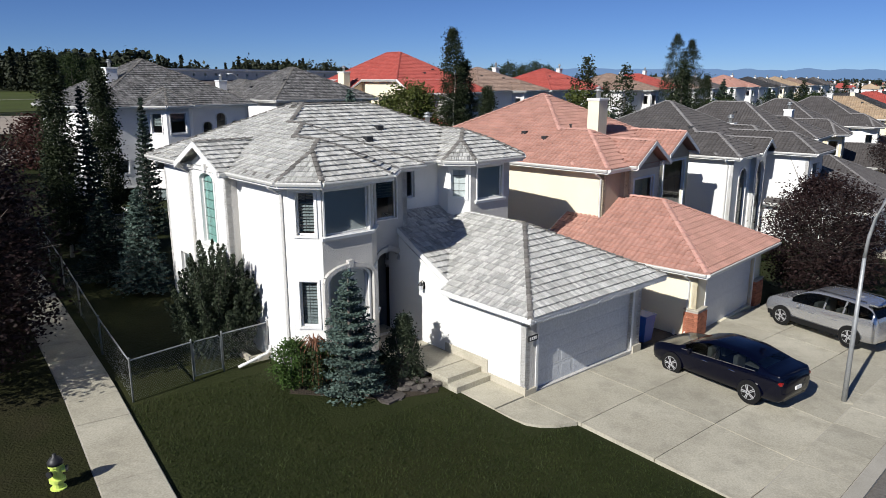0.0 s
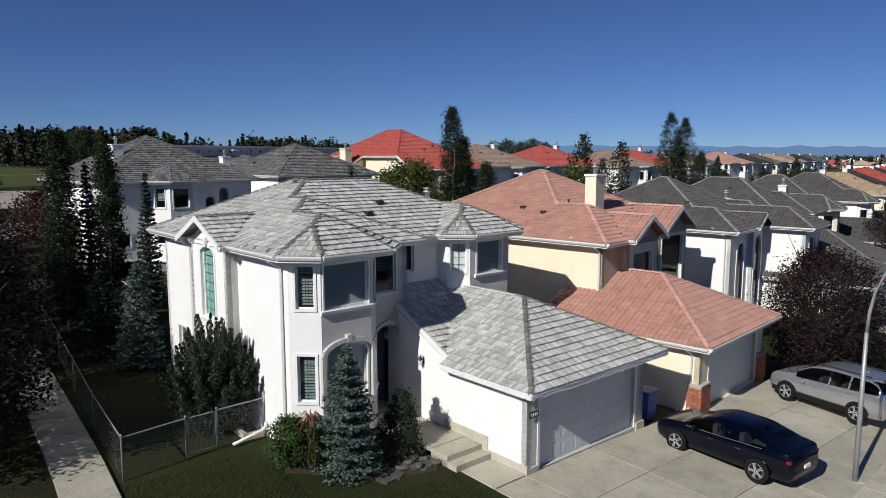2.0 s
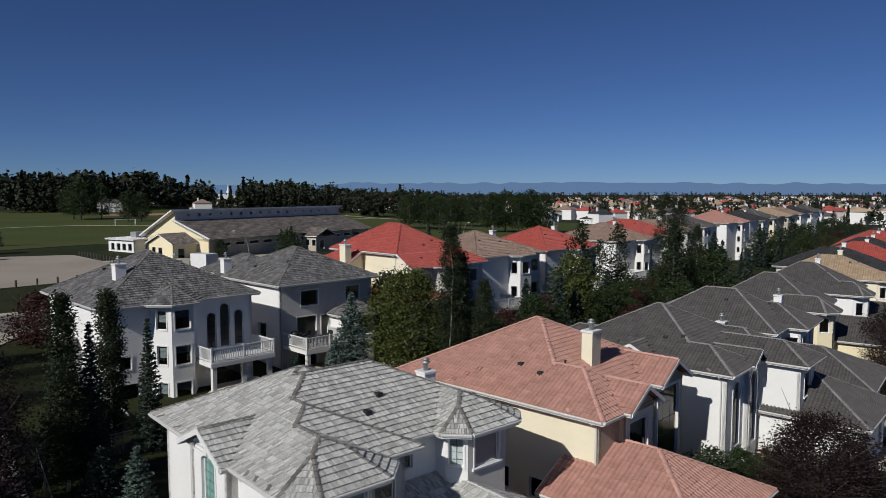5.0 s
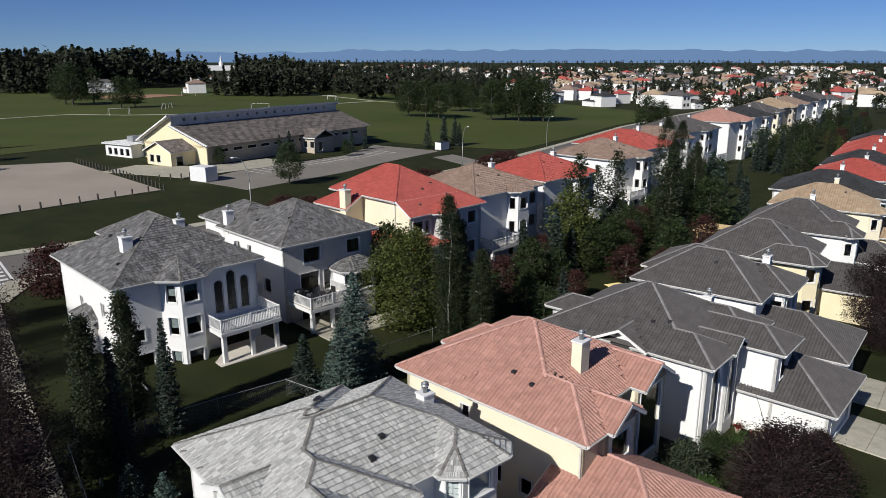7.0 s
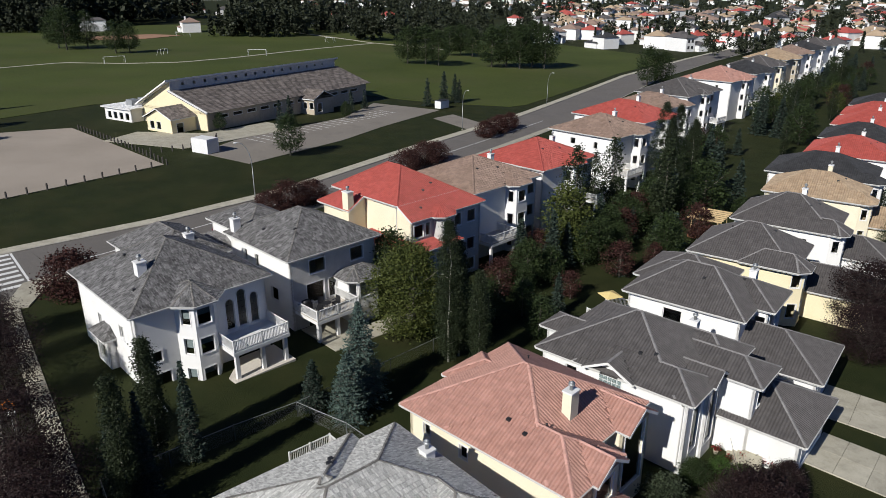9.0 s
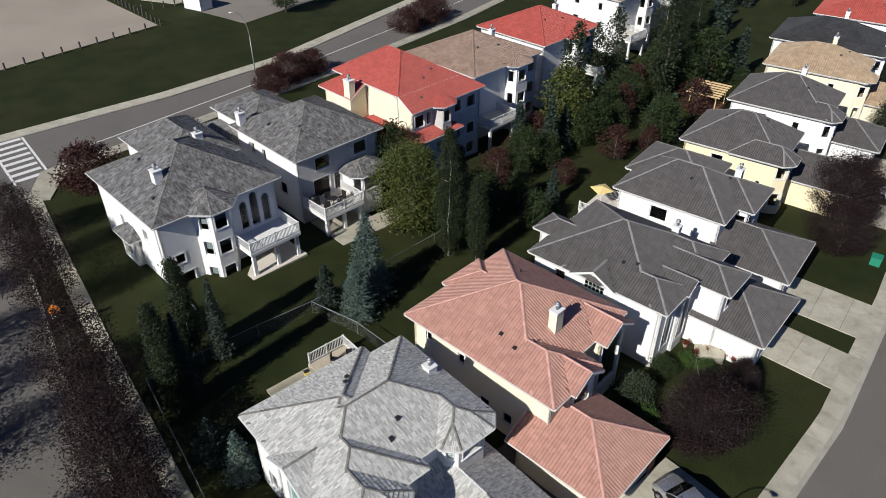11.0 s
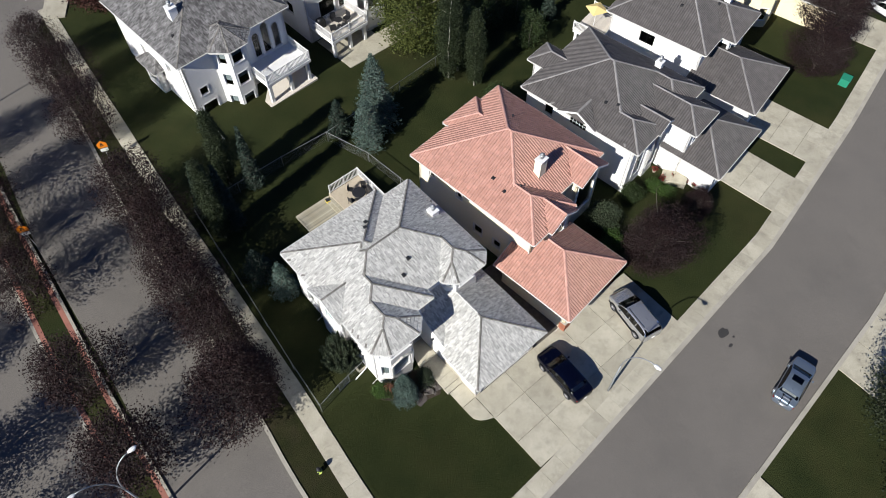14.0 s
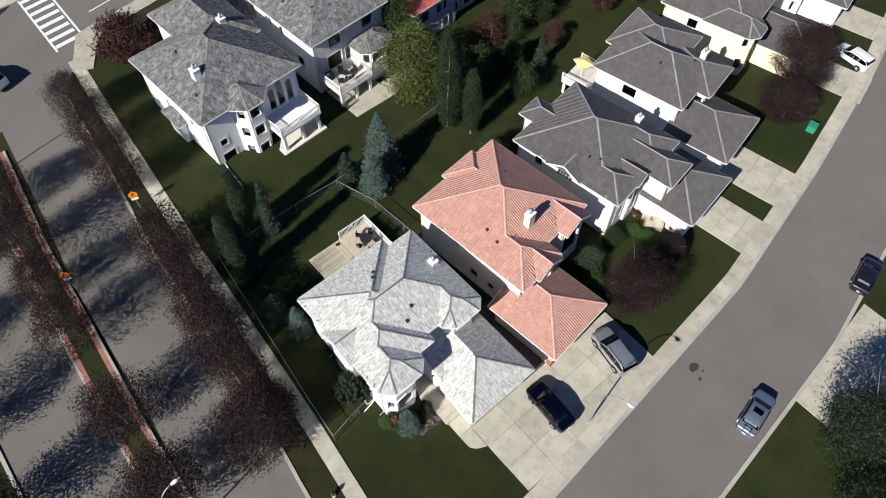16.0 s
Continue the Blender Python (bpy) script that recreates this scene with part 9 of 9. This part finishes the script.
park(car("white sport utility car on a driveway", "paint_white", 4.6, 1.86, 1.69, "suv"), H(79.5, 18.6), H(79.0, 14.2), 0.07)
park(car("dark red car parked behind the houses", "paint_maroon", 4.6, 1.8, 1.48, "sedan"), H(36.5, 79.0), H(32.0, 78.4), 0.02)
park(car("white sport utility car on the avenue", "paint_white", 4.9, 1.95, 1.8, "suv"), H(-0.4, 77.6), H(1.2, 73.4), 0.01)


# silver blue saloon at the far kerb, with a sunroof and a bicycle rack on its boot
kerb_car = car("silver blue saloon with sunroof and bicycle rack parked at the kerb", "paint_bluegrey", 4.5, 1.78, 1.42, "sedan")
part("sunroof", bevelled_box(-0.42, -0.40, 1.425, 0.10, 0.40, 1.452, 0.01), "car_glass", kerb_car, "dark tinted sunroof pane")
rack = new("bicycle_rack")
rack.parent = kerb_car
for s in (-1, 1):
    Soup().tube([(-1.72, s * 0.28, 1.10), (-1.98, s * 0.28, 1.32), (-2.30, s * 0.28, 1.24), (-2.36, s * 0.28, 0.86)], 0.022, 6).done("rack_arm", "black_rubber", rack)
    Soup().tube([(-2.0, s * 0.28, 1.31), (-2.52, s * 0.28, 1.42)], 0.02, 6).done("carrier_arm", "black_rubber", rack)
    part("pad", bevelled_box(-1.80, s * 0.28 - 0.07, 1.09, -1.64, s * 0.28 + 0.07, 1.15, 0.02), "black_rubber", rack)
Soup().tube([(-2.0, -0.34, 1.31), (-2.0, 0.34, 1.31)], 0.022, 6).done("cross_bar", "steel", rack)
Soup().tube([(-2.36, -0.34, 0.95), (-2.36, 0.34, 0.95)], 0.022, 6).done("cross_bar", "steel", rack)
park(kerb_car, H(35.55, -1.50), H(31.05, -2.22), 0.01)

# ---- school, fields and distance ----
def school():
    ang = 58.9
    F = turned(ang)
    a = radians(ang)
    inv = lambda x, y: (x * math.cos(a) + y * math.sin(a), -x * math.sin(a) + y * math.cos(a))
    u0, v0 = inv(-47.3, 142.3)
    u1 = inv(-19.7, 188.0)[0]
    z = ground_z(-40, 150)
    ob, off = house_at(ang, u0, v0, z, "long low school with brown shingle roof, clerestory band and cream gable", "", "school", "school")
    o3 = (u0, v0, z)
    Ln, D = u1 - u0, 20.0
    P = lambda u, v, h: (u, v, h)
    walls(ob, (0, 0, 0), [(0, 0), (Ln, 0), (Ln, D), (0, D)], -0.5, 4.0, "stucco_tan", [dict(edge=0, a=3 + 4.0 * k, b=2.4, w=2.6, h=0.7, cols=4, sill=False) for k in range(12) if 3 + 4.0 * k < Ln - 3] + [dict(edge=3, a=5.5 + 3.2 * k, b=1.2, w=1.4, h=1.6, cols=2, sill=False) for k in range(3)], {3: "stucco_yellow"})
    # near slope, clerestory and far slope
    r0, r1, cl = 3.9, 7.6, 9.6
    near = Soup()
    n = 22
    for k in range(n):
        t0, t1 = k / n, (k + 1) / n
        y0, y1 = -0.8 + 11.0 * t0, -0.8 + 11.0 * t1
        z0, z1 = r0 + (r1 - r0) * t0, r0 + (r1 - r0) * t1
        x = -1.0
        while x < Ln + 1:
            w = RNG.uniform(0.8, 1.5)
            x2 = min(x + w, Ln + 1)
            near.add([(x, y0, z0 + 0.05), (x2, y0, z0 + 0.05), (x2, y1, z1), (x, y1, z1), (x, y0, z0), (x2, y0, z0)], [(0, 1, 2, 3), (4, 5, 1, 0)])
            x = x2
    near.done("roof_shingles", "shingle_brown", ob, kind="stuff")
    wall_slab(ob, (0, 0, 0), (0, 10.2), (Ln, 10.2), r1 - 0.4, cl, [(3 + 3.0 * k, 8.3, 0.7, 0.7, 0.0) for k in range(16) if 3 + 3.0 * k < Ln - 2], "stucco_grey", 0.2, name="clerestory")
    for k in range(16):
        if 3 + 3.0 * k < Ln - 2:
            window_unit(ob, (0, 0, 0), (0, 10.2), (Ln, 10.2), 3 + 3.0 * k, 8.3, 0.7, 0.7, casing=0.0, sill=False)
    piece("roof", [(-1.2, 9.9, cl), (Ln + 1.2, 9.9, cl), (Ln + 1.2, D + 0.8, 4.0), (-1.2, D + 0.8, 4.0), (-1.2, 9.9, cl + 0.3), (Ln + 1.2, 9.9, cl + 0.3), (Ln + 1.2, D + 0.8, 4.3), (-1.2, D + 0.8, 4.3)], [(3, 2, 1, 0), (4, 5, 6, 7), (0, 1, 5, 4), (1, 2, 6, 5), (2, 3, 7, 6), (3, 0, 4, 7)], "trim", ob)
    # the two gable ends, cream
    for x in (0.0, Ln - 0.2):
        vs = [(x + d, y, h) for d in (0, 0.2) for y, h in ((0, 3.5), (D, 3.5), (D, 4.0), (10.3, cl), (10.3, r1 - 0.1), (0, 4.0))]
        piece("gable", vs, [(5, 4, 3, 2, 1, 0), (6, 7, 8, 9, 10, 11)] + [(i, (i + 1) % 6, 6 + (i + 1) % 6, 6 + i) for i in range(6)], "stucco_yellow", ob)
    sp = Soup()
    sp.beam((-0.6, -0.8, r0 + 0.05), (-0.6, 10.2, r1 + 0.05), 0.3, 0.45)
    sp.beam((-0.6, 10.0, cl + 0.05), (-0.6, D + 0.8, 4.1), 0.3, 0.45)
    sp.done("bargeboard", "trim", ob)
    # entrance porch with its own gable, and a low white wing behind
    for nm, (a0, b0, a1, b1), E, rm, wm in (("porch", (-6.0, 3.5, 0.3, 11.0), 3.2, "shingle_brown", "stucco_yellow"), ("wing", (-3.0, D, 12.0, D + 9.0), 3.4, "trim", "stucco_white"), ("entrance", (28.0, -4.0, 35.0, 0.4), 3.3, "shingle_brown", "stucco_tan")):
        roof_parts(ob, (0, 0, 0), [Wing(rect(a0 - 0.5, b0 - 0.5, a1, b1 + 0.5), E, 0.45 if nm != "wing" else 0.08, (3, 1) if nm == "porch" else (0, 2) if nm == "entrance" else ())], "coarse", rm, gutters=False)
        walls(ob, (0, 0, 0), [(a0, b0), (a1, b0), (a1, b1), (a0, b1)], -0.5, E - 0.16, wm, [dict(edge=3, a=1.0 + 2.0 * k, b=0.9, w=1.2, h=1.5, cols=2, sill=False) for k in range(2 if nm != "wing" else 4)] + ([dict(edge=0, a=1.2, b=0.1, w=1.6, h=2.1, cols=2, sill=False)] if nm != "wing" else []))
        if nm == "porch":
            wall_slab(ob, (0, 0, 0), (a0, b1), (a0, b0), E - 0.2, E + 1.5, [], wm, 0.2, lambda t: E - 0.15 + 0.45 * (b1 - b0 + 1.0) / 2 * (1 - abs(t - (b1 - b0) / 2) / ((b1 - b0) / 2)))
    for k in range(2):
        part("roof_unit", bevelled_box(-1.0 + 3 * k, D + 2.0, 3.4, 0.8 + 3 * k, D + 4.0, 4.9, 0.05), "steel", ob)
    return ob


school()


def posts(pts, step, h, name, label):
    k0 = None
    for a, b in zip(pts, pts[1:]):
        n = int(math.hypot(b[0] - a[0], b[1] - a[1]) / step)
        for k in range(n):
            x, y = H(a[0] + (b[0] - a[0]) * k / n, a[1] + (b[1] - a[1]) * k / n)
            if k0 is None:
                sp = Soup().rings([(0.14, -0.2), (0.14, h - 0.05), (0.11, h), (0.0, h + 0.01)], 8)
                k0 = piece(name, sp.v, sp.f, "post_wood")
                tagged(k0, label, "post", "pitch posts")
                k0.matrix_world = pose(x, y, ground_z(x, y))
            else:
                o = k0.copy()
                scene.collection.objects.link(o)
                o.matrix_world = pose(x, y, ground_z(x, y))


posts([(-30.0, 102.6), (16.0, 110.3), (40.6, 116.2)], 2.6, 1.0, "bollard", "short dark wooden post edging the gravel pitch")
posts([(40.6, 116.2), (39.8, 134.0), (37.5, 157.0)], 1.5, 1.0, "bollard", "short dark wooden post edging the gravel pitch")
posts([(41.5, 126.0), (47.0, 125.2), (54.0, 127.2), (57.0, 133.0)], 1.5, 1.0, "bollard", "short dark wooden post round the forecourt")


def goal(u, v, w, turn):
    x, y = H(u, v)
    ob = thing("soccer_goal", pose(x, y, ground_z(x, y), 0, 0, turn), "white metal soccer goal frame", "goal", "soccer goals")
    for s in (-1, 1):
        Soup().tube([(s * w / 2, 0, -0.1), (s * w / 2, 0, 2.44)], 0.07, 6).done("upright", "trim", ob)
        Soup().tube([(s * w / 2, 0, 2.44), (s * w / 2, 1.0, 2.4), (s * w / 2, 2.0, 0)], 0.04, 5).done("stay", "trim", ob)
    Soup().tube([(-w / 2, 0, 2.44), (w / 2, 0, 2.44)], 0.07, 6).done("crossbar", "trim", ob)


for u, v, w, t in ((156.7, 396.0, 7.3, 10), (138.0, 273.4, 7.3, 5), (199.7, 316.0, 5.0, -30), (207.3, 371.5, 5.0, 20), (84.0, 279.4, 7.3, 40), (30.0, 255.0, 7.3, 10), (110.0, 300.0, 5.0, 80)):
    goal(u, v, w, t)
bxx = thing("storage_container", pose(*H(62.5, 113.0)[:2], ground_z(*H(62.5, 113.0)) , 0, 0, 41), "white storage box beside the car park", "container")
bxx.matrix_world = pose(*H(49.7, 121.6), ground_z(*H(49.7, 121.6)), 0, 0, 60)
part("body", bevelled_box(-1.35, -2.0, 0, 1.35, 2.0, 2.6, 0.05), "trim", bxx)
part("door", bevelled_box(-1.1, -2.03, 0.2, 1.1, -1.99, 2.3, 0.01), "gutter", bxx)
sk = thing("skip", pose(*H(119.5, 137.0), ground_z(*H(119.5, 137.0)), 0, 0, 50), "white waste skip by the car park", "skip")
part("body", bevelled_box(-1.7, -1.0, 0.1, 1.7, 1.0, 2.0, 0.08), "trim", sk)
part("lid", bevelled_box(-1.75, -1.05, 2.0, 1.75, 1.05, 2.1, 0.03), "dark_metal", sk)
ub = thing("utility_box", pose(41.0, 53.3, ground_z(41.0, 53.3), 0, 0, 54), "green steel utility box on the lawn", "utility box")
part("body", bevelled_box(-0.5, -0.45, -0.1, 0.5, 0.45, 0.75, 0.03), "util_green", ub)
part("lid", bevelled_box(-0.54, -0.49, 0.75, 0.54, 0.49, 0.82, 0.03), "util_green", ub)
# parasol on the rear deck of the fourth house, pergola beside the fifth
px, py = turned(51.6)(55.6, 24.2)
um = thing("parasol", pose(px, py, 1.3, 0, 0, 20), "square pale yellow parasol over a deck table", "parasol")
Soup().tube([(0, 0, 0), (0, 0, 2.4)], 0.025, 6).done("pole", "trim", um)
piece("canopy", [(-0.85, -0.85, 2.1), (0.85, -0.85, 2.1), (0.85, 0.85, 2.1), (-0.85, 0.85, 2.1), (0, 0, 2.45)], [(0, 1, 4), (1, 2, 4), (2, 3, 4), (3, 0, 4)], "umbrella", um)
qx, qy = 35.8, 88.6
pg = thing("pergola", pose(qx, qy, ground_z(qx, qy), 0, 0, 54), "new timber pergola over a brown deck", "pergola")
part("deck", bevelled_box(-2.5, -2.0, -0.1, 2.5, 2.0, 0.4, 0.02), "brown_wood", pg)
for a, b in ((-2.2, -1.7), (2.2, -1.7), (2.2, 1.7), (-2.2, 1.7)):
    Soup().box(a - 0.07, b - 0.07, 0.4, a + 0.07, b + 0.07, 2.7).done("post", "new_wood", pg)
for k in range(7):
    Soup().box(-2.6 + k * 0.83, -2.2, 2.75, -2.5 + k * 0.83, 2.2, 2.95).done("rafter", "new_wood", pg)
for b in (-1.7, 1.7):
    Soup().box(-2.7, b - 0.05, 2.6, 2.7, b + 0.05, 2.78).done("beam", "new_wood", pg)

# rest of the rear row, bending away
for u0, v0, u1, v1, E, roof, wall, lab, nm in (
        (94.4, 57.6, 106.2, 70.4, 7.6, "tile_brown", "stucco_white", "three-level white house with brown tile roof", "brown_tiled_house"),
        (109.4, 61.2, 121.5, 76.5, 7.6, "tile_bright", "stucco_white", "three-level white house with bright red tile roof", "red_tiled_house"),
        (126.0, 66.0, 136.0, 78.5, 7.5, "tile_brown", "stucco_white", "three-level white house with brown tile roof", "brown_tiled_house"),
        (144.0, 70.8, 160.0, 84.0, 7.4, "tile_grey", "stucco_white", "three-level white house with grey tile roof", "charcoal_tiled_house"),
        (174.0, 74.8, 188.6, 88.6, 7.4, "tile_red", "stucco_white", "three-level white house with faded red tile roof", "red_tiled_house"),
        (196.0, 78.0, 210.0, 91.0, 7.2, "tile_black", "stucco_white", "three-level white house with black roof and balconies", "black_roofed_house"),
        (215.0, 82.0, 229.0, 95.0, 7.2, "tile_grey", "stucco_cream", "three-level house with grey tile roof", "charcoal_tiled_house"),
        (240.0, 86.6, 254.0, 101.0, 7.2, "tile_tan", "stucco_tan", "three-level brown house with tan tile roof", "tan_tiled_house"),
        (262.0, 90.0, 275.0, 103.0, 7.2, "tile_brown", "stucco_white", "three-level white house with brown tile roof", "brown_tiled_house"),
        (283.0, 93.2, 296.0, 107.0, 7.2, "tile_black", "stucco_white", "three-level white house with black roof and balconies", "black_roofed_house"),
        (304.0, 96.0, 318.0, 110.0, 7.2, "tile_grey", "stucco_white", "three-level white house with grey tile roof", "charcoal_tiled_house")):
    row_house(44.5, u0, v0, u1, v1, E, -1.0 if u0 < 120 else -2.2, lab, roof, wall, 0.42, bayu=u0 + 5.5, deck_z=2.0 if u0 < 120 else 1.0, name=nm, style="large" if u0 < 122 else "coarse")


def far_shape(w, d, h):
    """Walls and roof of a small house: a hipped block with a lower wing and a garage."""
    sp, rf = Soup(), Soup()
    for wg in (Wing(rect(-w / 2, -d / 2, w / 2, d / 2), h, 0.5), Wing(rect(-w / 2 - 0.05, -d / 2 - 3.5, 0.5, 0), h - 0.1, 0.5), Wing(rect(0.3, -d / 2 - 5.5, w / 2 + 1, 0), h - 3.0, 0.45)):
        for i, pg in wg.faces:
            _, _, n, c = wg.edges[i]
            rf.add([(px, py, wg.ze + wg.slope * (n[0] * px + n[1] * py - c)) for px, py in pg], [tuple(range(len(pg)))])
        xs, ys = [p[0] for p in wg.poly], [p[1] for p in wg.poly]
        sp.box(min(xs) + 0.4, min(ys) + 0.4, -1.0, max(xs) - 0.4, max(ys) - 0.4, wg.ze)
    return sp, rf


def far_house(x, y, ang, roof, wall, w, d, h, label):
    """A small distant house with windows and a chimney of its own."""
    ob = thing("house", pose(x, y, ground_z(x, y), 0, 0, ang), label, "house", "houses beyond the field")
    sp, rf = far_shape(w, d, h)
    sp.done("wall", wall, ob)
    rf.done("roof", roof, ob)
    for zz in (h - 2.0, h - 4.7):
        for xx in (-w / 2 + 1.2, -w / 2 + 3.4):
            Soup().box(xx, -d / 2 - 3.14, zz, xx + 1.2, -d / 2 - 3.08, zz + 1.3).done("window", "dark_inside", ob)
    part("chimney", bevelled_box(w * 0.2, 0, h, w * 0.2 + 0.8, 0.7, h + d * 0.25 + 0.9, 0.03), wall, ob)
    return ob


def far_town(spots, roofs):
    """Small houses beyond, too far to be told apart, in one sheet."""
    vs, fs, ix = [], [], []
    sp, rf = far_shape(11.0, 10.0, 5.8)
    for x, y, roof, a, k in spots:
        m = pose(x, y, ground_z(x, y), 0, 0, a) @ Matrix.Scale(k, 4)
        for soup, slot in ((sp, 0), (rf, 1 + roofs.index(roof))):
            o = len(vs)
            vs += [tuple(m @ Vector(v)) for v in soup.v]
            fs += [tuple(i + o for i in f) for f in soup.f]
            ix += [slot] * len(soup.f)
    ob = new("distant_town", mesh_of("distant_town", vs, fs, ["stucco_white", *roofs], index=ix))
    return tagged(ob, "many small pale houses with red, tan and grey roofs far off", "houses", kind="stuff")


rng = random.Random(23)
base = {}
for rf, lab in (("tile_bright", "distant white house with red tile roof"), ("tile_grey", "distant white house with grey roof"), ("tile_tan", "distant white house with tan roof"), ("tile_black", "distant white house with dark roof"), ("tile_brown", "distant white house with brown roof")):
    base[rf] = lab
spots = [(84.0, 478.0, "tile_grey"), (92.0, 452.0, "tile_bright"), (70.0, 490.0, "tile_grey"), (108.0, 470.0, "tile_brown"), (96.0, 560.0, "tile_tan"), (60.0, 600.0, "tile_bright"), (125.0, 379.0, "tile_grey"), (140.0, 400.0, "tile_bright"), (-61.0, 512.0, "tile_grey"), (-80.0, 560.0, "tile_bright"), (-95.0, 545.0, "tile_bright"), (-38.0, 536.0, "tile_bright"), (-150.0, 440.0, "tile_brown"), (-215.0, 450.0, "tile_grey"), (-260.0, 500.0, "tile_bright"), (228.0, 413.0, "tile_bright"), (205.0, 380.0, "tile_bright"), (190.0, 350.0, "tile_grey"), (250.0, 440.0, "tile_tan"), (160.0, 430.0, "tile_tan")]
F62 = turned(62.0)
for i in range(40):
    for j in range(30):
        x, y = F62(330 + 17.5 * i + rng.uniform(-2, 2), -330 + (40 if j % 2 else 0) + 62 * (j // 2) + rng.uniform(-3, 3))
        if 385 < y < 900 and 0.13 * y < x < 0.66 * y + 20 and rng.random() < 0.72:
            spots.append((x, y, rng.choice(("tile_bright", "tile_grey", "tile_grey", "tile_tan", "tile_tan", "tile_black", "tile_brown", "tile_brown"))))
for k in range(150):
    y = rng.uniform(880, 1900)
    spots.append((rng.uniform(-0.2, 0.66) * y, y, rng.choice(("tile_bright", "tile_grey", "tile_tan", "tile_tan", "tile_brown"))))
for k in range(12):
    y = rng.uniform(620, 800)
    spots.append((rng.uniform(-0.45, -0.1) * y, y, rng.choice(("tile_bright", "tile_grey", "tile_tan"))))
proto, beyond = {}, []
for k, (x, y, rf) in enumerate(spots):
    a, k = rng.choice((28, 62, 118, 150, 208)), rng.uniform(0.9, 1.2)
    if y > 520:
        beyond.append((x, y, rf, a, k))
    elif rf in proto:
        again(proto[rf], x, y, a, k)
    else:
        proto[rf] = far_house(x, y, a, rf, "stucco_white", 11.0, 10.0, 5.8, base[rf])
far_town(beyond, list(base))

# white temple with a spire, far off between the trees
tx, ty = -395.0, 1300.0
tm = thing("temple", pose(tx, ty, ground_z(tx, ty), 0, 0, 15), "distant white building with a central spire", "temple")
part("hall", bevelled_box(-24, -8, 0, 24, 8, 9, 0.6), "trim", tm)
part("annex", bevelled_box(50, -8, 0, 80, 8, 6, 0.6), "trim", tm)
Soup().rings([(4, 8), (3.5, 14), (1.8, 16), (1.5, 20), (0.15, 27)], 8).done("spire", "trim", tm)


# mountains on the horizon: a glowing backdrop with the haze in its colour
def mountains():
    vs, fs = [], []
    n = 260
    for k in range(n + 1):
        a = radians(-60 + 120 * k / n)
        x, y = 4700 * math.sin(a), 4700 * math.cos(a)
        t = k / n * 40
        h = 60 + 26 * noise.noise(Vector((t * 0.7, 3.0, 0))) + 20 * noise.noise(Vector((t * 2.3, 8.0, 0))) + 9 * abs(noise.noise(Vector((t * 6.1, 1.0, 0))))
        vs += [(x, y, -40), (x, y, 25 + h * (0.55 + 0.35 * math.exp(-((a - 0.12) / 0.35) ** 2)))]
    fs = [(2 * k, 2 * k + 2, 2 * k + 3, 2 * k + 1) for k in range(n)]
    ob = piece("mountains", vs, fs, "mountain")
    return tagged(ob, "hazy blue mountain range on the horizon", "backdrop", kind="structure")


mountains()

# single slabs of the two pavements
slabs(cres_walk, shifted(CRES, 1.7), shifted(CRES, 0.36), 1.55, 0.095, 44.0, 150.0)
slabs(ave_walk, shifted(WALK, 1.34), [(p[0] - 0.02, p[1]) for p in WALK], 1.55, 0.055, 0.0, 90.0)
